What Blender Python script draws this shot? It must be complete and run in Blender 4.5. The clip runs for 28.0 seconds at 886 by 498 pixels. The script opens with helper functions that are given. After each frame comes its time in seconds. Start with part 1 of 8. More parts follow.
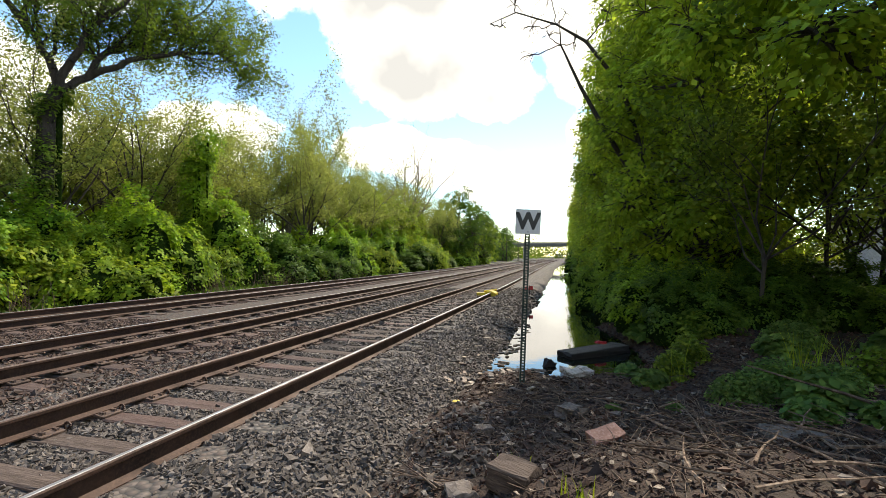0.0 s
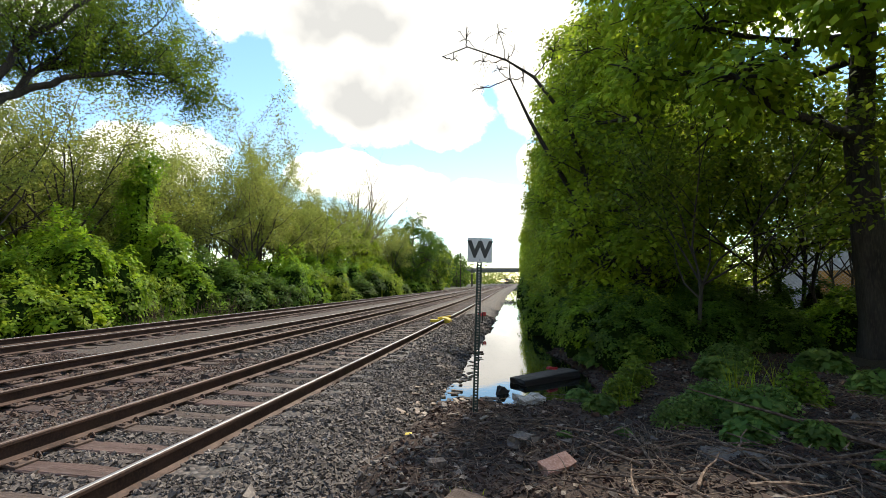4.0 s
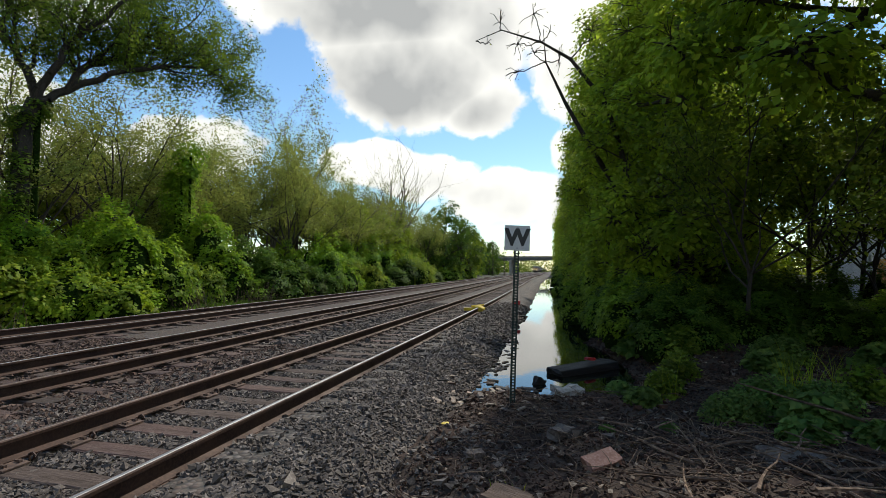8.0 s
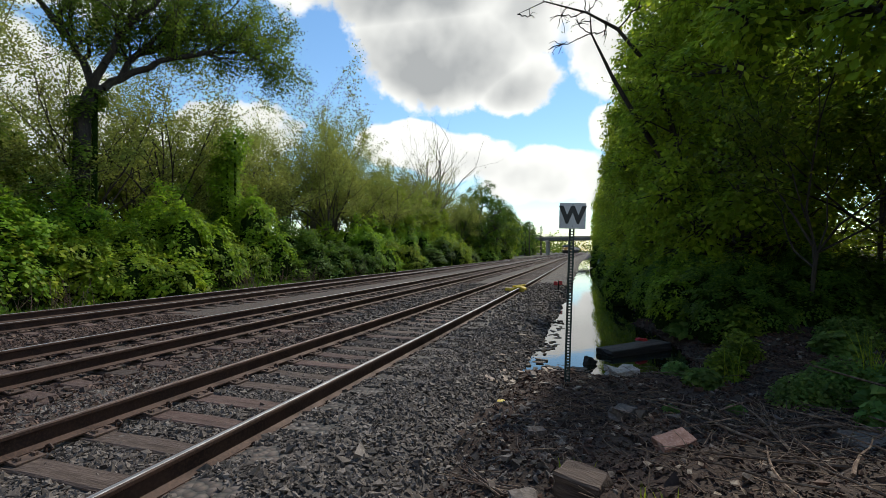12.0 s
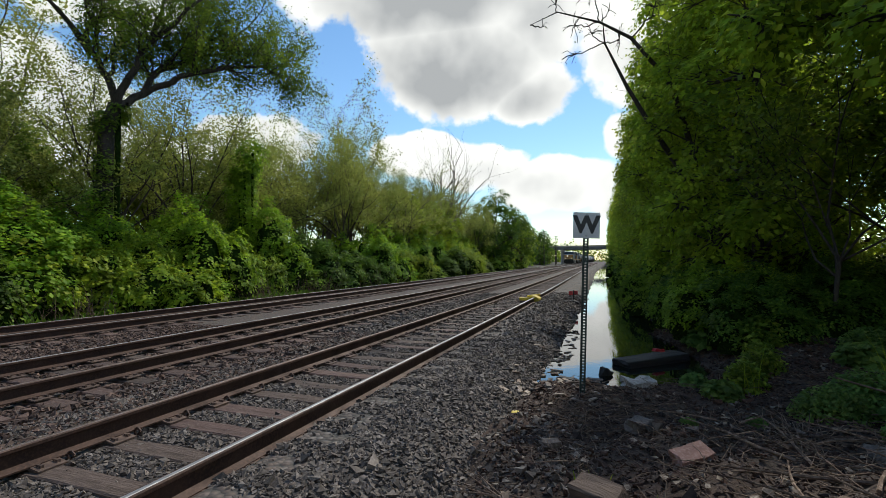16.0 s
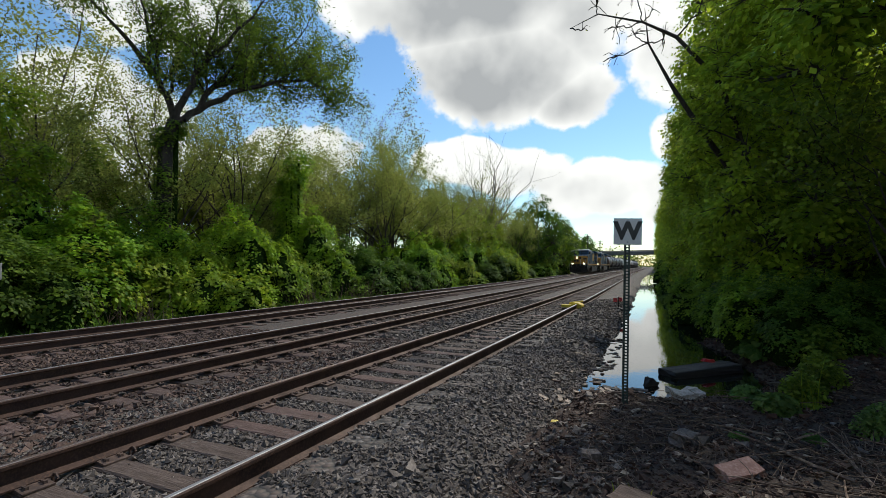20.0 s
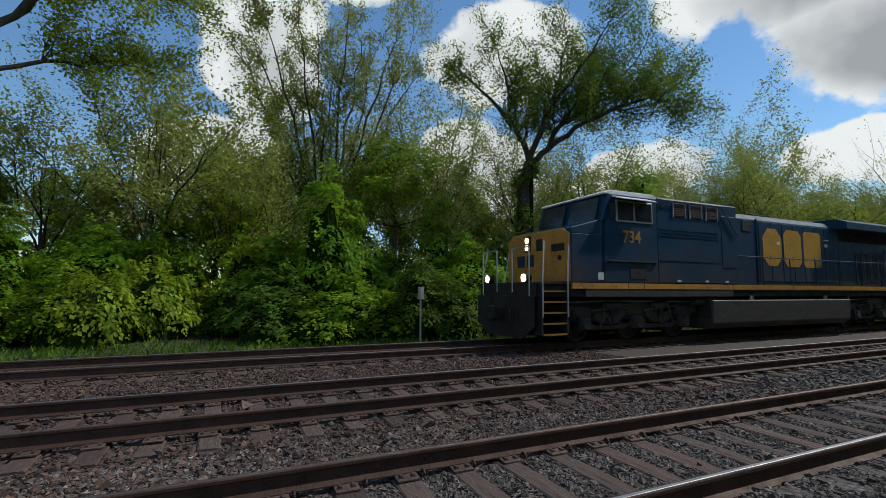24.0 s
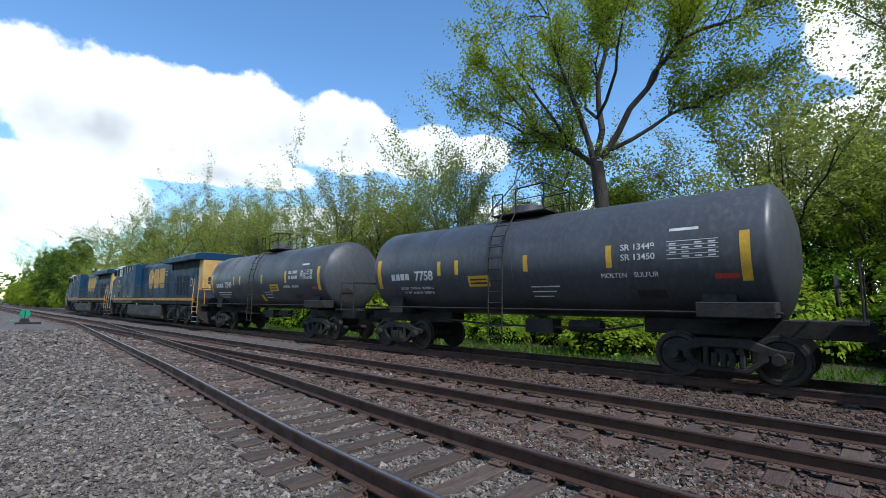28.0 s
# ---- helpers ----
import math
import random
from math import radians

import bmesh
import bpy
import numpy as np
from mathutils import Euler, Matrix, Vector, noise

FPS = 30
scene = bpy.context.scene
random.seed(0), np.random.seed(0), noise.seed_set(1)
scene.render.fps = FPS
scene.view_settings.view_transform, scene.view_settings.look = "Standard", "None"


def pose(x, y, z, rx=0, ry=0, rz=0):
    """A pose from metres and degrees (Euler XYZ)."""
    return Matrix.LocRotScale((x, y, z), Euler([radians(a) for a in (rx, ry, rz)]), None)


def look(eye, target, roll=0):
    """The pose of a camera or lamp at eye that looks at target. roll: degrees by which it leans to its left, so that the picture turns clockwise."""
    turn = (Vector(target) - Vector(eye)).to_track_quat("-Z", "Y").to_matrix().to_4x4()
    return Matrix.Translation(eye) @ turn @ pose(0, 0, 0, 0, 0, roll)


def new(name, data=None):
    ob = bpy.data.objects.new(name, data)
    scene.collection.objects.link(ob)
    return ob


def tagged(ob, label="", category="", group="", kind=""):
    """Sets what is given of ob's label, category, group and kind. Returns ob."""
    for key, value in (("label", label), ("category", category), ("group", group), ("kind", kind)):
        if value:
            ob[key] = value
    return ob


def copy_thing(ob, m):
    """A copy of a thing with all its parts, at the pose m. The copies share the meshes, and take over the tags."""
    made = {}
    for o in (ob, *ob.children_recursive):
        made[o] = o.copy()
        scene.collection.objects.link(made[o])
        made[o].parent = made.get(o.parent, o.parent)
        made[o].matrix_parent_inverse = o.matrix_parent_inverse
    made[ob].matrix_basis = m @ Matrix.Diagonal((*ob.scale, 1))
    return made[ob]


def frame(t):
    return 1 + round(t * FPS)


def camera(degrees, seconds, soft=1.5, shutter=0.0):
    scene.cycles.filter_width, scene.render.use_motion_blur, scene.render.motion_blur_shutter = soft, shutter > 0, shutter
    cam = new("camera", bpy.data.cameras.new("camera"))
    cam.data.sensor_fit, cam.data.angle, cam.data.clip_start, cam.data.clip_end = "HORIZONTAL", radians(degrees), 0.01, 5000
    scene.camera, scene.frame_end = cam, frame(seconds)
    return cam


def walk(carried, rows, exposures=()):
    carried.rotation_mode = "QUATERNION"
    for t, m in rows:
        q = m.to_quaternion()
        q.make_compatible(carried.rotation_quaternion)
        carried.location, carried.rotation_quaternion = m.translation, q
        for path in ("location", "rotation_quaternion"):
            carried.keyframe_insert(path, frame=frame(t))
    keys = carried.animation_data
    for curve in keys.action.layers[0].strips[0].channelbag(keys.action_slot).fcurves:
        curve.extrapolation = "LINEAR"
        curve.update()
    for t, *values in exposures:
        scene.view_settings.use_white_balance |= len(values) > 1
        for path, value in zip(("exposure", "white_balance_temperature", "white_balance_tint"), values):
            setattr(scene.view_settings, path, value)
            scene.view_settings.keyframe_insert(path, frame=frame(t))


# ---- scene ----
cam = camera(87.18, 28.0, soft=0.8)
PATH = [
    (0.0, pose(-0.683, -0.000, 1.532, 90.899, -0.227, 15.898)),
    (0.5, pose(-0.653, 0.041, 1.539, 90.644, -0.013, 16.102)),
    (1.0, pose(-0.655, 0.017, 1.550, 89.909, 0.050, 15.489)),
    (1.5, pose(-0.660, 0.022, 1.552, 90.233, 0.128, 13.674)),
    (2.0, pose(-0.659, 0.033, 1.566, 91.501, 0.177, 11.896)),
    (2.5, pose(-0.648, 0.054, 1.556, 92.558, 0.132, 11.008)),
    (3.0, pose(-0.653, 0.044, 1.563, 93.438, 0.088, 10.438)),
    (3.5, pose(-0.661, 0.026, 1.565, 93.946, 0.119, 10.165)),
    (5.5, pose(-0.690, -0.015, 1.544, 94.187, 0.041, 11.835)),
    (6.0, pose(-0.682, -0.043, 1.549, 93.698, 0.113, 12.832)),
    (6.5, pose(-0.696, -0.097, 1.531, 93.478, 0.084, 13.121)),
    (7.0, pose(-0.715, 0.024, 1.533, 93.271, -0.010, 13.089)),
    (7.5, pose(-0.715, 0.051, 1.561, 92.905, 0.053, 13.667)),
    (8.0, pose(-0.735, 0.095, 1.566, 92.637, -0.017, 14.195)),
    (8.5, pose(-0.732, 0.117, 1.572, 92.250, 0.054, 14.727)),
    (9.0, pose(-0.738, 0.112, 1.568, 91.838, 0.025, 15.519)),
    (9.5, pose(-0.798, 0.083, 1.576, 91.555, -0.072, 16.478)),
    (10.0, pose(-0.887, 0.063, 1.558, 91.127, -0.105, 18.054)),
    (10.5, pose(-0.928, 0.049, 1.542, 90.294, -0.090, 19.551)),
    (11.0, pose(-0.941, 0.044, 1.532, 90.048, -0.072, 19.092)),
    (11.5, pose(-0.952, 0.067, 1.539, 90.087, 0.140, 18.601)),
    (12.0, pose(-0.946, 0.057, 1.545, 90.273, 0.185, 18.492)),
    (12.5, pose(-0.946, 0.058, 1.546, 90.556, 0.228, 18.618)),
    (14.5, pose(-0.938, 0.047, 1.556, 91.315, 0.232, 19.068)),
    (15.0, pose(-0.930, 0.046, 1.555, 91.341, 0.302, 19.272)),
    (15.5, pose(-0.929, 0.049, 1.550, 91.401, 0.310, 19.623)),
    (16.0, pose(-0.930, 0.043, 1.550, 91.459, 0.332, 20.254)),
    (16.5, pose(-0.932, 0.035, 1.550, 91.807, 0.329, 20.996)),
    (17.0, pose(-0.917, -0.030, 1.567, 92.032, 0.360, 22.175)),
    (17.5, pose(-0.905, -0.035, 1.573, 92.109, 0.410, 22.909)),
    (18.0, pose(-0.869, -0.000, 1.573, 92.139, 0.482, 23.529)),
    (18.5, pose(-0.851, 0.042, 1.568, 92.166, 0.508, 24.106)),
    (19.0, pose(-0.873, 0.021, 1.575, 92.065, 0.377, 24.362)),
    (19.5, pose(-0.880, 0.024, 1.571, 92.022, 0.467, 24.905)),
    (20.0, pose(-0.875, 0.016, 1.566, 92.222, 0.469, 25.333)),
    (20.5, pose(-0.866, 0.015, 1.572, 92.073, 0.423, 26.136)),
    (22.5, pose(-0.889, -0.016, 1.584, 92.905, 0.350, 33.501)),
    (23.0, pose(-0.922, -0.054, 1.579, 93.221, 0.181, 38.689)),
    (23.5, pose(-0.950, -0.074, 1.591, 94.288, 0.173, 49.322)),
    (24.0, pose(-1.020, -0.159, 1.637, 95.089, -0.215, 65.648)),
    (24.5, pose(-1.099, -0.280, 1.670, 95.406, -0.511, 85.352)),
    (25.0, pose(-0.986, -0.371, 1.706, 95.997, -0.618, 106.433)),
    (25.5, pose(-0.961, -0.391, 1.713, 96.156, -0.564, 114.375)),
    (26.0, pose(-0.936, -0.403, 1.718, 96.379, -0.610, 119.106)),
    (26.5, pose(-0.924, -0.402, 1.718, 96.470, -0.389, 123.300)),
    (27.0, pose(-0.910, -0.406, 1.720, 96.514, -0.343, 127.044)),
    (27.5, pose(-0.905, -0.419, 1.719, 96.498, -0.307, 130.601)),
    (28.0, pose(-0.898, -0.425, 1.715, 96.490, -0.367, 133.600)),
]
EXPOSURES = [(0.0, 0.16, 7500, 8), (3.5, 0.1, 7300, 8), (6.0, -0.45, 7000, 7), (11.0, -0.75, 6700, 6), (20.0, -0.8, 6600, 6), (23.0, -1.0, 6500, 6), (24.0, -1.1, 6300, 6), (24.5, -0.9, 6700, 7), (25.2, -0.34, 6100, 7), (28.0, -0.48, 5900, 7)]
walk(cam, PATH, EXPOSURES)

# ---- sun and sky ----
SUN_AZ, SUN_EL = 15.0, 50.0          # degrees to the right of the line ahead, and above the horizon
sun_data = bpy.data.lights.new("sun", "SUN")
sun_data.energy, sun_data.angle, sun_data.color = 6.0, radians(1.5), (1.0, 0.95, 0.86)
sun = new("sun", sun_data)
sun.matrix_world = look((0, 0, 0), (-math.sin(radians(SUN_AZ)) * math.cos(radians(SUN_EL)),
                                    -math.cos(radians(SUN_AZ)) * math.cos(radians(SUN_EL)), -math.sin(radians(SUN_EL))))

SKY_STRENGTH = 0.15
CLOUD_WHITE = 12.3
CLEAR_SKY = 1.85
# cumulus heaps: bearing left of the line ahead, elevation, half width, half height (degrees), greyness of the base
CLOUDS = [(19, 24, 11, 8, 1.0), (24, 32, 16, 7.5, .8), (9.5, 19.5, 6, 4, .7), (8, 31, 9, 9, .4), (-2, 26, 6, 10, .3),
          (23, 13.0, 6, 3, .15), (16, 11.5, 7, 3.2, .2), (6, 9, 9, 3.6, .12), (-4, 7, 8, 4, .1), (-2, 14, 3.5, 3, .15), (42, 13, 7, 4, .3),
          (62, 15, 8, 6, .4), (58, 27, 9, 6, .35), (87, 27, 6.5, 9, .4), (92, 14, 9, 5, .3), (76, 36, 8, 4, .35), (52, 10, 9, 4, .3),
          (147, 19.5, 9, 4.5, .35), (158, 19.5, 11, 5.6, .4), (171, 19, 12, 6.2, .45), (137, 18, 6, 3.6, .3), (129, 18, 4, 2.6, .2), (160, 14.5, 12, 2.2, .5),
          (178, 10, 12, 5, .4), (150, 9, 14, 2.2, .25), (120, 10, 12, 2.6, .3), (187, 12, 12, 4, .3), (166, 34, 3, 1.0, .1),
          (-40, 30, 16, 10, .5), (-75, 22, 18, 9, .4), (-120, 30, 20, 9, .4), (-155, 24, 18, 8, .4)]


def build_world():
    world = bpy.data.worlds.new("sky")
    scene.world = world
    world.use_nodes = True
    nt = world.node_tree
    nt.nodes.clear()
    N, L = nt.nodes.new, nt.links.new

    def vm(op, a, b=None, out=0):
        n = N("ShaderNodeVectorMath")
        n.operation = op
        for i, v in enumerate((a, b)):
            if v is None:
                continue
            if isinstance(v, tuple):
                n.inputs[i].default_value = v
            else:
                L(v, n.inputs[i])
        return n.outputs["Value"] if op in ("DOT_PRODUCT", "LENGTH") else n.outputs[0]

    def m(op, a, b=None, c=None, clamp=False):
        n = N("ShaderNodeMath")
        n.operation, n.use_clamp = op, clamp
        for i, v in enumerate((a, b, c)):
            if v is None:
                continue
            if isinstance(v, (int, float)):
                n.inputs[i].default_value = v
            else:
                L(v, n.inputs[i])
        return n.outputs[0]

    co = N("ShaderNodeTexCoord").outputs["Generated"]
    d = vm("NORMALIZE", co)
    sky = N("ShaderNodeTexSky")
    sky.sky_type, sky.sun_disc = "NISHITA", False
    sky.sun_elevation, sky.sun_rotation = radians(SUN_EL), radians(SUN_AZ)
    sky.air_density, sky.dust_density, sky.ozone_density = 1.15, 0.0, 3.0

    def noise_tex(scale, detail, rough, src):
        n = N("ShaderNodeTexNoise")
        n.inputs["Scale"].default_value, n.inputs["Detail"].default_value, n.inputs["Roughness"].default_value = scale, detail, rough
        L(src, n.inputs["Vector"])
        return n.outputs["Fac"]

    billow = noise_tex(9.0, 7.0, 0.58, d)
    broad = noise_tex(3.0, 3.0, 0.5, d)
    best, grey = None, None
    for az, el, a, b, g in CLOUDS:
        az, el = radians(az), radians(el)
        c = (-math.sin(az) * math.cos(el), math.cos(az) * math.cos(el), math.sin(el))
        tu = (-math.cos(az), -math.sin(az), 0.0)
        tv = (math.sin(az) * math.sin(el), -math.cos(az) * math.sin(el), math.cos(el))
        u = m("MULTIPLY", vm("DOT_PRODUCT", d, tu), 1 / math.sin(radians(a)))
        v = m("MULTIPLY", vm("DOT_PRODUCT", d, tv), 1 / math.sin(radians(b)))
        q = m("ADD", m("MULTIPLY", u, u), m("MULTIPLY", v, v))
        ahead = m("GREATER_THAN", vm("DOT_PRODUCT", d, c), 0.0)
        val = m("MULTIPLY", m("MAXIMUM", m("SUBTRACT", 1.0, q), -2.0), ahead)
        val = m("ADD", val, m("MULTIPLY", m("SUBTRACT", ahead, 1.0), 2.0))
        # base of the heap, thick and in its own shade
        low = m("MULTIPLY", m("MULTIPLY", m("SUBTRACT", 0.75, m("MULTIPLY", v, 0.8)), g), m("MAXIMUM", val, 0.0))
        best = val if best is None else m("MAXIMUM", best, val)
        grey = low if grey is None else m("MAXIMUM", grey, low)
    field = m("ADD", best, m("MULTIPLY", m("SUBTRACT", billow, 0.5), 2.0))
    field = m("ADD", field, m("MULTIPLY", m("SUBTRACT", broad, 0.5), 0.6))
    ramp = N("ShaderNodeMapRange")
    ramp.interpolation_type = "SMOOTHSTEP"
    ramp.inputs["From Min"].default_value, ramp.inputs["From Max"].default_value = 0.0, 0.3
    L(field, ramp.inputs["Value"])
    cover = ramp.outputs[0]
    shade = N("ShaderNodeMapRange")
    shade.inputs["From Min"].default_value, shade.inputs["From Max"].default_value = 0.14, 0.72
    shade.inputs["To Min"].default_value, shade.inputs["To Max"].default_value = 1.0, 0.0
    patch = noise_tex(6.5, 3.0, 0.5, d)
    L(m("ADD", grey, m("ADD", m("MULTIPLY", m("SUBTRACT", billow, 0.5), 0.35), m("MULTIPLY", m("SUBTRACT", patch, 0.5), 1.2))), shade.inputs["Value"])
    white = N("ShaderNodeMix")
    white.data_type = "RGBA"
    white.inputs["A"].default_value, white.inputs["B"].default_value = (0.42, 0.435, 0.46, 1), (1.0, 1.0, 1.0, 1)
    L(shade.outputs[0], white.inputs["Factor"])
    tone = vm("SCALE", white.outputs["Result"])
    tone.node.inputs["Scale"].default_value = CLOUD_WHITE
    both = N("ShaderNodeMix")
    both.data_type = "RGBA"
    L(cover, both.inputs["Factor"])
    deep = N("ShaderNodeHueSaturation")
    deep.inputs["Saturation"].default_value = 1.12
    L(sky.outputs[0], deep.inputs["Color"])
    clear = vm("SCALE", deep.outputs[0])
    clear.node.inputs["Scale"].default_value = CLEAR_SKY
    L(clear, both.inputs["A"])
    L(tone, both.inputs["B"])
    bg = N("ShaderNodeBackground")
    bg.inputs["Strength"].default_value = SKY_STRENGTH
    L(both.outputs["Result"], bg.inputs["Color"])
    L(bg.outputs[0], N("ShaderNodeOutputWorld").inputs["Surface"])


build_world()


# ---- materials ----
def mix_color(nt, fac, a, b):
    n = nt.nodes.new("ShaderNodeMix")
    n.data_type = "RGBA"
    for key, v in (("Factor", fac), ("A", a), ("B", b)):
        if isinstance(v, (tuple, float, int)):
            n.inputs[key].default_value = (*v, 1) if isinstance(v, tuple) else v
        else:
            nt.links.new(v, n.inputs[key])
    return n.outputs["Result"]


def noise_fac(nt, scale, detail=5, lo=0.35, hi=0.65, coords="Object", stretch=None, rough=0.55):
    tc = nt.nodes.new("ShaderNodeTexCoord").outputs[coords]
    if stretch:
        mp = nt.nodes.new("ShaderNodeMapping")
        mp.inputs["Scale"].default_value = stretch
        nt.links.new(tc, mp.inputs["Vector"])
        tc = mp.outputs[0]
    n = nt.nodes.new("ShaderNodeTexNoise")
    n.inputs["Scale"].default_value, n.inputs["Detail"].default_value, n.inputs["Roughness"].default_value = scale, detail, rough
    nt.links.new(tc, n.inputs["Vector"])
    r = nt.nodes.new("ShaderNodeMapRange")
    r.inputs["From Min"].default_value, r.inputs["From Max"].default_value = lo, hi
    nt.links.new(n.outputs["Fac"], r.inputs["Value"])
    return r.outputs[0], n.outputs["Fac"]


def surface(name, base, second=None, third=None, scale=3.0, fine=40.0, rough=0.7, metal=0.0, bump=0.3, depth=0.01, stretch=None,
            coords="Object", per_object=0.0, spec=0.5, clear=0.0):
    """A painted, stained or weathered surface: two scales of colour change and a fine relief."""
    mat = bpy.data.materials.new(name)
    mat.use_nodes = True
    nt = mat.node_tree
    b = nt.nodes["Principled BSDF"]
    second = second or tuple(c * 0.7 for c in base)
    third = third or tuple(min(1, c * 1.25) for c in base)
    f1, _ = noise_fac(nt, scale, 6, 0.38, 0.66, coords, stretch)
    f2, raw = noise_fac(nt, fine, 4, 0.45, 0.75, coords, stretch)
    col = mix_color(nt, f1, base, second)
    col = mix_color(nt, f2, col, third)
    if per_object:
        oi = nt.nodes.new("ShaderNodeObjectInfo")
        hsv = nt.nodes.new("ShaderNodeHueSaturation")
        mr = nt.nodes.new("ShaderNodeMapRange")
        mr.inputs["To Min"].default_value, mr.inputs["To Max"].default_value = 1 - per_object, 1 + per_object
        nt.links.new(oi.outputs["Random"], mr.inputs["Value"])
        nt.links.new(mr.outputs[0], hsv.inputs["Value"])
        nt.links.new(col, hsv.inputs["Color"])
        col = hsv.outputs[0]
    nt.links.new(col, b.inputs["Base Color"])
    mr = nt.nodes.new("ShaderNodeMapRange")
    mr.inputs["To Min"].default_value, mr.inputs["To Max"].default_value = max(0.02, rough - 0.1), min(1, rough + 0.12)
    nt.links.new(f1, mr.inputs["Value"])
    nt.links.new(mr.outputs[0], b.inputs["Roughness"])
    b.inputs["Metallic"].default_value = metal
    b.inputs["Specular IOR Level"].default_value = spec
    b.inputs["Coat Weight"].default_value = clear
    if bump:
        bp = nt.nodes.new("ShaderNodeBump")
        bp.inputs["Strength"].default_value, bp.inputs["Distance"].default_value = bump, depth
        nt.links.new(raw, bp.inputs["Height"])
        nt.links.new(bp.outputs[0], b.inputs["Normal"])
    return mat


def leaf_material(name, dark, light, yellow, through_amount=0.5):
    """Thin leaves: matt above, light shining through, each leaf a little different."""
    mat = bpy.data.materials.new(name)
    mat.use_nodes = True
    nt = mat.node_tree
    nt.nodes.clear()
    geo = nt.nodes.new("ShaderNodeNewGeometry")
    ramp = nt.nodes.new("ShaderNodeValToRGB")
    e = ramp.color_ramp.elements
    e[0].color, e[0].position = (*dark, 1), 0.0
    e[1].color, e[1].position = (*yellow, 1), 1.0
    k = e.new(0.55)
    k.color = (*light, 1)
    nt.links.new(geo.outputs["Random Per Island"], ramp.inputs[0])
    f, _ = noise_fac(nt, 1.5, 4, 0.36, 0.64)
    oi = nt.nodes.new("ShaderNodeObjectInfo")
    hsv = nt.nodes.new("ShaderNodeHueSaturation")
    mr = nt.nodes.new("ShaderNodeMapRange")
    mr.inputs["To Min"].default_value, mr.inputs["To Max"].default_value = 0.487, 0.513
    nt.links.new(oi.outputs["Random"], mr.inputs["Value"])
    nt.links.new(mr.outputs[0], hsv.inputs["Hue"])
    mv = nt.nodes.new("ShaderNodeMapRange")
    mv.inputs["To Min"].default_value, mv.inputs["To Max"].default_value = 0.6, 1.6
    nt.links.new(f, mv.inputs["Value"])
    nt.links.new(mv.outputs[0], hsv.inputs["Value"])
    nt.links.new(ramp.outputs[0], hsv.inputs["Color"])
    dif = nt.nodes.new("ShaderNodeBsdfPrincipled")
    dif.inputs["Roughness"].default_value = 0.55
    dif.inputs["Specular IOR Level"].default_value = 0.15
    nt.links.new(hsv.outputs[0], dif.inputs["Base Color"])
    tr = nt.nodes.new("ShaderNodeBsdfTranslucent")
    warm = mix_color(nt, 0.45, hsv.outputs[0], yellow)
    nt.links.new(warm, tr.inputs["Color"])
    mix = nt.nodes.new("ShaderNodeMixShader")
    mix.inputs[0].default_value = through_amount
    nt.links.new(dif.outputs[0], mix.inputs[1])
    nt.links.new(tr.outputs[0], mix.inputs[2])
    out = nt.nodes.new("ShaderNodeOutputMaterial")
    nt.links.new(mix.outputs[0], out.inputs["Surface"])
    return mat


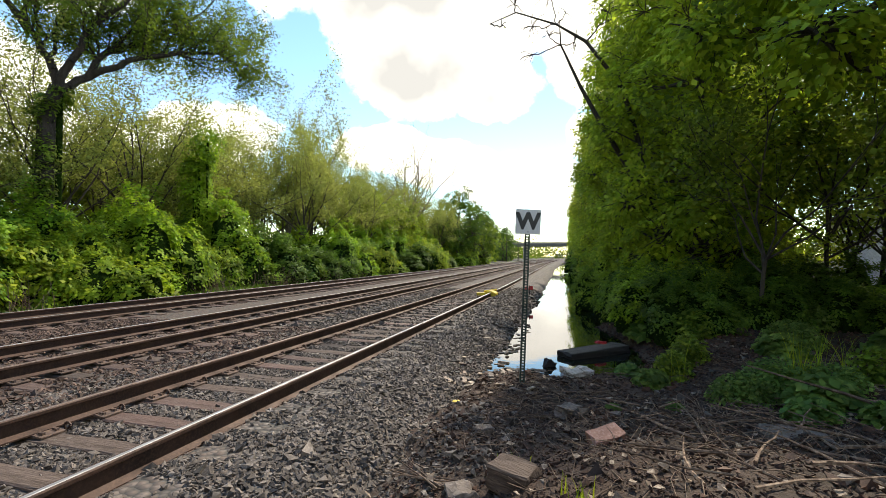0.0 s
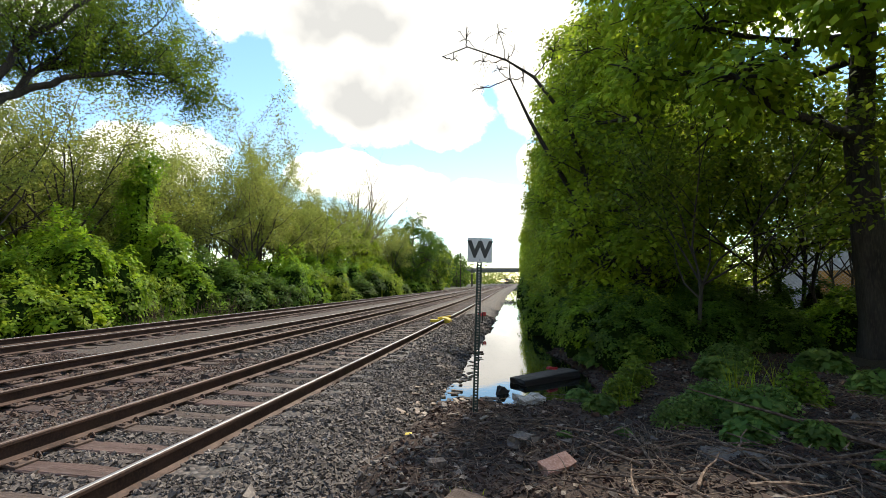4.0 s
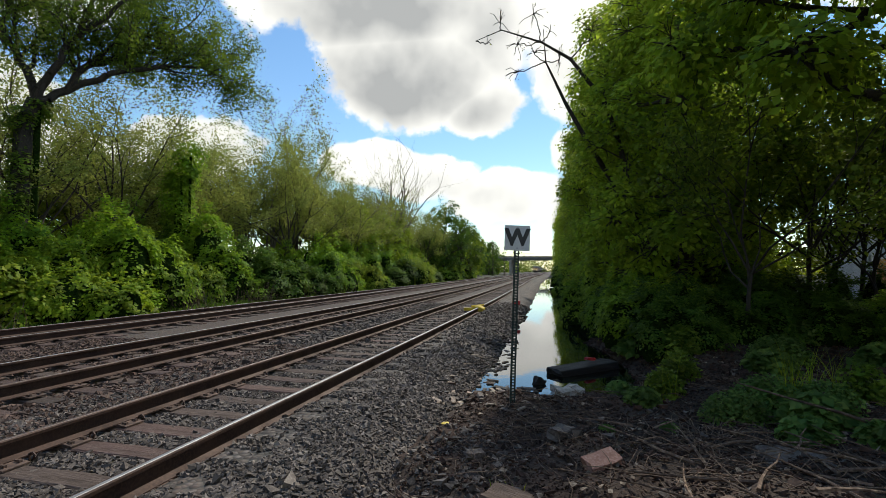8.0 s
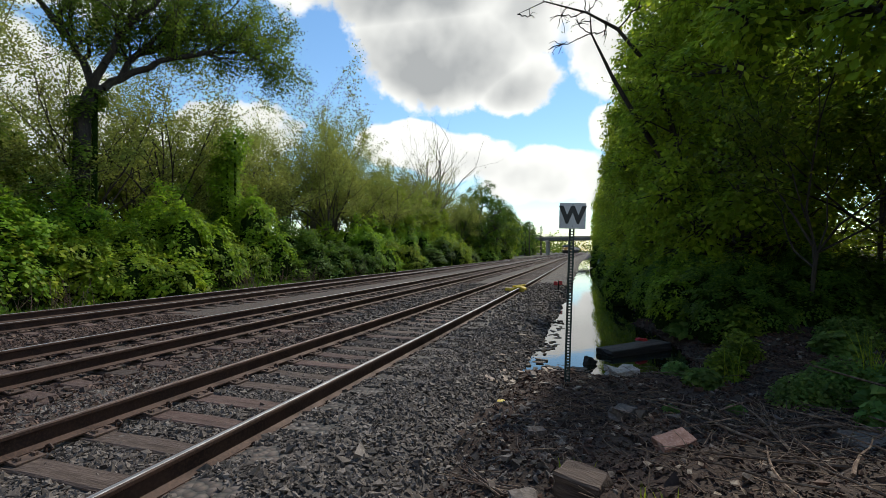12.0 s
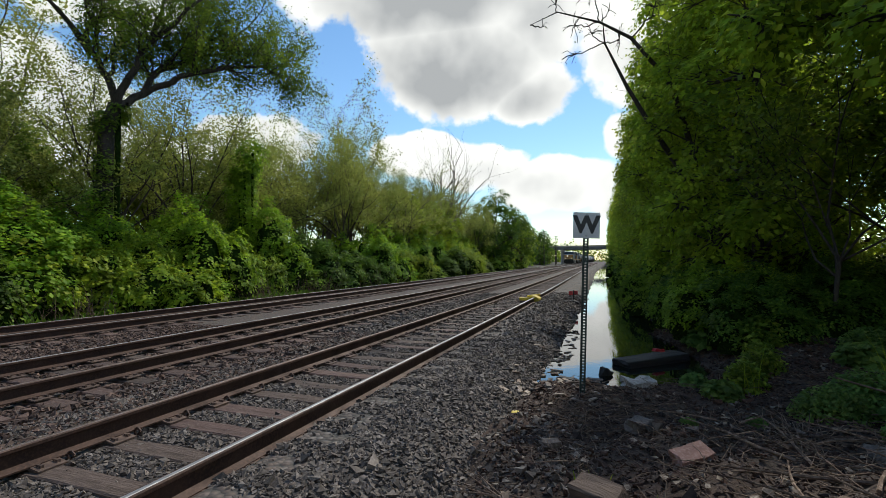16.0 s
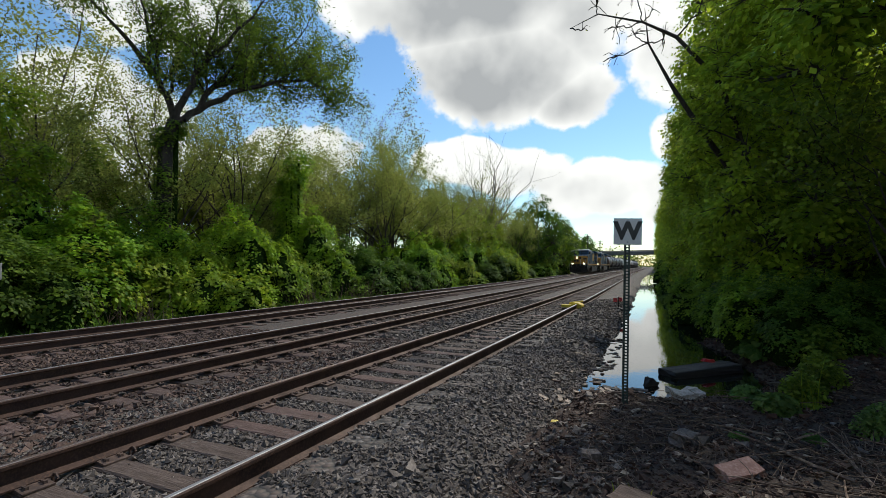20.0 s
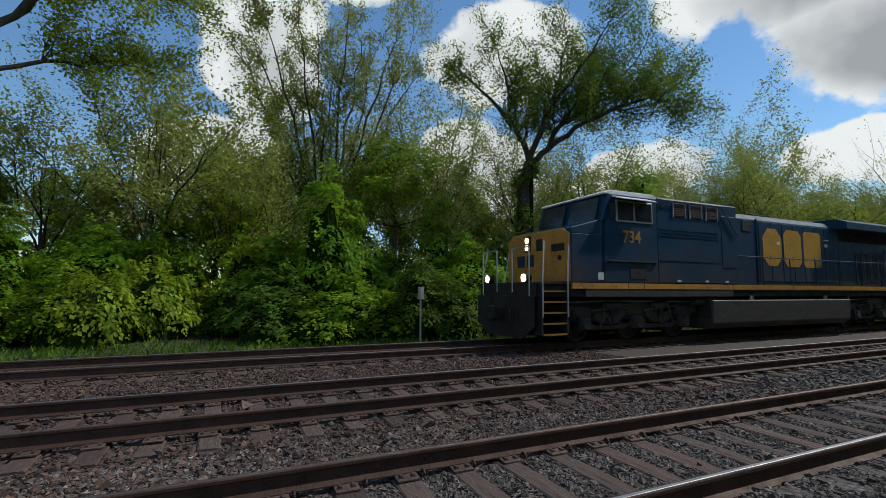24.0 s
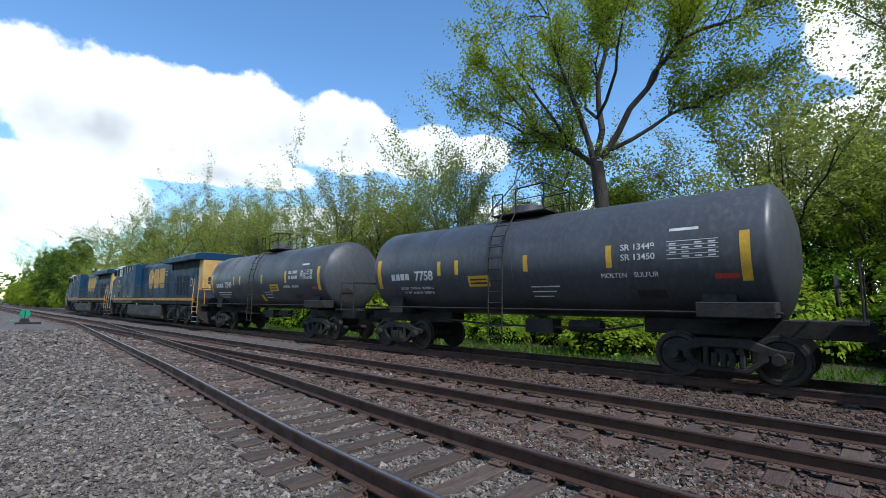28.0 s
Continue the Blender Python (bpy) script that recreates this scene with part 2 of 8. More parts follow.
def ballast_material(name, scale=17.0):
    """Crushed stone: cells of grey, brown and pale chips with gaps between them."""
    mat = bpy.data.materials.new(name)
    mat.use_nodes = True
    nt = mat.node_tree
    b = nt.nodes["Principled BSDF"]
    tc = nt.nodes.new("ShaderNodeTexCoord").outputs["Object"]
    vo = nt.nodes.new("ShaderNodeTexVoronoi")
    vo.inputs["Scale"].default_value = scale
    nt.links.new(tc, vo.inputs["Vector"])
    sep = nt.nodes.new("ShaderNodeSeparateColor")
    nt.links.new(vo.outputs["Color"], sep.inputs[0])
    ramp = nt.nodes.new("ShaderNodeValToRGB")
    e = ramp.color_ramp.elements
    e[0].color, e[0].position = (0.045, 0.038, 0.034, 1), 0.0
    e[1].color, e[1].position = (0.22, 0.195, 0.178, 1), 1.0
    k = e.new(0.5)
    k.color = (0.1, 0.083, 0.073, 1)
    nt.links.new(sep.outputs[0], ramp.inputs[0])
    f1, _ = noise_fac(nt, 0.6, 5, 0.35, 0.7)
    col = mix_color(nt, f1, ramp.outputs[0], (0.12, 0.085, 0.068))
    sep_x = nt.nodes.new("ShaderNodeSeparateXYZ")
    nt.links.new(tc, sep_x.inputs[0])
    mains = nt.nodes.new("ShaderNodeMapRange")      # brake and rail dust browns the stone under the main tracks
    mains.inputs["From Min"].default_value, mains.inputs["From Max"].default_value = -4.8, -7.0
    mains.inputs["To Max"].default_value = 0.75
    nt.links.new(sep_x.outputs["X"], mains.inputs["Value"])
    col = mix_color(nt, mains.outputs[0], col, (0.082, 0.048, 0.036))
    yard = nt.nodes.new("ShaderNodeMapRange")       # cleaner, paler gravel in the yard
    yard.inputs["From Min"].default_value, yard.inputs["From Max"].default_value = -0.5, -4.0
    yard.inputs["To Max"].default_value = 0.4
    nt.links.new(sep_x.outputs["Y"], yard.inputs["Value"])
    col = mix_color(nt, yard.outputs[0], col, (0.2, 0.18, 0.165))
    gap = nt.nodes.new("ShaderNodeMapRange")
    gap.inputs["From Min"].default_value, gap.inputs["From Max"].default_value = 0.35, 0.75
    nt.links.new(vo.outputs["Distance"], gap.inputs["Value"])
    col = mix_color(nt, gap.outputs[0], col, (0.05, 0.045, 0.04))
    nt.links.new(col, b.inputs["Base Color"])
    b.inputs["Roughness"].default_value = 0.85
    bp = nt.nodes.new("ShaderNodeBump")
    bp.invert = True
    bp.inputs["Strength"].default_value, bp.inputs["Distance"].default_value = 0.9, 0.03
    nt.links.new(vo.outputs["Distance"], bp.inputs["Height"])
    nt.links.new(bp.outputs[0], b.inputs["Normal"])
    return mat


def stone_material(name, base=(0.115, 0.097, 0.086), second=(0.06, 0.05, 0.044), third=(0.18, 0.157, 0.14)):
    mat = surface(name, base, second, third, 6, 60, 0.85, bump=0.5, depth=0.004)
    nt = mat.node_tree
    b = nt.nodes["Principled BSDF"]
    old = b.inputs["Base Color"].links[0].from_socket
    geo = nt.nodes.new("ShaderNodeNewGeometry")
    ramp = nt.nodes.new("ShaderNodeValToRGB")
    e = ramp.color_ramp.elements
    e[0].color, e[1].color = (0.4, 0.38, 0.37, 1), (1.7, 1.66, 1.62, 1)
    k = e.new(0.6)
    k.color = (0.95, 0.88, 0.83, 1)
    nt.links.new(geo.outputs["Random Per Island"], ramp.inputs[0])
    mul = nt.nodes.new("ShaderNodeMix")
    mul.data_type, mul.blend_type = "RGBA", "MULTIPLY"
    mul.inputs["Factor"].default_value = 1
    nt.links.new(old, mul.inputs["A"])
    nt.links.new(ramp.outputs[0], mul.inputs["B"])
    nt.links.new(mul.outputs["Result"], b.inputs["Base Color"])
    return mat


def ground_material(name):
    """Dark earth with dead stalks, grass in patches."""
    mat = bpy.data.materials.new(name)
    mat.use_nodes = True
    nt = mat.node_tree
    b = nt.nodes["Principled BSDF"]
    f1, _ = noise_fac(nt, 0.35, 5, 0.4, 0.62)
    f2, raw = noise_fac(nt, 28, 6, 0.4, 0.7)
    f3, _ = noise_fac(nt, 5, 5, 0.42, 0.6)
    earth = mix_color(nt, f2, (0.03, 0.0135, 0.0075), (0.064, 0.031, 0.018))
    green = mix_color(nt, f2, (0.04, 0.075, 0.014), (0.09, 0.12, 0.03))
    sep = nt.nodes.new("ShaderNodeSeparateXYZ")
    nt.links.new(nt.nodes.new("ShaderNodeTexCoord").outputs["Object"], sep.inputs[0])
    west = nt.nodes.new("ShaderNodeMapRange")      # grass on the far side of the line
    west.inputs["From Min"].default_value, west.inputs["From Max"].default_value = -13.5, -15.0
    nt.links.new(sep.outputs["X"], west.inputs["Value"])
    gm = nt.nodes.new("ShaderNodeMath")
    gm.operation = "MULTIPLY"
    nt.links.new(west.outputs[0], gm.inputs[0])
    nt.links.new(f3, gm.inputs[1])
    col = mix_color(nt, gm.outputs[0], earth, green)
    col = mix_color(nt, f1, col, (0.034, 0.023, 0.015))
    nt.links.new(col, b.inputs["Base Color"])
    b.inputs["Roughness"].default_value = 0.9
    bp = nt.nodes.new("ShaderNodeBump")
    bp.inputs["Strength"].default_value, bp.inputs["Distance"].default_value = 0.8, 0.03
    nt.links.new(raw, bp.inputs["Height"])
    nt.links.new(bp.outputs[0], b.inputs["Normal"])
    return mat


def water_material(name):
    mat = bpy.data.materials.new(name)
    mat.use_nodes = True
    nt = mat.node_tree
    b = nt.nodes["Principled BSDF"]
    b.inputs["Base Color"].default_value = (0.012, 0.014, 0.010, 1)
    b.inputs["Roughness"].default_value = 0.03
    b.inputs["IOR"].default_value = 1.45
    b.inputs["Specular IOR Level"].default_value = 0.8
    _, raw = noise_fac(nt, 6, 3, 0.4, 0.6)
    bp = nt.nodes.new("ShaderNodeBump")
    bp.inputs["Strength"].default_value, bp.inputs["Distance"].default_value = 0.05, 0.01
    nt.links.new(raw, bp.inputs["Height"])
    nt.links.new(bp.outputs[0], b.inputs["Normal"])
    return mat


def glow(name, color, strength):
    mat = bpy.data.materials.new(name)
    mat.use_nodes = True
    b = mat.node_tree.nodes["Principled BSDF"]
    b.inputs["Base Color"].default_value = (*color, 1)
    b.inputs["Emission Color"].default_value = (*color, 1)
    b.inputs["Emission Strength"].default_value = strength
    return mat


M = dict(
    ballast=ballast_material("ballast"), stone=stone_material("crushed_stone"), ground=ground_material("earth"), water=water_material("standing_water"),
    stone_brown=stone_material("dusty_brown_stone", (0.09, 0.054, 0.041), (0.045, 0.027, 0.021), (0.135, 0.09, 0.07)), stone_pale=stone_material("pale_yard_stone", (0.16, 0.14, 0.126), (0.085, 0.073, 0.065), (0.24, 0.215, 0.195)), mulch=stone_material("earth_and_mulch", (0.044, 0.019, 0.0105), (0.018, 0.008, 0.0048), (0.075, 0.036, 0.022)), bark_dark=surface("dark_bark", (0.04, 0.031, 0.024), (0.02, 0.016, 0.013), (0.07, 0.056, 0.044), 2, 14, 0.92, bump=0.9, depth=0.03, stretch=(3, 3, 0.6)),
    rail=surface("rusty_rail", (0.06, 0.03, 0.021), (0.034, 0.018, 0.013), (0.1, 0.052, 0.035), 4, 50, 0.7, 0.25, 0.3, 0.003),
    rail_top=surface("worn_rail_head", (0.38, 0.37, 0.37), (0.28, 0.265, 0.26), (0.47, 0.46, 0.46), 3, 60, 0.5, 1.0, 0.05, 0.001, stretch=(1, 0.1, 1)),
    rail_dull=surface("dull_rail_head", (0.24, 0.17, 0.14), (0.15, 0.095, 0.075), (0.3, 0.26, 0.24), 3, 60, 0.45, 0.8, 0.1, 0.001, stretch=(1, 0.1, 1)),
    tie=surface("weathered_tie", (0.075, 0.049, 0.038), (0.04, 0.026, 0.02), (0.13, 0.094, 0.076), 3, 22, 0.88, bump=0.8, depth=0.012, stretch=(0.35, 4, 4), per_object=0.35),
    tie_red=surface("creosoted_tie", (0.095, 0.05, 0.038), (0.055, 0.031, 0.025), (0.14, 0.1, 0.085), 3, 22, 0.85, bump=0.8, depth=0.012, stretch=(0.35, 4, 4), per_object=0.3),
    plate=surface("rusty_plate", (0.10, 0.064, 0.05), (0.06, 0.04, 0.033), (0.17, 0.11, 0.08), 5, 40, 0.8, 0.2, 0.3, 0.004, per_object=0.2),
    bark=surface("bark", (0.055, 0.042, 0.032), (0.028, 0.021, 0.017), (0.1, 0.08, 0.062), 2, 14, 0.92, bump=0.9, depth=0.03, stretch=(3, 3, 0.6)),
    bark_pale=surface("pale_bark", (0.16, 0.135, 0.11), (0.09, 0.075, 0.06), (0.24, 0.21, 0.17), 2, 14, 0.92, bump=0.7, depth=0.02, stretch=(3, 3, 0.6)),
    twig=surface("dead_stalk", (0.13, 0.078, 0.05), (0.045, 0.024, 0.016), (0.3, 0.21, 0.145), 3, 30, 0.85, bump=0.3, depth=0.003, per_object=0.3),
    leaf_vine=leaf_material("vine_leaves", (0.092, 0.185, 0.014), (0.18, 0.31, 0.02), (0.3, 0.42, 0.028), 0.55),
    leaf_tree=leaf_material("tree_leaves", (0.065, 0.115, 0.014), (0.125, 0.2, 0.02), (0.23, 0.29, 0.035)),
    leaf_young=leaf_material("young_leaves", (0.16, 0.185, 0.04), (0.25, 0.29, 0.06), (0.36, 0.38, 0.09)),
    leaf_bright=leaf_material("bright_leaves", (0.11, 0.19, 0.014), (0.21, 0.31, 0.022), (0.34, 0.4, 0.03), 0.55),
    # leaf colour raised to put the look of sunlight into the near wall
    leaf_sunny=leaf_material("sunlit_leaves", (0.16, 0.25, 0.018), (0.27, 0.38, 0.03), (0.42, 0.48, 0.045), 0.6),
    leaf_herb=leaf_material("herb_leaves", (0.062, 0.13, 0.026), (0.115, 0.2, 0.042), (0.18, 0.25, 0.06)),
    leaf_dark=leaf_material("dark_leaves", (0.04, 0.085, 0.014), (0.08, 0.15, 0.018), (0.15, 0.23, 0.026)),
    # near-black green: the shade inside the bushes, put in as colour
    core=surface("inner_shade_colour", (0.016, 0.034, 0.006), (0.01, 0.018, 0.005), (0.03, 0.055, 0.01), 2, 12, 1.0, bump=1.0, depth=0.1, spec=0.0),
    blue=surface("dark_blue_paint", (0.005, 0.036, 0.078), (0.006, 0.028, 0.058), (0.01, 0.045, 0.094), 0.9, 14, 0.5, 0, 0.05, 0.002, spec=0.25),
    blue_grimy=surface("grimy_blue_paint", (0.036, 0.05, 0.075), (0.03, 0.036, 0.046), (0.05, 0.07, 0.1), 0.9, 14, 0.55, 0, 0.08, 0.002),
    yellow=surface("yellow_paint", (0.48, 0.25, 0.016), (0.36, 0.175, 0.014), (0.54, 0.31, 0.03), 1.2, 18, 0.5, 0, 0.05, 0.002),
    rear_yellow=surface("faded_yellow_paint", (0.5, 0.31, 0.1), (0.38, 0.22, 0.065), (0.56, 0.38, 0.15), 1.2, 18, 0.55, 0, 0.05, 0.002),
    yellow_dirty=surface("dirty_yellow_paint", (0.46, 0.215, 0.035), (0.27, 0.125, 0.03), (0.56, 0.3, 0.05), 1.5, 18, 0.6, 0, 0.1, 0.002),
    underframe=surface("grimy_underframe", (0.016, 0.0135, 0.012), (0.009, 0.008, 0.0075), (0.034, 0.028, 0.024), 2, 16, 0.85, 0.0, 0.4, 0.006),
    fuel=surface("grimy_tank_steel", (0.042, 0.036, 0.033), (0.026, 0.023, 0.021), (0.062, 0.055, 0.05), 1.4, 12, 0.65, 0.1, 0.15, 0.003, stretch=(1, 0.4, 1.5)),
    black=surface("black_void", (0.012, 0.012, 0.012), (0.008, 0.008, 0.008), (0.02, 0.02, 0.02), 3, 20, 0.8),
    louvre=surface("louvre_brown", (0.06, 0.04, 0.03), (0.03, 0.022, 0.018), (0.1, 0.06, 0.04), 3, 20, 0.8),
    white=surface("white_paint", (0.7, 0.71, 0.7), (0.55, 0.56, 0.55), (0.8, 0.8, 0.8), 2, 20, 0.55, 0, 0.05, 0.002),
    silver=surface("galvanised_steel", (0.42, 0.43, 0.44), (0.3, 0.31, 0.32), (0.52, 0.53, 0.54), 3, 30, 0.45, 0.7, 0.05, 0.001),
    tank=surface("black_tank_paint", (0.056, 0.06, 0.07), (0.04, 0.042, 0.048), (0.075, 0.078, 0.088), 0.8, 10, 0.45, 0, 0.06, 0.003, stretch=(1, 1, 0.5)),
    tank_white=surface("white_tank_paint", (0.52, 0.53, 0.53), (0.36, 0.36, 0.35), (0.62, 0.63, 0.63), 0.9, 10, 0.5, 0, 0.05, 0.003),
    mark=surface("white_marking", (0.62, 0.63, 0.62), (0.42, 0.43, 0.42), (0.7, 0.7, 0.7), 3, 30, 0.6, bump=0),
    mark_yellow=surface("yellow_marking", (0.62, 0.36, 0.02), (0.5, 0.27, 0.02), (0.68, 0.43, 0.05), 3, 30, 0.5, bump=0),
    mark_red=surface("red_marking", (0.4, 0.035, 0.02), (0.3, 0.025, 0.02), (0.5, 0.07, 0.04), 3, 30, 0.5, bump=0),
    rust_wheel=surface("wheel_steel", (0.03, 0.025, 0.022), (0.018, 0.015, 0.014), (0.06, 0.05, 0.042), 4, 30, 0.65, 0.4, 0.2, 0.003),
    sign_white=surface("sign_sheet", (0.60, 0.60, 0.61), (0.53, 0.53, 0.54), (0.66, 0.66, 0.66), 3, 40, 0.5, 0, 0.03, 0.001),
    sign_black=surface("black_lettering", (0.016, 0.016, 0.016), (0.012, 0.012, 0.012), (0.03, 0.03, 0.03), 4, 30, 0.5, bump=0),
    post_green=surface("dark_green_post", (0.02, 0.035, 0.03), (0.014, 0.022, 0.02), (0.03, 0.05, 0.042), 4, 40, 0.5, 0.3, 0.1, 0.002),
    concrete=surface("concrete", (0.34, 0.32, 0.29), (0.22, 0.205, 0.19), (0.42, 0.4, 0.37), 0.6, 10, 0.85, bump=0.4, depth=0.01),
    girder=surface("bridge_girder", (0.11, 0.12, 0.12), (0.07, 0.075, 0.075), (0.16, 0.17, 0.17), 1, 10, 0.7, 0.2, 0.2, 0.01),
    brick=surface("old_brick", (0.3, 0.15, 0.11), (0.2, 0.1, 0.075), (0.4, 0.24, 0.19), 8, 60, 0.85, bump=0.6, depth=0.004),
    rock=surface("broken_stone", (0.14, 0.108, 0.09), (0.075, 0.057, 0.048), (0.22, 0.18, 0.155), 5, 40, 0.88, bump=0.7, depth=0.01),
    rotten=surface("rotten_timber", (0.07, 0.042, 0.03), (0.036, 0.022, 0.016), (0.13, 0.085, 0.062), 3, 20, 0.9, bump=0.9, depth=0.012, stretch=(0.4, 3, 3)),
    wet_black=surface("wet_black_timber", (0.014, 0.0115, 0.0105), (0.008, 0.007, 0.007), (0.03, 0.025, 0.022), 3, 20, 0.75, bump=0.6, depth=0.01, stretch=(0.4, 3, 3)),
    bag=surface("grey_plastic_bag", (0.34, 0.31, 0.275), (0.2, 0.175, 0.155), (0.5, 0.47, 0.43), 8, 40, 0.75, bump=0.4, depth=0.01),
    litter=surface("pale_litter", (0.2, 0.135, 0.09), (0.09, 0.058, 0.04), (0.42, 0.34, 0.26), 6, 40, 0.7, bump=0.2, depth=0.003, per_object=0.4),
    yellow_plastic=surface("yellow_enamel", (0.62, 0.45, 0.02), (0.5, 0.33, 0.02), (0.7, 0.52, 0.05), 4, 30, 0.45, bump=0.05),
    red_plastic=surface("red_enamel", (0.5, 0.022, 0.03), (0.36, 0.016, 0.02), (0.58, 0.05, 0.05), 4, 30, 0.45, bump=0.05),
    green_enamel=surface("green_enamel", (0.01, 0.24, 0.13), (0.01, 0.16, 0.09), (0.03, 0.32, 0.18), 4, 30, 0.45, bump=0.05),
    shed=surface("shed_siding", (0.55, 0.56, 0.58), (0.4, 0.41, 0.43), (0.64, 0.65, 0.66), 0.8, 8, 0.6, bump=0.1, depth=0.005),
    lamp=glow("headlight_glow", (1.0, 0.82, 0.5), 12.0),
)


def glass_material(name):
    mat = bpy.data.materials.new(name)
    mat.use_nodes = True
    b = mat.node_tree.nodes["Principled BSDF"]
    b.inputs["Base Color"].default_value = (0.02, 0.025, 0.03, 1)
    b.inputs["Roughness"].default_value = 0.06
    b.inputs["Specular IOR Level"].default_value = 0.7
    return mat


def add_foot_tint(mat, low, high, color):
    """An uneven second colour, thinning out with height; on locomotive paint, road dirt thrown up from the track."""
    nt = mat.node_tree
    b = nt.nodes["Principled BSDF"]
    old = b.inputs["Base Color"].links[0].from_socket
    sep = nt.nodes.new("ShaderNodeSeparateXYZ")
    nt.links.new(nt.nodes.new("ShaderNodeTexCoord").outputs["Object"], sep.inputs[0])
    f, _ = noise_fac(nt, 1.1, 6, 0.25, 0.75, stretch=(1, 1, 0.25))
    mr = nt.nodes.new("ShaderNodeMapRange")
    mr.inputs["From Min"].default_value, mr.inputs["From Max"].default_value = high, low
    nt.links.new(sep.outputs["Z"], mr.inputs["Value"])
    mu = nt.nodes.new("ShaderNodeMath")
    mu.operation = "MULTIPLY"
    nt.links.new(mr.outputs[0], mu.inputs[0])
    nt.links.new(f, mu.inputs[1])
    nt.links.new(mix_color(nt, mu.outputs[0], old, color), b.inputs["Base Color"])


add_foot_tint(M["blue"], 1.6, 2.9, (0.066, 0.053, 0.045))
add_foot_tint(M["yellow"], 1.45, 1.75, (0.16, 0.075, 0.03))
# the tank's black goes unevenly darker towards the bottom
add_foot_tint(M["tank"], 1.1, 2.2, (0.02, 0.019, 0.018))

M["glass"] = glass_material("dark_cab_glass")


# ---- building helpers ----
class Shape:
    """Collects the vertices and faces of one mesh."""

    def __init__(self):
        self.v, self.f = [], []

    def add(self, verts, faces):
        k = len(self.v)
        self.v += [tuple(p) for p in verts]
        self.f += [tuple(i + k for i in f) for f in faces]
        return self

    def box(self, x0, x1, y0, y1, z0, z1, m=None):
        vs = [Vector((x, y, z)) for z in (z0, z1) for y in (y0, y1) for x in (x0, x1)]
        if m is not None:
            vs = [m @ p for p in vs]
        return self.add(vs, [(0, 2, 3, 1), (4, 5, 7, 6), (0, 1, 5, 4), (2, 6, 7, 3), (0, 4, 6, 2), (1, 3, 7, 5)])

    def cyl(self, p0, p1, r0, r1=None, n=10, caps=True):
        p0, p1 = Vector(p0), Vector(p1)
        r1 = r0 if r1 is None else r1
        q = (p1 - p0).to_track_quat("Z", "Y")
        ring = [q @ Vector((math.cos(2 * math.pi * i / n), math.sin(2 * math.pi * i / n), 0)) for i in range(n)]
        fs = [(i, (i + 1) % n, n + (i + 1) % n, n + i) for i in range(n)]
        if caps:
            fs += [tuple(reversed(range(n))), tuple(range(n, 2 * n))]
        return self.add([p0 + r0 * a for a in ring] + [p1 + r1 * a for a in ring], fs)

    def tube(self, pts, r, n=6):
        for a, b in zip(pts, pts[1:]):
            self.cyl(a, b, r, r, n)
        return self

    def prism(self, outline, axis, a, b):
        """Pushes a closed outline along an axis from a to b."""
        def put(p, t):
            return {"x": (t, p[0], p[1]), "y": (p[0], t, p[1]), "z": (p[0], p[1], t)}[axis]
        n = len(outline)
        fs = [(i, (i + 1) % n, n + (i + 1) % n, n + i) for i in range(n)] + [tuple(reversed(range(n))), tuple(range(n, 2 * n))]
        return self.add([put(p, a) for p in outline] + [put(p, b) for p in outline], fs)

    def lathe(self, rows, axis="y", n=28, centre=(0, 0, 0)):
        """Turns rows of (place along the axis, radius) about the axis."""
        vs = []
        for t, r in rows:
            for i in range(n):
                a = 2 * math.pi * i / n
                c, s = r * math.cos(a), r * math.sin(a)
                p = {"x": (t, c, s), "y": (c, t, s), "z": (c, s, t)}[axis]
                vs.append(tuple(p[k] + centre[k] for k in range(3)))
        fs = []
        for j in range(len(rows) - 1):
            fs += [(j * n + i, j * n + (i + 1) % n, (j + 1) * n + (i + 1) % n, (j + 1) * n + i) for i in range(n)]
        fs += [tuple(reversed(range(n))), tuple(range((len(rows) - 1) * n, len(rows) * n))]
        return self.add(vs, fs)

    def mesh(self, name, material, bevel=0.0, smooth=False):
        me = bpy.data.meshes.new(name)
        me.from_pydata(self.v, [], self.f)
        bm = bmesh.new()
        bm.from_mesh(me)
        bmesh.ops.recalc_face_normals(bm, faces=bm.faces)
        if bevel:
            bmesh.ops.bevel(bm, geom=list(bm.edges), offset=bevel, segments=1, affect="EDGES", clamp_overlap=True)
        bm.to_mesh(me)
        bm.free()
        me.materials.append(material)
        if smooth:
            me.shade_smooth()
            me.set_sharp_from_angle(angle=radians(38))
        return me


def part(name, shape, material, parent=None, label="", bevel=0.0, smooth=False):
    """Links a shape (or a ready mesh) as one mesh object under a thing or a part."""
    me = shape if isinstance(shape, bpy.types.Mesh) else shape.mesh(name, material, bevel, smooth)
    ob = new(name, me)
    if parent is not None:
        ob.parent = parent
    if label:
        tagged(ob, label)
    return ob


def thing(name, label, category, m=None, group="", kind=""):
    ob = new(name)
    ob.empty_display_size = 0.2
    if m is not None:
        ob.matrix_basis = m
    return tagged(ob, label, category, group, kind)


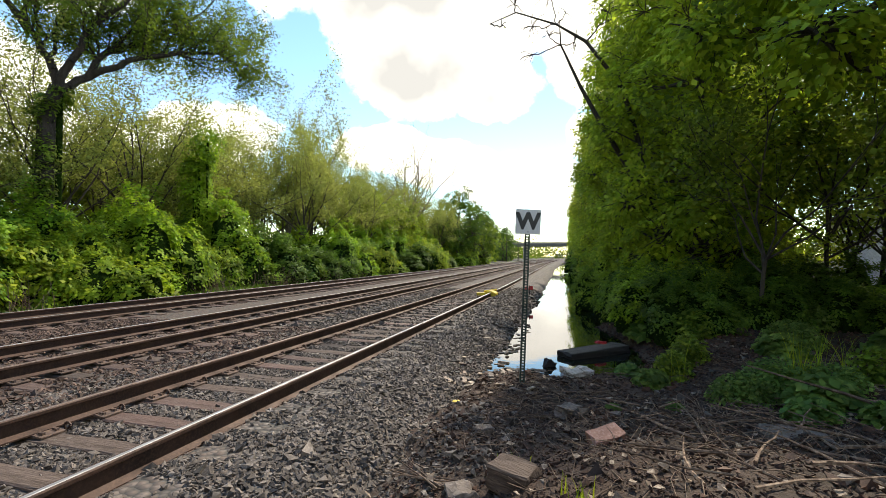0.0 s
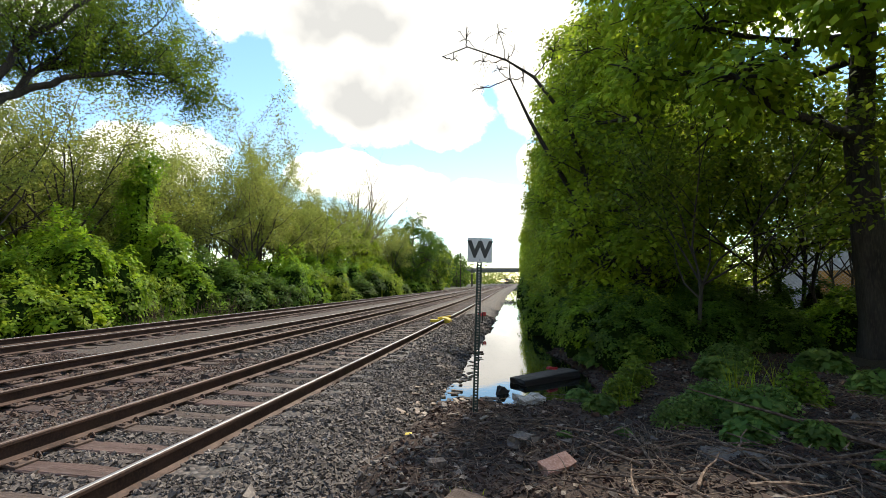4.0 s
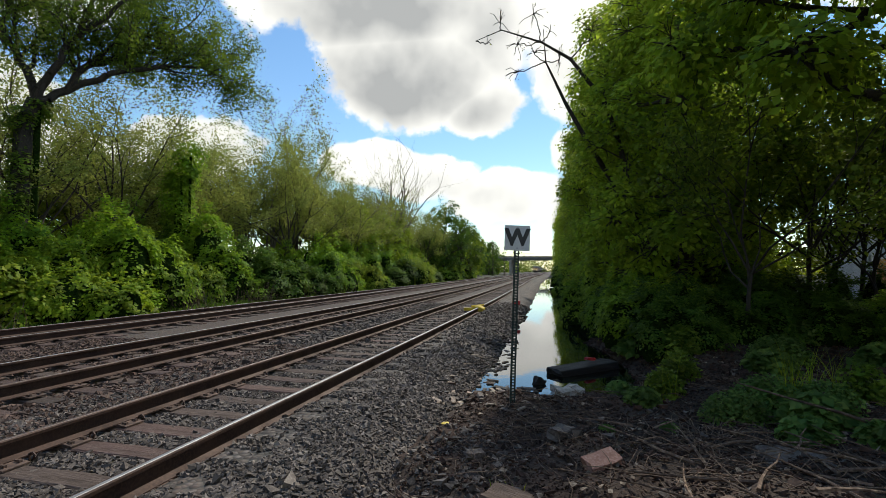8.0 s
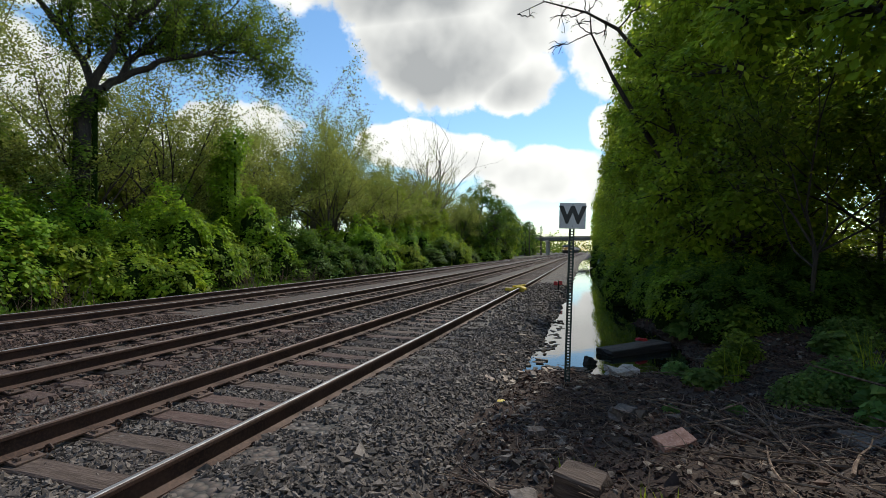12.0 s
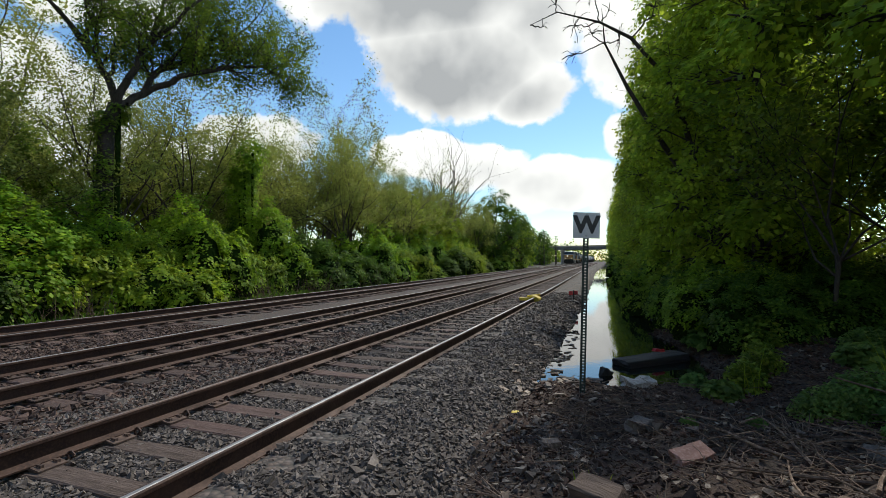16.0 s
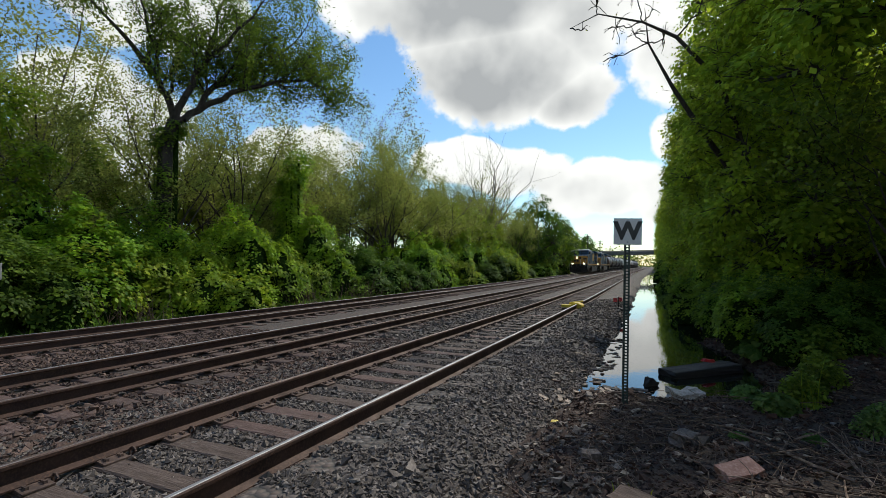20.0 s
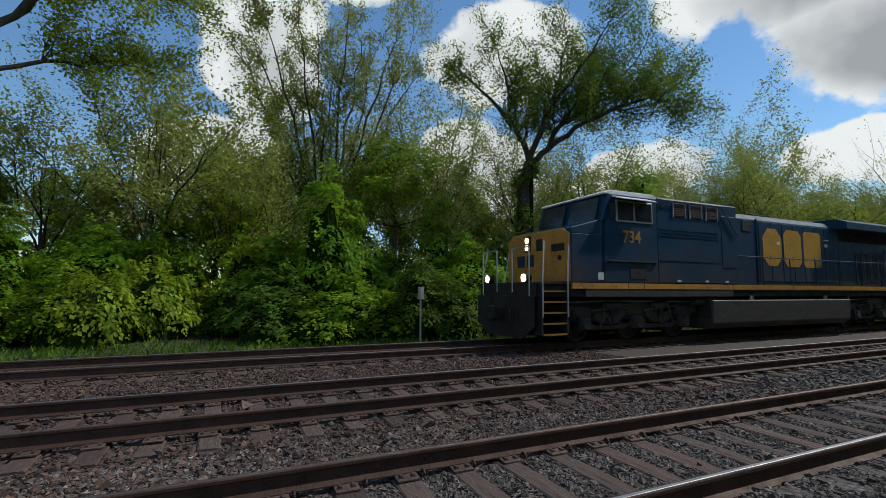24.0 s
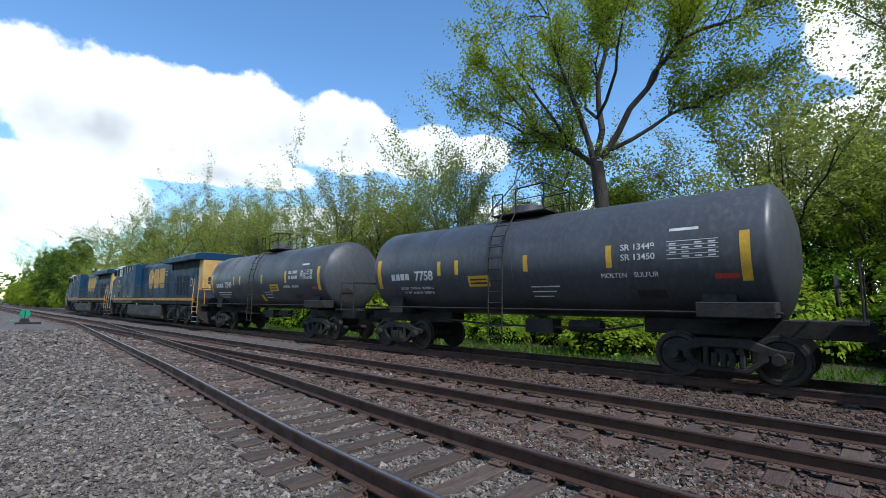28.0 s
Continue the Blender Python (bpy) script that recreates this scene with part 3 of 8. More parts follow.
def array_mesh(name, verts, faces, material, smooth=False):
    """A mesh from numpy arrays; all faces have the same number of corners."""
    me = bpy.data.meshes.new(name)
    nv, (nf, k) = len(verts), faces.shape
    me.vertices.add(nv)
    me.vertices.foreach_set("co", np.ascontiguousarray(verts, dtype=np.float32).ravel())
    me.loops.add(nf * k)
    me.loops.foreach_set("vertex_index", np.ascontiguousarray(faces, dtype=np.int32).ravel())
    me.polygons.add(nf)
    me.polygons.foreach_set("loop_start", np.arange(0, nf * k, k, dtype=np.int32))
    me.polygons.foreach_set("loop_total", np.full(nf, k, dtype=np.int32))
    me.materials.append(material)
    me.update(calc_edges=True)
    if smooth:
        me.shade_smooth()
    return me


# ---- the line of the tracks ----
GAUGE = 1.505
NEAR_X, MID_X, FAR_X = -3.6 - GAUGE / 2, -7.19 - GAUGE / 2, -11.7 - GAUGE / 2
RAIL_TOP = 0.2
BEND_Y = [-300, -120, -60, -40, -20, -8, 0, 10, 20, 38, 60, 86, 145, 262, 600]
BEND_X = [0.6, 0.5, 0.45, 0.4, 0.28, 0.1, 0, -0.03, -0.14, -0.6, -1.22, -2.0, -3.0, -4.5, -7.5]
_by = np.arange(-300, 600.5, 0.5)
_bx = np.convolve(np.pad(np.interp(_by, BEND_Y, BEND_X), 16, mode="edge"), np.hanning(33) / np.hanning(33).sum(), "valid")


# how far the siding has closed on the middle track
_gy = np.arange(-45, 4.5, 0.5)
_gx = np.convolve(np.pad(np.interp(_gy, [-39.6, -20, -13, -8.3, -6, -3.6, -1, 2], [3.59, 1.85, 1.18, 0.62, 0.34, 0.12, 0.0, 0.0]), 2, mode="edge"), [0.1, 0.25, 0.3, 0.25, 0.1], "valid")


def bend(y):
    """How far the whole line lies to the side of the straight at y."""
    return float(np.interp(y, _by, _bx))


def gap(y):
    """How far the siding lies from the middle track; it runs into it behind the camera."""
    return NEAR_X - MID_X - float(np.interp(y, _gy, _gx))


def track_x(which, y):
    return {"near": MID_X + gap(y), "mid": MID_X, "far": FAR_X}[which] + bend(y)


def smooth(a, b, x):
    t = np.clip((x - a) / (b - a), 0, 1)
    return t * t * (3 - 2 * t)


def ripple(x, y, s, seed=0.0):
    return (np.sin(x * 1.7 * s + seed) * np.cos(y * 1.3 * s + seed * 2) + 0.6 * np.sin(x * 3.9 * s - y * 2.7 * s + seed * 3)
            + 0.4 * np.cos(x * 7.1 * s + y * 6.3 * s + seed)) / 2.0


def ballast_height(x, y):
    b = np.interp(y, _by, _bx)
    xx = x - b
    h = -0.045 + 0.012 * ripple(x, y, 2.1)
    h = h + 0.02 * smooth(-5.2, -5.0, xx) * smooth(-1.6, -2.6, xx) * smooth(-3.0, 0.5, y) + 0.08 * smooth(-3.56, -3.46, xx) * smooth(-1.7, -2.7, xx) * smooth(-3.0, 0.5, y)
    left = smooth(-14.2, -15.6, xx)
    yard = smooth(-0.5, -3.5, y)                      # behind the camera the stone spreads out into a yard
    right = smooth(-2.6, -1.2, xx + 0.12 * ripple(y, x, 0.9, 6)) * (1 - yard)
    far = smooth(16, 22, xx)
    return h - 0.55 * left - 0.42 * right + yard * smooth(-2.9, -1.5, xx) * (-0.03 + 0.025 * ripple(x, y, 0.5, 2)) - 0.6 * far


def ground_height(x, y):
    b = np.interp(y, _by, _bx)
    xx = x - b
    west = -0.42 + 0.25 * smooth(-15.0, -16.5, xx) + 0.5 * smooth(-17, -28, xx) + 0.08 * ripple(x, y, 0.4, 1)
    bed = -0.42 + 0.05 * ripple(x, y, 0.8, 3)
    bank = 0.62 * smooth(-0.5, 1.4, xx + 0.4 * ripple(y, x, 0.25, 5)) + 0.1 * ripple(x, y, 0.7, 4) * smooth(-0.5, 1.4, xx)
    east = bed + bank
    near = smooth(7.6, 6.2, y + 0.35 * ripple(x, y, 0.9, 7)) * smooth(-2.7, -1.7, xx + 0.2 * ripple(y, x, 1.1, 9))   # heap of debris at the end of the water
    heap = 0.42 * np.exp(-((x - 0.2) / 1.3) ** 2 - ((y - 2.6) / 1.7) ** 2) + 0.25 * np.exp(-((x - 2.6) / 1.6) ** 2 - ((y - 4.0) / 2.2) ** 2)
    top = -0.02 + heap + 0.06 * ripple(x, y, 1.6, 8) + 0.035 * ripple(x, y, 4.3, 2) + 0.015 * ripple(x, y, 9.0, 4)
    east = east * (1 - near) + np.maximum(east, top) * near
    back = smooth(-0.5, -3.0, y)
    east = east * (1 - back) - 0.4 * back + 0.6 * back * smooth(17, 24, xx)
    mid = smooth(-8, -5, xx)
    return west * (1 - mid) + east * mid


def axis_steps(parts):
    out = []
    for a, b, n in parts:
        out += list(np.linspace(a, b, n, endpoint=False))
    return np.array(out + [parts[-1][1]])


def height_sheet(name, xs, ys, fn, material):
    X, Y = np.meshgrid(xs, ys)
    Z = fn(X, Y)
    verts = np.stack([X.ravel(), Y.ravel(), Z.ravel()], 1)
    n, k = len(xs), len(ys)
    i = (np.arange(k - 1)[:, None] * n + np.arange(n - 1)[None, :]).ravel()
    faces = np.stack([i, i + 1, i + n + 1, i + n], 1)
    return new(name, array_mesh(name, verts, faces, material, True))


ground = height_sheet("ground", axis_steps([(-3000, -200, 8), (-200, -40, 20), (-40, -14, 40), (-14, -2.5, 6), (-2.5, 4.5, 90), (4.5, 40, 45), (40, 200, 16), (200, 3000, 8)]),
                      axis_steps([(-3000, -200, 8), (-200, -40, 20), (-40, 0, 50), (0, 12, 130), (12, 90, 90), (90, 300, 40), (300, 3500, 14)]), ground_height, M["ground"])
tagged(ground, "dark earth with dead stalks and grass beside the line", "ground", kind="structure")
bed = height_sheet("ballast_bed", axis_steps([(-15.8, -14, 6), (-14, -5.4, 36), (-5.4, -3, 60), (-3, -1, 20), (-1, 23, 40)]),
                   axis_steps([(-260, -40, 60), (-40, 40, 200), (40, 400, 120)]), ballast_height, M["ballast"])
tagged(bed, "grey crushed-stone ballast bed under three tracks", "ballast", kind="structure")
water = Shape().add([(-2.9, 5.6, 0), (4.2, 5.6, 0), (4.2, 40, 0), (3.0, 95, 0), (-3.6, 95, 0), (-3.1, 40, 0)], [(0, 1, 2, 3, 4, 5)])
puddle = part("water", water, M["water"])
puddle.location.z = -0.2
tagged(puddle, "long still puddle reflecting the sky beside the siding", "puddle", kind="structure")


# ---- tracks ----
RAIL_OUTLINE = [(-0.07, 0), (0.07, 0), (0.07, 0.012), (0.012, 0.035), (0.01, 0.13), (0.036, 0.145), (0.036, 0.168), (0.03, 0.176),
                (-0.03, 0.176), (-0.036, 0.168), (-0.036, 0.145), (-0.01, 0.13), (-0.012, 0.035), (-0.07, 0.012)]


def rail_mesh(name, fx, y0, y1, material, outline, z):
    ys = [y0]
    while ys[-1] < y1:
        ys.append(min(y1, ys[-1] + (1.0 if abs(ys[-1]) < 45 else 3.0)))
    n = len(outline)
    vs = [(fx(y) + px, y, z + pz) for y in ys for px, pz in outline]
    fs = [(j * n + i, j * n + (i + 1) % n, (j + 1) * n + (i + 1) % n, (j + 1) * n + i) for j in range(len(ys) - 1) for i in range(n)]
    fs += [tuple(range(n)), tuple(reversed(range((len(ys) - 1) * n, len(ys) * n)))]
    return Shape().add(vs, fs).mesh(name, material)


def build_rail(track, fx, y0, y1, head, label):
    r = part("rail", rail_mesh("rail", fx, y0, y1, M["rail"], RAIL_OUTLINE, RAIL_TOP - 0.178), None, track, label)
    strip = [(-0.02, 0.176), (0.02, 0.176), (0.015, 0.1785), (-0.015, 0.1785)]
    part("running_surface", rail_mesh("running_surface", fx, y0, y1, head, strip, RAIL_TOP - 0.178), None, r, "worn bright strip along the rail head")
    return r


tracks = {}
for key, label in (("near", "siding track with rusty rails on weathered timber ties"), ("mid", "middle main track with shiny rail on rusty tie plates"),
                   ("far", "far main track that the train runs on")):
    t = thing("railway_track", label, "railway track", group="parallel tracks", kind="structure")
    tracks[key] = t
h = GAUGE / 2
for key, side, y0, y1, head, lab in (
        ("near", 1, -41, 300, "rail_top", "rusty rail with bright worn head"), ("near", -1, -41, 300, "rail_dull", "rusty rail with dull worn head"),
        ("mid", 1, -250, 400, "rail_dull", "rusty brown rail"), ("mid", -1, -250, 400, "rail_top", "rusty rail with bright worn head"),
        ("far", 1, -250, 620, "rail_top", "rusty rail with bright worn head"), ("far", -1, -250, 620, "rail_top", "rusty rail with bright worn head")):
    build_rail(tracks[key], lambda y, key=key, side=side: track_x(key, y) + side * h, y0, y1, M[head], lab)


# ---- the train ----
def side_bars(parent, rows, material, x, name="marking_bar", label="unreadable line of small white lettering"):
    """Lines of small writing that cannot be read, as plain bars on a side: rows of y, z, length, height."""
    s = Shape()
    for y, z, w, hh in rows:
        s.box(x - 0.002, x + 0.006, y, y + w, z, z + hh)
    return part(name, s, material, parent, label)


def text_mesh(word, size, material, depth=0.004, name="lettering", bold=0.02):
    cu = bpy.data.curves.new(name, "FONT")
    cu.body, cu.size, cu.extrude, cu.align_x, cu.align_y = word, size, depth, "CENTER", "CENTER"
    cu.offset = bold * size
    ob = bpy.data.objects.new(name, cu)
    scene.collection.objects.link(ob)
    me = bpy.data.meshes.new_from_object(ob.evaluated_get(bpy.context.evaluated_depsgraph_get()))
    bpy.data.objects.remove(ob)
    me.materials.clear()
    me.materials.append(material)
    return me


def wheelset(parent, y, r=0.5, label="steel wheelset on its axle"):
    s = Shape()
    s.cyl((-0.95, 0, 0), (0.95, 0, 0), 0.09, n=10)
    for sd in (-1, 1):
        s.lathe([(sd * 0.70, r + 0.03), (sd * 0.735, r + 0.03), (sd * 0.74, r), (sd * 0.835, r - 0.01), (sd * 0.836, r - 0.09), (sd * 0.79, r - 0.12),
                 (sd * 0.79, 0.18), (sd * 0.86, 0.16), (sd * 0.86, 0.01)], "x", 24)
    ob = part("wheelset", s, M["rust_wheel"], parent, label, smooth=True)
    ob.location = (0, y, r)
    return ob


def loco_truck(parent, y):
    """Three-axle truck: side frames, springs, journal boxes and three wheelsets."""
    tk = part("truck", Shape().box(-0.9, 0.9, y - 2.5, y + 2.5, 0.62, 0.85), M["underframe"], parent, "dark grimy three-axle truck")
    # motor-sized blocks added so the space between the wheels stays dark
    for k in (-2.05, 0, 2.05):
        part("traction_motor", Shape().box(-0.62, 0.62, y + k - 0.62, y + k + 0.62, 0.2, 0.78), M["underframe"], tk, "dark motor block filling the shaded gap at the axle", bevel=0.04)
    for sd in (-1, 1):
        x0, x1 = sorted((sd * 0.98, sd * 1.14))
        s = Shape().prism([(y - 2.8, 1.02), (y - 2.75, 0.78), (y - 2.35, 0.72), (y - 1.75, 0.72), (y - 1.35, 0.5), (y - 0.75, 0.5), (y - 0.42, 0.74), (y + 0.42, 0.74), (y + 0.75, 0.5),
                           (y + 1.35, 0.5), (y + 1.75, 0.72), (y + 2.35, 0.72), (y + 2.75, 0.78), (y + 2.8, 1.02), (y + 1.9, 1.0), (y + 1.3, 0.82), (y + 0.75, 0.9), (y + 0.35, 1.18), (y - 0.35, 1.18), (y - 0.75, 0.9), (y - 1.3, 0.82), (y - 1.9, 1.0)], "x", x0, x1)
        part("side_frame", s, M["fuel"], tk, "cast steel side frame, worn grey", bevel=0.02)
        for q in (-1.05, 1.05):
            part("cross_link", Shape().cyl((sd * 1.17, y + q - 0.75, 0.86), (sd * 1.17, y + q + 0.75, 1.02), 0.05, n=8).cyl((sd * 1.17, y + q, 0.6), (sd * 1.22, y + q, 0.6), 0.12, n=12), M["fuel"], tk, "brake link on the truck")
        for k in (-2.05, 0, 2.05):
            s = Shape().box(min(sd * 1.1, sd * 1.26), max(sd * 1.1, sd * 1.26), y + k - 0.2, y + k + 0.2, 0.36, 0.72)
            s.cyl((sd * 1.2, y + k, 0.53), (sd * 1.31, y + k, 0.53), 0.15, n=12)
            part("journal_box", s, M["fuel"], tk, bevel=0.012)
            for q in (-0.36, 0.36):
                s = Shape()
                for i in range(4):
                    s.cyl((sd * 1.08, y + k + q, 0.62 + i * 0.08), (sd * 1.08, y + k + q, 0.67 + i * 0.08), 0.11, n=10)
                part("coil_spring", s, M["underframe"], tk)
        for q in (-1.03, 1.03):
            part("equalizer_bar", Shape().prism([(y + q - 0.95, 0.46), (y + q - 0.55, 0.34), (y + q + 0.55, 0.34), (y + q + 0.95, 0.46), (y + q + 0.85, 0.56), (y + q + 0.5, 0.46), (y + q - 0.5, 0.46), (y + q - 0.85, 0.56)], "x", *sorted((sd * 1.0, sd * 1.1))), M["fuel"], tk, "curved steel bar between the axles", bevel=0.012)
            part("snubber", Shape().cyl((sd * 1.2, y + q, 0.45), (sd * 1.2, y + q, 0.95), 0.06, n=10).box(*sorted((sd * 1.12, sd * 1.26)), y + q - 0.12, y + q + 0.12, 0.9, 1.02), M["underframe"], tk)
        for k in (-2.5, -1.55, -0.5, 0.5, 1.55, 2.5):
            part("brake_shoe", Shape().prism([(y + k - 0.07, 0.3), (y + k + 0.07, 0.3), (y + k + 0.1, 0.72), (y + k - 0.1, 0.72)], "x", *sorted((sd * 0.84, sd * 1.0))), M["fuel"], tk, bevel=0.01)
        part("air_pipe", Shape().tube([(sd * 1.16, y - 2.7, 1.12), (sd * 1.18, y - 1.2, 1.16), (sd * 1.18, y + 1.2, 1.14), (sd * 1.16, y + 2.7, 1.1)], 0.018, 6), M["silver"], tk, "thin pale pipe along the truck")
        for q in (-1.0, 1.0):
            s = Shape().cyl((sd * 1.2, y + q - 0.3, 1.0), (sd * 1.2, y + q + 0.3, 1.05), 0.1, n=12)
            part("brake_cylinder", s, M["fuel"], tk, bevel=0.01)
            s = Shape().tube([(sd * 1.22, y + q * 1.35, 0.98), (sd * 1.26, y + q * 1.38, 0.7), (sd * 1.24, y + q * 1.55, 0.42)], 0.03, 6)
            part("sand_pipe", s, M["fuel"], tk, "worn steel sand pipe")
    ws = [wheelset(parent, y + k, 0.5) for k in (-2.05, 0, 2.05)]
    return ws


def loco_steps(parent, y0, y1, sd, front):
    """Corner stairwell: treads with yellow edges between two plates."""
    x1 = 1.52
    st = part("stairwell", Shape().box(sd * 0.9 if sd > 0 else -1.0, 1.0 if sd > 0 else -0.9, y0, y1, 0.25, 1.5), M["underframe"], parent)
    for yy in (y0, y1 - 0.05):
        part("step_plate", Shape().prism([(sd * 0.95, 0.3), (sd * x1, 0.3), (sd * x1, 1.62), (sd * 0.95, 1.62)], "y", yy, yy + 0.05), M["underframe"], st)
    for i in range(5):
        z = 0.32 + i * 0.28
        tr = part("tread", Shape().box(*sorted((sd * 0.98, sd * x1)), y0 + 0.05, y1 - 0.05, z - 0.02, z), M["black"], st)
        part("tread_edge", Shape().box(*sorted((sd * (x1 - 0.02), sd * (x1 + 0.012))), y0 + 0.05, y1 - 0.05, z - 0.035, z + 0.006), M["yellow" if front else "silver"], tr,
             "yellow edge of the step" if front else "worn bare edge of the step")
    for yy in (y0 + 0.03, y1 - 0.03):
        part("grab_rail", Shape().tube([(sd * (x1 + 0.02), yy, 0.75), (sd * (x1 + 0.02), yy, 1.7), (sd * (x1 - 0.08), yy + (0.15 if front else -0.15), 2.75)], 0.022, 6),
             M["silver"] if front else M["yellow_dirty"], st, "pale grab rail beside the steps")


def build_loco(number, bolt, grimy):
    """Six-axle road diesel. Its place: the front corner of the nose at y 0, the rear along +y, rail top at z 0."""
    blue = M["blue"]
    lo = thing("locomotive", f"dark blue and yellow six-axle diesel locomotive, road number {number}", "locomotive", group="locomotives of the train")
    W = 1.5
    # frame, walkway and sill stripe
    fr = part("frame", Shape().box(-1.42, 1.42, -1.15, 21.3, 1.28, 1.62).box(-0.7, 0.7, 4.5, 15.2, 0.75, 1.3), M["underframe"], lo, "black underframe", bevel=0.01)
    part("walkway", Shape().box(-1.5, 1.5, -1.1, 21.25, 1.62, 1.66), M["underframe"], lo)
    for sd in (-1, 1):
        cuts = [0.0, 2.1, 2.75, 6.9] + [6.9 + i * 1.72 for i in range(1, 8)] + [20.5]
        for a, b in zip(cuts, cuts[1:]):
            part("sill_stripe", Shape().box(*sorted((sd * 1.425, sd * 1.512)), a + 0.012, b - 0.012, 1.5, 1.66), M["yellow" if a > 6 else "yellow_dirty"], fr, "yellow stripe along the sill")
        part("sill_skirt", Shape().box(*sorted((sd * 1.40, sd * 1.5)), 0.5, 6.9, 1.28, 1.5), M["fuel"], fr)
    # nose and cab
    nose = part("nose", Shape().prism([(-W + 0.25, 1.66), (W - 0.25, 1.66), (W, 1.66), (W, 3.02), (W - 0.28, 3.2), (-W + 0.28, 3.2), (-W, 3.02), (-W, 1.66)], "y", 0.0, 1.25), blue, lo,
                "blue side of the nose", bevel=0.03)
    part("nose_front", Shape().prism([(-W + 0.02, 1.68), (W - 0.02, 1.68), (W - 0.02, 3.0), (W - 0.3, 3.17), (-W + 0.3, 3.17), (-W + 0.02, 3.0)], "y", -0.06, 0.0), M["yellow_dirty"], nose,
         "dirty yellow front of the nose", bevel=0.02)
    part("nose_top", Shape().prism([(0.0, 3.0), (1.3, 3.0), (1.3, 3.5), (0.02, 3.16)], "x", -W, W), blue, nose, "sloping top of the nose", bevel=0.02)
    part("nose_door", Shape().box(-0.08, 0.5, -0.075, -0.055, 1.75, 3.0), M["yellow_dirty"], nose, "dirty yellow nose door", bevel=0.01)
    part("door_window", Shape().box(0.05, 0.36, -0.085, -0.07, 2.6, 2.95), M["glass"], nose, bevel=0.01)
    part("class_light", Shape().cyl((1.1, -0.09, 2.35), (1.1, -0.05, 2.35), 0.07, n=12), M["underframe"], nose)
    # front logo as plain dark shapes
    part("front_emblem", Shape().box(-0.95, -0.55, -0.07, -0.055, 2.15, 2.5).box(-0.45, -0.1, -0.07, -0.055, 2.15, 2.5).box(0.0, 0.22, -0.07, -0.055, 2.15, 2.5), M["blue"], nose, "blue emblem shapes on the nose")
    hl = part("headlight", Shape().box(-0.52, -0.24, -0.1, -0.05, 2.6, 3.08), M["underframe"], nose, "twin headlight housing", bevel=0.02)
    for z in (2.73, 2.95):
        part("lens", Shape().cyl((-0.38, -0.125, z), (-0.38, -0.1, z), 0.085, n=14), M["lamp"], hl, "lit warm headlight")
    part("number_board", Shape().box(0.75, 1.3, -0.09, -0.055, 2.55, 2.75), M["black"], nose, "dark number board", bevel=0.01)
    for x in (-0.95, 0.95):
        dl = part("ditch_light", Shape().cyl((x, -1.2, 1.78), (x, -1.02, 1.78), 0.13, n=14), M["underframe"], lo)
        part("lens", Shape().cyl((x, -1.215, 1.78), (x, -1.2, 1.78), 0.11, n=14), M["lamp"], dl, "lit warm ditch light")
    cab = part("cab", Shape().prism([(1.05, 1.66), (3.4, 1.66), (3.4, 4.22), (1.4, 4.22), (1.12, 3.36)], "x", -W, W), blue, lo, "blue crew cab", bevel=0.03)
    part("cab_roof", Shape().prism([(1.3, 4.2), (3.42, 4.2), (3.42, 4.26), (3.3, 4.33), (1.5, 4.33), (1.28, 4.24)], "x", -W + 0.02, W - 0.02), M["white"], cab, "pale cab roof", bevel=0.015)
    for x0, x1 in ((-1.3, -0.12), (0.12, 1.3)):
        ws = Shape().add([(x0, 1.105, 3.42), (x1, 1.105, 3.42), (x1 - 0.05, 1.33, 4.12), (x0 + 0.05, 1.33, 4.12), (x0, 1.06, 3.42), (x1, 1.06, 3.42), (x1 - 0.05, 1.29, 4.12), (x0 + 0.05, 1.29, 4.12)],
                         [(0, 1, 2, 3), (4, 7, 6, 5), (0, 4, 5, 1), (1, 5, 6, 2), (2, 6, 7, 3), (3, 7, 4, 0)])
        part("windscreen", ws, M["glass"], cab, "dark windscreen")
    for sd in (-1, 1):
        wn = part("cab_window", Shape().box(*sorted((sd * 1.49, sd * 1.53)), 1.68, 3.18, 3.42, 4.05), M["silver"], cab, "side window with a silver frame", bevel=0.01)
        # closed black plate stands in for the dark cab behind an open pane
        part("pane", Shape().box(*sorted((sd * 1.525, sd * 1.537)), 1.74, 2.36, 3.47, 4.0), M["black"], wn, "black plate for the dark inside of an open pane")
        part("pane", Shape().box(*sorted((sd * 1.525, sd * 1.537)), 2.44, 3.12, 3.47, 4.0), M["glass"], wn)
        part("sunshade", Shape().prism([(sd * 1.5, 4.16), (sd * 1.86, 4.03), (sd * 1.86, 4.01), (sd * 1.5, 4.12)], "y", 1.55, 3.0), M["white"], cab, "pale folded-out sunshade")
        part("mirror", Shape().box(*sorted((sd * 1.55, sd * 1.72)), 1.42, 1.46, 3.5, 3.9), M["black"], cab)
        me = text_mesh(number, 0.5, M["yellow"])
        tx = part("road_number", me, None, cab, f"yellow painted road number {number}")
        tx.matrix_basis = pose(sd * (W + 0.006), 2.3, 2.98, 90, 0, 90 * sd)
        if bolt:
            s = Shape()
            for q in ((1.7, 2.66, 2.35, 2.78), (2.2, 2.55, 2.9, 2.66)):
                s.box(*sorted((sd * 1.5, sd * 1.506)), q[0], q[2], q[1], q[3])
            part("bolt_mark", s, M["yellow"], cab, "yellow bolt-shaped stripe under the number")
        part("grab_iron", Shape().box(*sorted((sd * 1.5, sd * 1.56)), 1.3, 3.3, 2.27, 2.31), M["blue_grimy"], cab)
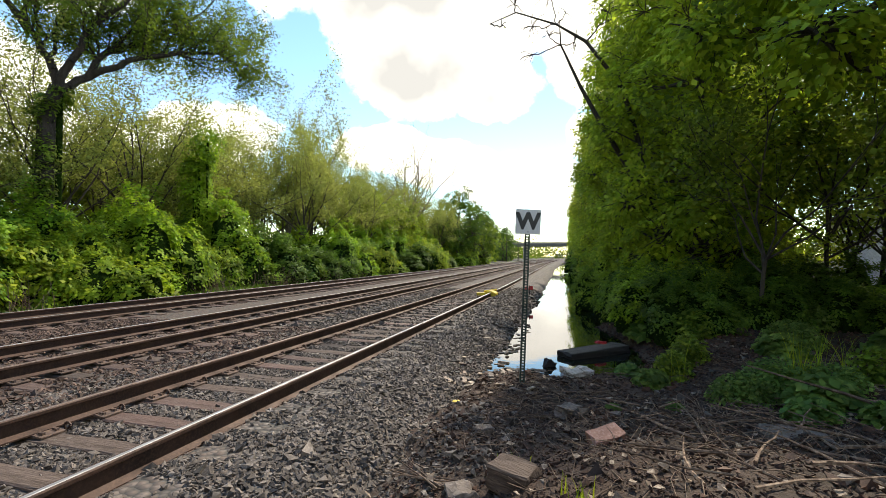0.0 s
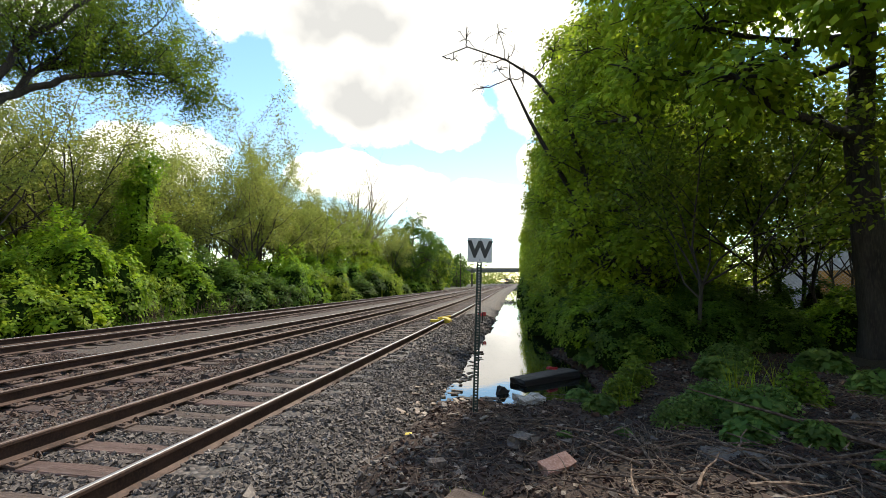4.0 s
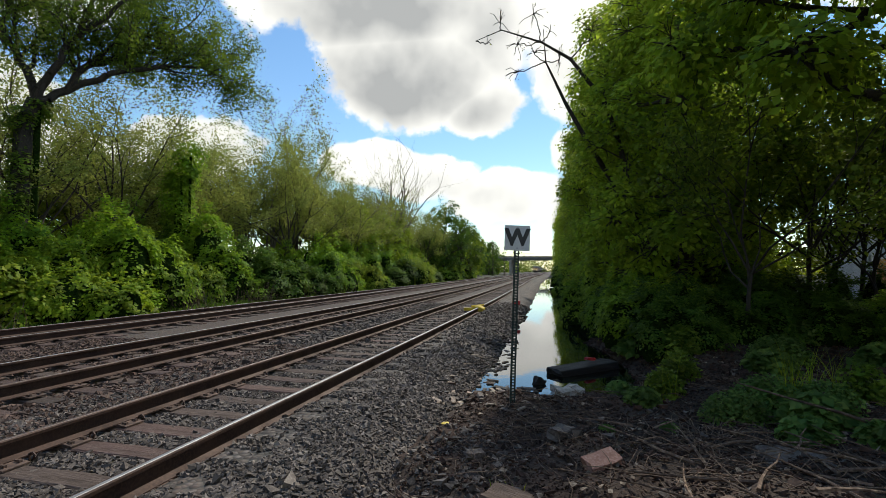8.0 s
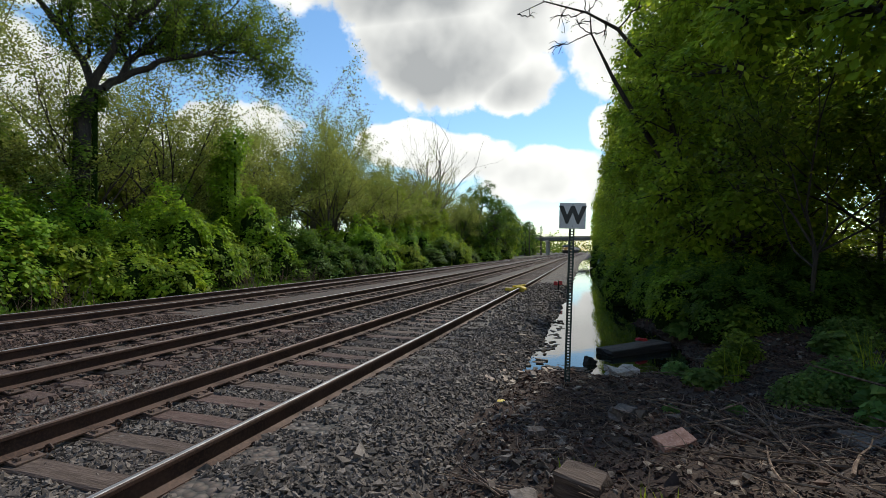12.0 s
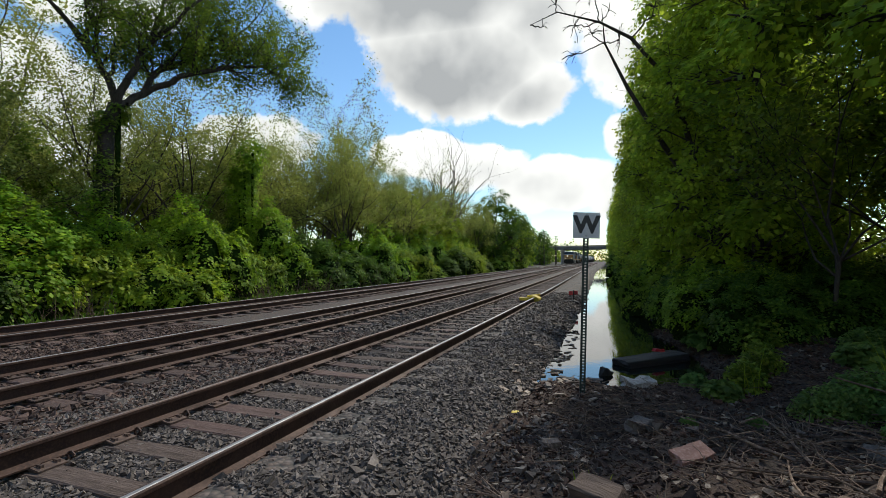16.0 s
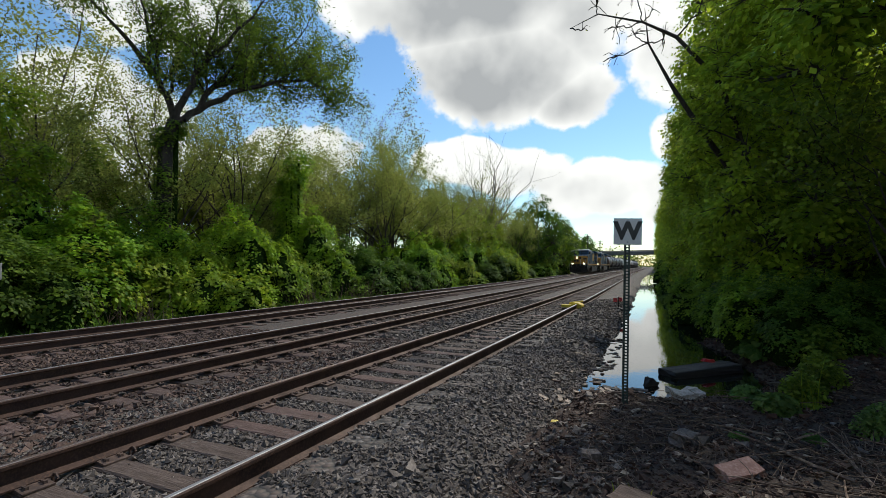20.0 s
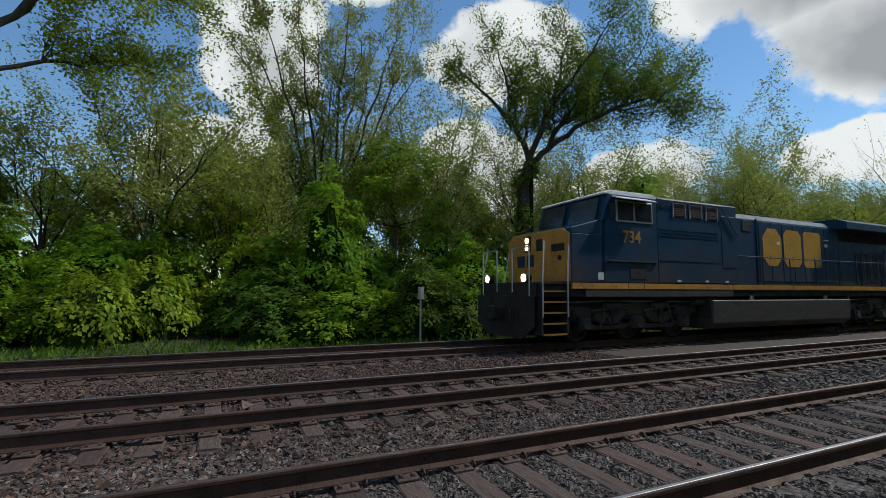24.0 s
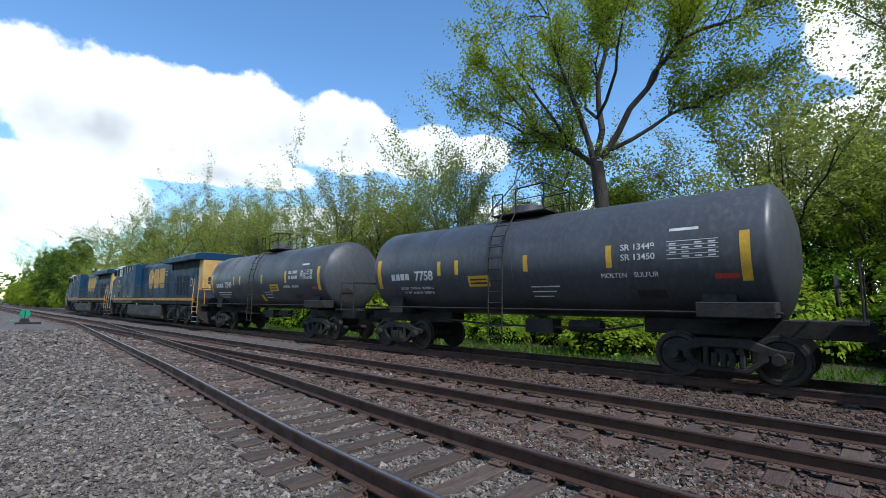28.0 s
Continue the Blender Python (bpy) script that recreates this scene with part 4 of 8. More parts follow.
        part("side_hatch", Shape().box(*sorted((sd * 1.49, sd * 1.515)), 2.2, 2.85, 1.78, 2.18), M["black"], cab, "dark louvred hatch", bevel=0.01)
        part("builder_plate", Shape().box(*sorted((sd * 1.5, sd * 1.51)), 0.95, 1.15, 1.75, 1.95), M["mark"], cab)
        # equipment cab behind the crew cab
        eq = part("equipment_cab", Shape().box(*sorted((0.05 * sd, sd * (W - 0.02))), 3.4, 7.3, 1.66, 4.28), blue, lo, "blue full-width equipment cab", bevel=0.04)
        for k in range(3):
            y = 4.1 + k * 0.78
            lv = part("louvre", Shape().box(*sorted((sd * 1.47, sd * 1.5)), y, y + 0.6, 3.72, 4.15), M["black"], eq, "dark louvred intake with a silver frame", bevel=0.01)
            for yy in (y, y + 0.57):
                part("louvre_frame", Shape().box(*sorted((sd * 1.49, sd * 1.522)), yy, yy + 0.03, 3.7, 4.16), M["silver"], lv)
            for j in range(7):
                part("slat", Shape().box(*sorted((sd * 1.495, sd * 1.515)), y + 0.05, y + 0.55, 3.76 + j * 0.053, 3.795 + j * 0.053), M["louvre"], lv)
        for z in (3.3, 3.2, 3.1, 2.35):
            part("ridge", Shape().box(*sorted((sd * 1.47, sd * 1.495)), 3.5, 6.3, z, z + 0.025), blue, eq)
        part("roof_rail", Shape().tube([(sd * 1.5, 3.6, 3.95), (sd * 1.54, 3.6, 4.2), (sd * 1.54, 6.4, 4.2), (sd * 1.54, 7.2, 3.3)], 0.022, 6), M["blue_grimy"], eq)
        part("small_door", Shape().box(*sorted((sd * 1.47, sd * 1.492)), 6.45, 7.2, 2.2, 3.9), blue, eq, bevel=0.008)
        for y in (4.2, 5.5, 6.5):
            part("lift_lug", Shape().box(*sorted((sd * 1.5, sd * 1.53)), y, y + 0.14, 1.72, 1.78), M["mark"], eq)
    # long hood
    H = 1.06
    hood = part("long_hood", Shape().prism([(-H, 1.66), (H, 1.66), (H, 4.0), (H - 0.25, 4.22), (-H + 0.25, 4.22), (-H, 4.0)], "y", 7.3, 14.6), blue, lo, "blue engine hood", bevel=0.02)
    part("exhaust_stack", Shape().box(-0.6, 0.6, 9.6, 10.8, 4.2, 4.34), M["underframe"], hood, bevel=0.02)
    rad = part("radiator_section", Shape().prism([(-H, 1.66), (H, 1.66), (H, 3.5), (-H, 3.5)], "y", 14.6, 20.45), blue, lo, "blue radiator section", bevel=0.02)
    # black colour carries the shade under the overhanging roof
    part("radiator_core", Shape().box(-0.98, 0.98, 14.7, 19.9, 3.5, 3.95), M["black"], rad, "dark radiator intake, its deep shade put in as black")
    part("radiator_wing", Shape().prism([(-1.55, 3.93), (1.55, 3.93), (1.55, 4.22), (1.2, 4.36), (-1.2, 4.36), (-1.55, 4.22)], "y", 14.2, 20.5), blue, rad, "blue overhanging radiator roof", bevel=0.02)
    part("wing_grille", Shape().box(-1.1, 1.1, 14.7, 20.2, 4.36, 4.4), M["silver"], rad)
    part("rear_panel", Shape().box(-H - 0.01, H + 0.01, 19.8, 20.47, 2.12, 3.94), M["rear_yellow"], rad, "yellow rear end of the hood", bevel=0.015)
    part("rear_light", Shape().box(-0.3, 0.3, 20.47, 20.55, 3.6, 3.85), M["silver"], rad, bevel=0.02)
    part("rear_emblem", Shape().box(-0.75, -0.25, 20.47, 20.485, 2.5, 2.9).box(-0.15, 0.25, 20.47, 20.485, 2.5, 2.9).box(0.35, 0.75, 20.47, 20.485, 2.5, 2.9), M["blue"], rad, "blue emblem shapes on the rear end")
    for sd in (-1, 1):
        for y in [9.2 + i * 0.72 for i in range(7)]:
            d = part("hood_door", Shape().box(*sorted((sd * (H - 0.01), sd * (H + 0.018))), y, y + 0.68, 1.8, 3.95), blue, hood, bevel=0.008)
            part("latch", Shape().box(*sorted((sd * (H + 0.015), sd * (H + 0.035))), y + 0.6, y + 0.64, 2.6, 2.75), M["blue_grimy"], d)
        part("hood_window", Shape().box(*sorted((sd * (H - 0.01), sd * (H + 0.02))), 8.25, 8.75, 3.55, 3.95), M["black"], hood, "small dark screened opening", bevel=0.01)
        part("hood_seam", Shape().box(*sorted((sd * (H - 0.01), sd * (H + 0.03))), 9.05, 9.1, 1.7, 4.05), blue, hood)
        # emblem: three plain yellow shapes
        x = sd * (H + 0.02)
        def slab(outline):
            part("emblem_shape", Shape().prism(outline, "x", *sorted((x, x + sd * 0.006))), M["yellow"], hood, "plain yellow emblem shape")
        for y0, y1, c in ((9.4, 10.55, 0.32), (10.7, 11.85, 0.2), (12.0, 13.2, 0.1)):
            slab([(y0 + c, 2.36), (y1 - c, 2.36), (y1, 2.36 + c), (y1, 3.74 - c), (y1 - c, 3.74), (y0 + c, 3.74), (y0, 3.74 - c), (y0, 2.36 + c)])
        for y0, y1, z0, z1 in ((10.25, 10.45, 3.15, 3.27), (13.5, 13.7, 3.2, 3.32), (13.45, 13.8, 3.45, 3.5)):
            part("notice", Shape().box(*sorted((x, x + sd * 0.012)), y0, y1, z0, z1), M["mark"], hood, "small white notice")
        for y in (15.9, 16.55, 17.15, 17.75):
            part("vent", Shape().box(*sorted((sd * (H - 0.01), sd * (H + 0.02))), y, y + 0.42, 1.85, 3.05), M["black"], rad, "tall dark vent", bevel=0.01)
            part("vent_frame", Shape().box(*sorted((sd * (H - 0.01), sd * (H + 0.03))), y - 0.07, y - 0.02, 1.8, 3.1).box(*sorted((sd * (H - 0.01), sd * (H + 0.03))), y + 0.44, y + 0.49, 1.8, 3.1), M["blue_grimy"], rad, "grey-blue edge of the vent")
        for y in (18.3, 19.0):
            part("rear_door", Shape().box(*sorted((sd * (H - 0.01), sd * (H + 0.02))), y, y + 0.62, 1.8, 3.3), blue, rad, bevel=0.01)
        part("round_badge", Shape().cyl((sd * H, 18.62, 2.62), (sd * (H + 0.03), 18.62, 2.62), 0.26, n=20), M["mark"], rad, "round grey badge", bevel=0.005)
        part("badge_centre", Shape().cyl((sd * H, 18.62, 2.62), (sd * (H + 0.034), 18.62, 2.62), 0.19, n=20), M["blue_grimy"], rad)
        # handrail along the walkway
        hr = part("handrail", Shape().tube([(sd * 1.46, 6.9, 2.62), (sd * 1.46, 13.6, 2.62), (sd * 1.46, 20.6, 2.66), (sd * 1.44, 21.0, 2.3), (sd * 1.44, 21.1, 1.7)], 0.02, 6), blue, lo, "thin blue handrail")
        for i in range(9):
            y = 7.0 + i * 1.65
            part("stanchion", Shape().cyl((sd * 1.46, y, 1.6), (sd * 1.46, y, 2.62), 0.02, n=6), blue, hr)
        loco_steps(lo, -1.05, -0.15, sd, True)
        loco_steps(lo, 20.4, 21.3, sd, False)
        # fuel tank and small fittings under the sill
        part("air_reservoir", Shape().cyl((sd * 1.25, 5.2, 1.12), (sd * 1.25, 5.65, 1.12), 0.12, n=12), M["fuel"], lo, bevel=0.01)
    # plain box added to keep the space under the floor dark, as shade would
    part("underfloor", Shape().box(-1.1, 1.1, -0.9, 21.0, 0.95, 1.3), M["underframe"], lo, "plain dark box filling the shade under the floor")
    part("fuel_tank", Shape().prism([(-1.5, 0.42), (-1.3, 0.24), (1.3, 0.24), (1.5, 0.42), (1.53, 1.16), (-1.53, 1.16)], "y", 5.8, 14.15), M["fuel"], lo, "long grimy brown-grey fuel tank", bevel=0.03)
    for y in (5.72, 14.12):
        part("tank_bracket", Shape().box(-1.45, 1.45, y, y + 0.1, 0.6, 1.3), M["underframe"], lo)
    for y in (8.0, 12.6):
        part("filler_cap", Shape().cyl((1.4, y, 1.16), (1.4, y, 1.3), 0.07, n=10), M["silver"], lo)
    # pilot, couplers, end rails
    for y, s in ((-1.2, -1), (21.35, 1)):
        part("pilot", Shape().prism([(-1.45, 0.5), (-0.9, 0.16), (0.9, 0.16), (1.45, 0.5), (1.45, 1.3), (-1.45, 1.3)], "y", *sorted((y, y + 0.06 * s))), M["underframe"], lo, "dark pilot plate", bevel=0.01)
        part("coupler", Shape().box(-0.13, 0.13, *sorted((y, y + s * 0.42)), 0.7, 0.98).box(-0.2, 0.2, *sorted((y + s * 0.3, y + s * 0.5)), 0.66, 1.02), M["underframe"], lo, "knuckle coupler", bevel=0.03)
        for k in (-1, 1):
            part("end_rail", Shape().tube([(k * 1.2, y, 1.3), (k * 1.2, y, 2.6), (k * 0.4, y, 2.6), (k * 0.4, y, 1.4)], 0.022, 6), M["yellow_dirty"] if s > 0 else M["silver"], lo, "pale end handrail")
        for x in (-0.6, -0.45, 0.45, 0.6, 0.75):
            part("air_hose", Shape().tube([(x, y, 1.1), (x, y + s * 0.12, 0.9), (x + 0.05, y + s * 0.16, 0.55)], 0.025, 6), M["black"], lo, "hanging black air hose")
    lo.scale.y = 0.97
    wheels = loco_truck(lo, 2.75) + loco_truck(lo, 17.3)
    return lo, wheels


def freight_truck(parent, y):
    tk = part("truck", Shape().box(-1.0, 1.0, y - 0.16, y + 0.16, 0.5, 0.78), M["underframe"], parent, "dark two-axle freight truck", bevel=0.01)
    for sd in (-1, 1):
        x0, x1 = sorted((sd * 0.93, sd * 1.07))
        s = Shape().prism([(y - 1.12, 0.64), (y - 1.08, 0.5), (y - 0.7, 0.55), (y - 0.35, 0.66), (y + 0.35, 0.66), (y + 0.7, 0.55), (y + 1.08, 0.5), (y + 1.12, 0.64), (y + 0.8, 0.69), (y + 0.45, 0.84), (y - 0.45, 0.84), (y - 0.8, 0.69)], "x", x0, x1)
        s.prism([(y - 0.74, 0.46), (y - 0.42, 0.2), (y + 0.42, 0.2), (y + 0.74, 0.46), (y + 0.58, 0.46), (y + 0.36, 0.3), (y - 0.36, 0.3), (y - 0.58, 0.46)], "x", x0, x1)
        for q in (-1, 1):
            s.prism([(y + q * 0.26, 0.28), (y + q * 0.36, 0.28), (y + q * 0.36, 0.68), (y + q * 0.26, 0.68)], "x", x0, x1)
            s.prism([(y + q * 0.56, 0.42), (y + q * 0.74, 0.42), (y + q * 0.74, 0.6), (y + q * 0.6, 0.6)], "x", x0, x1)
        part("side_frame", s, M["underframe"], tk, "cast side frame", bevel=0.02)
        for q in (-0.15, 0, 0.15):
            part("coil_spring", Shape().cyl((sd * 1.08, y + q, 0.3), (sd * 1.08, y + q, 0.56), 0.06, n=8), M["underframe"], tk)
        for q in (-0.89, 0.89):
            part("bearing_cap", Shape().cyl((sd * 1.05, y + q, 0.5), (sd * 1.2, y + q, 0.5), 0.11, n=12), M["underframe"], tk, bevel=0.01)
    return [wheelset(parent, y + q, 0.46) for q in (-0.89, 0.89)]


def build_tank_car(number, paint, detailed):
    """Tank car with a platform and ladder amidships. Its place: the front end of the tank at y 0, rail top at z 0."""
    white = paint == "tank_white"
    tc = thing("tank_car", "white tank car with a dark dome platform" if white else "black molten-sulphur tank car with white lettering and yellow markers", "tank car", group="tank cars of the train")
    L, R, ZC = 12.0, 1.4, 2.56
    rows = [(0.0, 0.05), (0.05, 0.6), (0.16, 1.05), (0.3, 1.32), (0.36, 1.385), (0.42, R), (L / 2, R), (L - 0.42, R), (L - 0.36, 1.385), (L - 0.3, 1.32), (L - 0.16, 1.05), (L - 0.05, 0.6), (L, 0.05)]
    tank = part("tank", Shape().lathe(rows, "y", 40, (0, 0, ZC)), M[paint], tc, "white cylindrical tank" if white else "matt black cylindrical tank", smooth=True)
    for y in (3.0, 6.0, 9.0):
        part("seam", Shape().lathe([(y, R - 0.02), (y, R + 0.008), (y + 0.05, R + 0.008), (y + 0.05, R - 0.02)], "y", 40, (0, 0, ZC)), M[paint], tank)
    for y0, y1 in ((-1.0, 3.0), (L - 3.0, L + 1.0)):
        part("stub_sill", Shape().box(-0.3, 0.3, y0, y1, 0.85, 1.2), M["underframe"], tc, "black stub sill", bevel=0.015)
    for y in (1.25, L - 1.25):
        part("saddle", Shape().prism([(-1.2, 1.15), (1.2, 1.15), (1.1, 1.75), (-1.1, 1.75)], "y", y - 0.3, y + 0.3), M["underframe"], tc, "black tank saddle", bevel=0.015)
    for y0, s in ((-0.55, -1), (L + 0.55, 1)):
        part("end_platform", Shape().box(-1.4, 1.4, *sorted((y0, y0 + s * 0.35)), 1.18, 1.24), M["underframe"], tc)
        part("coupler", Shape().box(-0.13, 0.13, *sorted((y0 + s * 0.3, y0 + s * 0.65)), 0.72, 0.98), M["underframe"], tc, "knuckle coupler", bevel=0.03)
        part("end_handrail", Shape().tube([(-1.35, y0 + s * 0.3, 1.2), (-1.35, y0 + s * 0.3, 2.2), (1.35, y0 + s * 0.3, 2.2), (1.35, y0 + s * 0.3, 1.2)], 0.02, 6), M["underframe"], tc)
    for sd in (-1, 1):
        part("side_rail", Shape().tube([(sd * 1.42, 0.2, 1.35), (sd * 1.42, L - 0.2, 1.35)], 0.025, 6), M["underframe"], tc, "thin rail along the tank's foot")
        ld = part("ladder", Shape().cyl((sd * 1.5, 5.35, 0.55), (sd * 1.47, 5.35, 2.7), 0.02, n=6).cyl((sd * 1.5, 5.8, 0.55), (sd * 1.47, 5.8, 2.7), 0.02, n=6)
                  .tube([(sd * 1.47, 5.35, 2.7), (sd * 1.28, 5.35, 3.4), (sd * 0.8, 5.35, 4.02)], 0.02, 6).tube([(sd * 1.47, 5.8, 2.7), (sd * 1.28, 5.8, 3.4), (sd * 0.8, 5.8, 4.02)], 0.02, 6), M["underframe"], tc, "black side ladder")
        if detailed:
            for i in range(11):
                z = 0.6 + i * 0.3
                x = 1.49 if z < 2.7 else 1.49 - (z - 2.7) ** 1.6 * 0.32
                part("rung", Shape().cyl((sd * x, 5.35, z), (sd * x, 5.8, z), 0.014, n=6), M["underframe"], ld)
    pl = part("dome_platform", Shape().box(-0.75, 0.75, 4.9, 6.7, 3.99, 4.02), M["underframe"], tc, "dark grating platform on the dome")
    for x in (-0.72, 0.72):
        part("platform_rail", Shape().tube([(x, 4.95, 4.0), (x, 4.95, 4.62), (x, 5.3, 4.62), (x, 5.3, 4.0)], 0.02, 6), M["underframe"], pl, "bent pipe railing")
        part("platform_rail", Shape().tube([(x, 6.65, 4.0), (x, 6.65, 4.74), (x, 5.75, 4.7), (x, 5.75, 4.0)], 0.02, 6), M["underframe"], pl, "bent pipe railing")
        part("mid_rail", Shape().cyl((x, 6.65, 4.4), (x, 5.75, 4.38), 0.014, n=6), M["underframe"], pl)
    part("cross_rail", Shape().cyl((-0.72, 6.65, 4.74), (0.72, 6.65, 4.74), 0.018, n=6), M["underframe"], pl)
    part("dome", Shape().cyl((0, 5.7, 4.0), (0, 5.7, 4.3), 0.5, 0.46, n=20), M[paint], pl, bevel=0.02)
    part("brake_wheel", Shape().lathe([(L + 0.5, 0.24), (L + 0.5, 0.28), (L + 0.54, 0.28), (L + 0.54, 0.24)], "y", 20, (0.9, 0, 1.75)), M["underframe"], tc)
    part("side_box", Shape().box(0.9, 1.45, L - 1.6, L - 0.3, 1.25, 1.55), M["underframe"], tc, bevel=0.02)
    part("brake_piping", Shape().tube([(0.9, 3.2, 1.0), (0.9, 5.0, 0.9), (0.9, 8.4, 0.9), (0.9, 9.2, 1.05)], 0.03, 6).box(0.55, 1.0, 6.2, 7.0, 0.75, 1.1).cyl((0.8, 7.4, 0.95), (0.8, 8.2, 0.95), 0.15, n=10), M["underframe"], tc, "dark brake gear")
    if not white:
        for sd in (-1, 1):
            def on(y, z, w, hh, mat, name, label="", out=0.004):
                """A marking that follows the round of the tank."""
                s = Shape()
                n = max(2, int(hh / 0.12) + 1)
                vs, fs = [], []
                for i in range(n):
                    zz = z + hh * i / (n - 1)
                    x = math.sqrt(max(0.01, (R + out) ** 2 - (zz - ZC) ** 2))
                    x2 = math.sqrt(max(0.01, (R - 0.01) ** 2 - (zz - ZC) ** 2))
                    vs += [(sd * x, y, zz), (sd * x, y + w, zz), (sd * x2, y, zz), (sd * x2, y + w, zz)]
                for i in range(n - 1):
                    k = 4 * i
                    fs += [(k, k + 1, k + 5, k + 4), (k + 2, k + 6, k + 7, k + 3), (k, k + 4, k + 6, k + 2), (k + 1, k + 3, k + 7, k + 5)]
                s.add(vs, fs)
                return part(name, s, M[mat], tank, label)
            for y, z, hh in ((0.55, 1.95, 0.95), (11.2, 1.95, 0.95), (3.35, 2.3, 0.42), (4.05, 2.3, 0.42), (6.4, 2.3, 0.42), (8.6, 2.3, 0.5)):
                on(y, z, 0.13 if hh < 0.6 else 0.17, hh, "mark_yellow", "reflector", "yellow reflective marker strip")
            wp = 7.2 if number == "7749" else 4.52
            on(wp, 1.95, 0.75, 0.3, "mark_yellow", "warning_panel", "yellow warning panel with small black lettering")
            for i in range(2):
                on(wp + 0.08, 2.02 + i * 0.1, 0.58, 0.045, "sign_black", "panel_line", out=0.008)
            if number == "7749":
                on(5.98, 1.5, 0.34, 0.3, "mark_yellow", "notice_panel", "small yellow notice beside the ladder")
            # reporting mark as a plain bar, the car's number beside it
            for k in range(4):
                on(1.25 + k * 0.22, 2.2, 0.17, 0.2, "mark", "mark_bar", "plain white bar of the owner's mark")
            if detailed:
                for word, size, yc, zc, bold, name, lab in ((number, 0.4, 2.75, 2.3, 0.02, "car_number", f"white car number {number}"), ("MOLTEN", 0.15, 8.75, 2.12, 0.0, "lading_name", "white word MOLTEN"), ("SULFUR", 0.15, 9.45, 2.12, 0.0, "lading_name", "white word SULFUR"),
                        ("SR 13449", 0.19, 9.3, 2.72, 0.01, "stencil", "white stencil SR 13449"), ("SR 13450", 0.19, 9.3, 2.5, 0.01, "stencil", "white stencil SR 13450")) + (
                        (("LD LMT  224700 LB  101900 KG", 0.11, 2.35, 1.94, 0.0, "stencil", "white load limit in pounds and kilograms"), ("LT WT  61300 LB  27800 KG", 0.11, 2.4, 1.8, 0.0, "stencil", "white light weight in pounds and kilograms")) if number == "7758" else ()):
                    me = text_mesh(word, size, M["mark"], name=name, bold=bold)
                    for v in me.vertices:            # wrapped round the tank
                        zz = zc + v.co.y
                        rr = R + 0.006 + v.co.z
                        v.co = (sd * math.sqrt(rr * rr - (zz - ZC) ** 2), yc + sd * v.co.x, zz)
                    part(name, me, None, tank, lab)
                for i in range(3):
                    if number != "7758":
                        on(1.3, 1.92 - i * 0.12, 1.75 - 0.3 * i, 0.04, "mark", "small_line")
                    on(6.55, 1.9 - i * 0.12, 0.8 - 0.12 * i, 0.028, "mark", "small_line")
                    on(10.6, 1.55 - i * 0.1, 0.3, 0.025, "mark", "small_line")
                for i in range(5):
                    on(9.9, 2.42 + i * 0.09, 0.95, 0.012, "mark", "table_line", "thin rule of a white stencilled table")
                    for j in range(4):
                        if (i * 3 + j) % 5 and i < 4:
                            on(9.95 + j * 0.24, 2.45 + i * 0.09, 0.13, 0.03, "mark", "table_entry")
                on(9.95, 3.0, 0.55, 0.06, "mark", "small_line")
                on(10.75, 2.0, 0.4, 0.1, "mark_red", "red_panel", "small red stencilled panel")
                on(9.2, 1.62, 0.6, 0.18, "sign_black", "dark_panel")
    wheels = freight_truck(tc, 1.25) + freight_truck(tc, L - 1.25)
    return tc, wheels


loco_a, wheels_a = build_loco("734", False, True)
loco_b, wheels_b = build_loco("795", True, False)
tank_a, wheels_c = build_tank_car("7749", "tank", True)
tank_b, wheels_d = build_tank_car("7758", "tank", True)
tank_plain, _ = build_tank_car("7750", "tank", False)
tank_pale, _ = build_tank_car("7750", "tank_white", False)
LOCO_PITCH, CAR_PITCH, FIRST_CAR = 22.3, 14.4, 43.85
TRAIN = [(loco_a, 0.0), (loco_b, LOCO_PITCH), (tank_a, FIRST_CAR), (tank_b, FIRST_CAR + CAR_PITCH)]
for i in range(2, 15):
    if i == 2:
        ob = tank_plain
    elif i == 4:
        ob = tank_pale
    else:
        ob = copy_thing(tank_pale if i in (7, 9) else tank_plain, Matrix.Identity(4))
    TRAIN.append((ob, FIRST_CAR + CAR_PITCH * i))

# where the front corner of the nose is, second by second
TRAIN_T = [0, 5, 11, 17, 20, 22.5, 23.5, 24, 24.5, 25, 25.5, 26, 26.5, 27, 27.5, 28]
TRAIN_Y = [476, 379, 262, 145, 85.5, 36.8, 17.6, 8.1, -1.48, -11.35, -21.4, -31.4, -41.3, -51.4, -61.6, -71.85]


def train_pose(back, t):
    y = float(np.interp(t, TRAIN_T, TRAIN_Y)) + back
    ym = y + 7
    x = FAR_X + bend(ym)
    turn = math.degrees(math.atan2(bend(ym - 5) - bend(ym + 5), 10))
    return pose(x + math.tan(radians(turn)) * 7, y, RAIL_TOP, 0, 0, turn)


def motions():
    times = sorted(set(TRAIN_T) | {2.5, 8, 14, 15.5, 18.5, 21.2, 23})
    for ob, back in TRAIN:
        walk(ob, [(t, train_pose(back, t)) for t in times])
    # the wheels of the cars that pass close by, while they do
    for ws, r in ((wheels_a, 0.5), (wheels_b, 0.5), (wheels_c, 0.46), (wheels_d, 0.46)):
        for w in ws:
            rows = [(0.0, Matrix.Translation(w.location))]
            first = 26.5 if ws in (wheels_c, wheels_d) else 24.3
            for k in range(0, 45):
                rows.append((first + k / FPS, Matrix.Translation(w.location) @ pose(0, 0, 0, 76.0 * k)))
            rows = [q for q in rows if q[0] < 27.99] + [(28.0, rows[-1][1])]
            walk(w, rows)


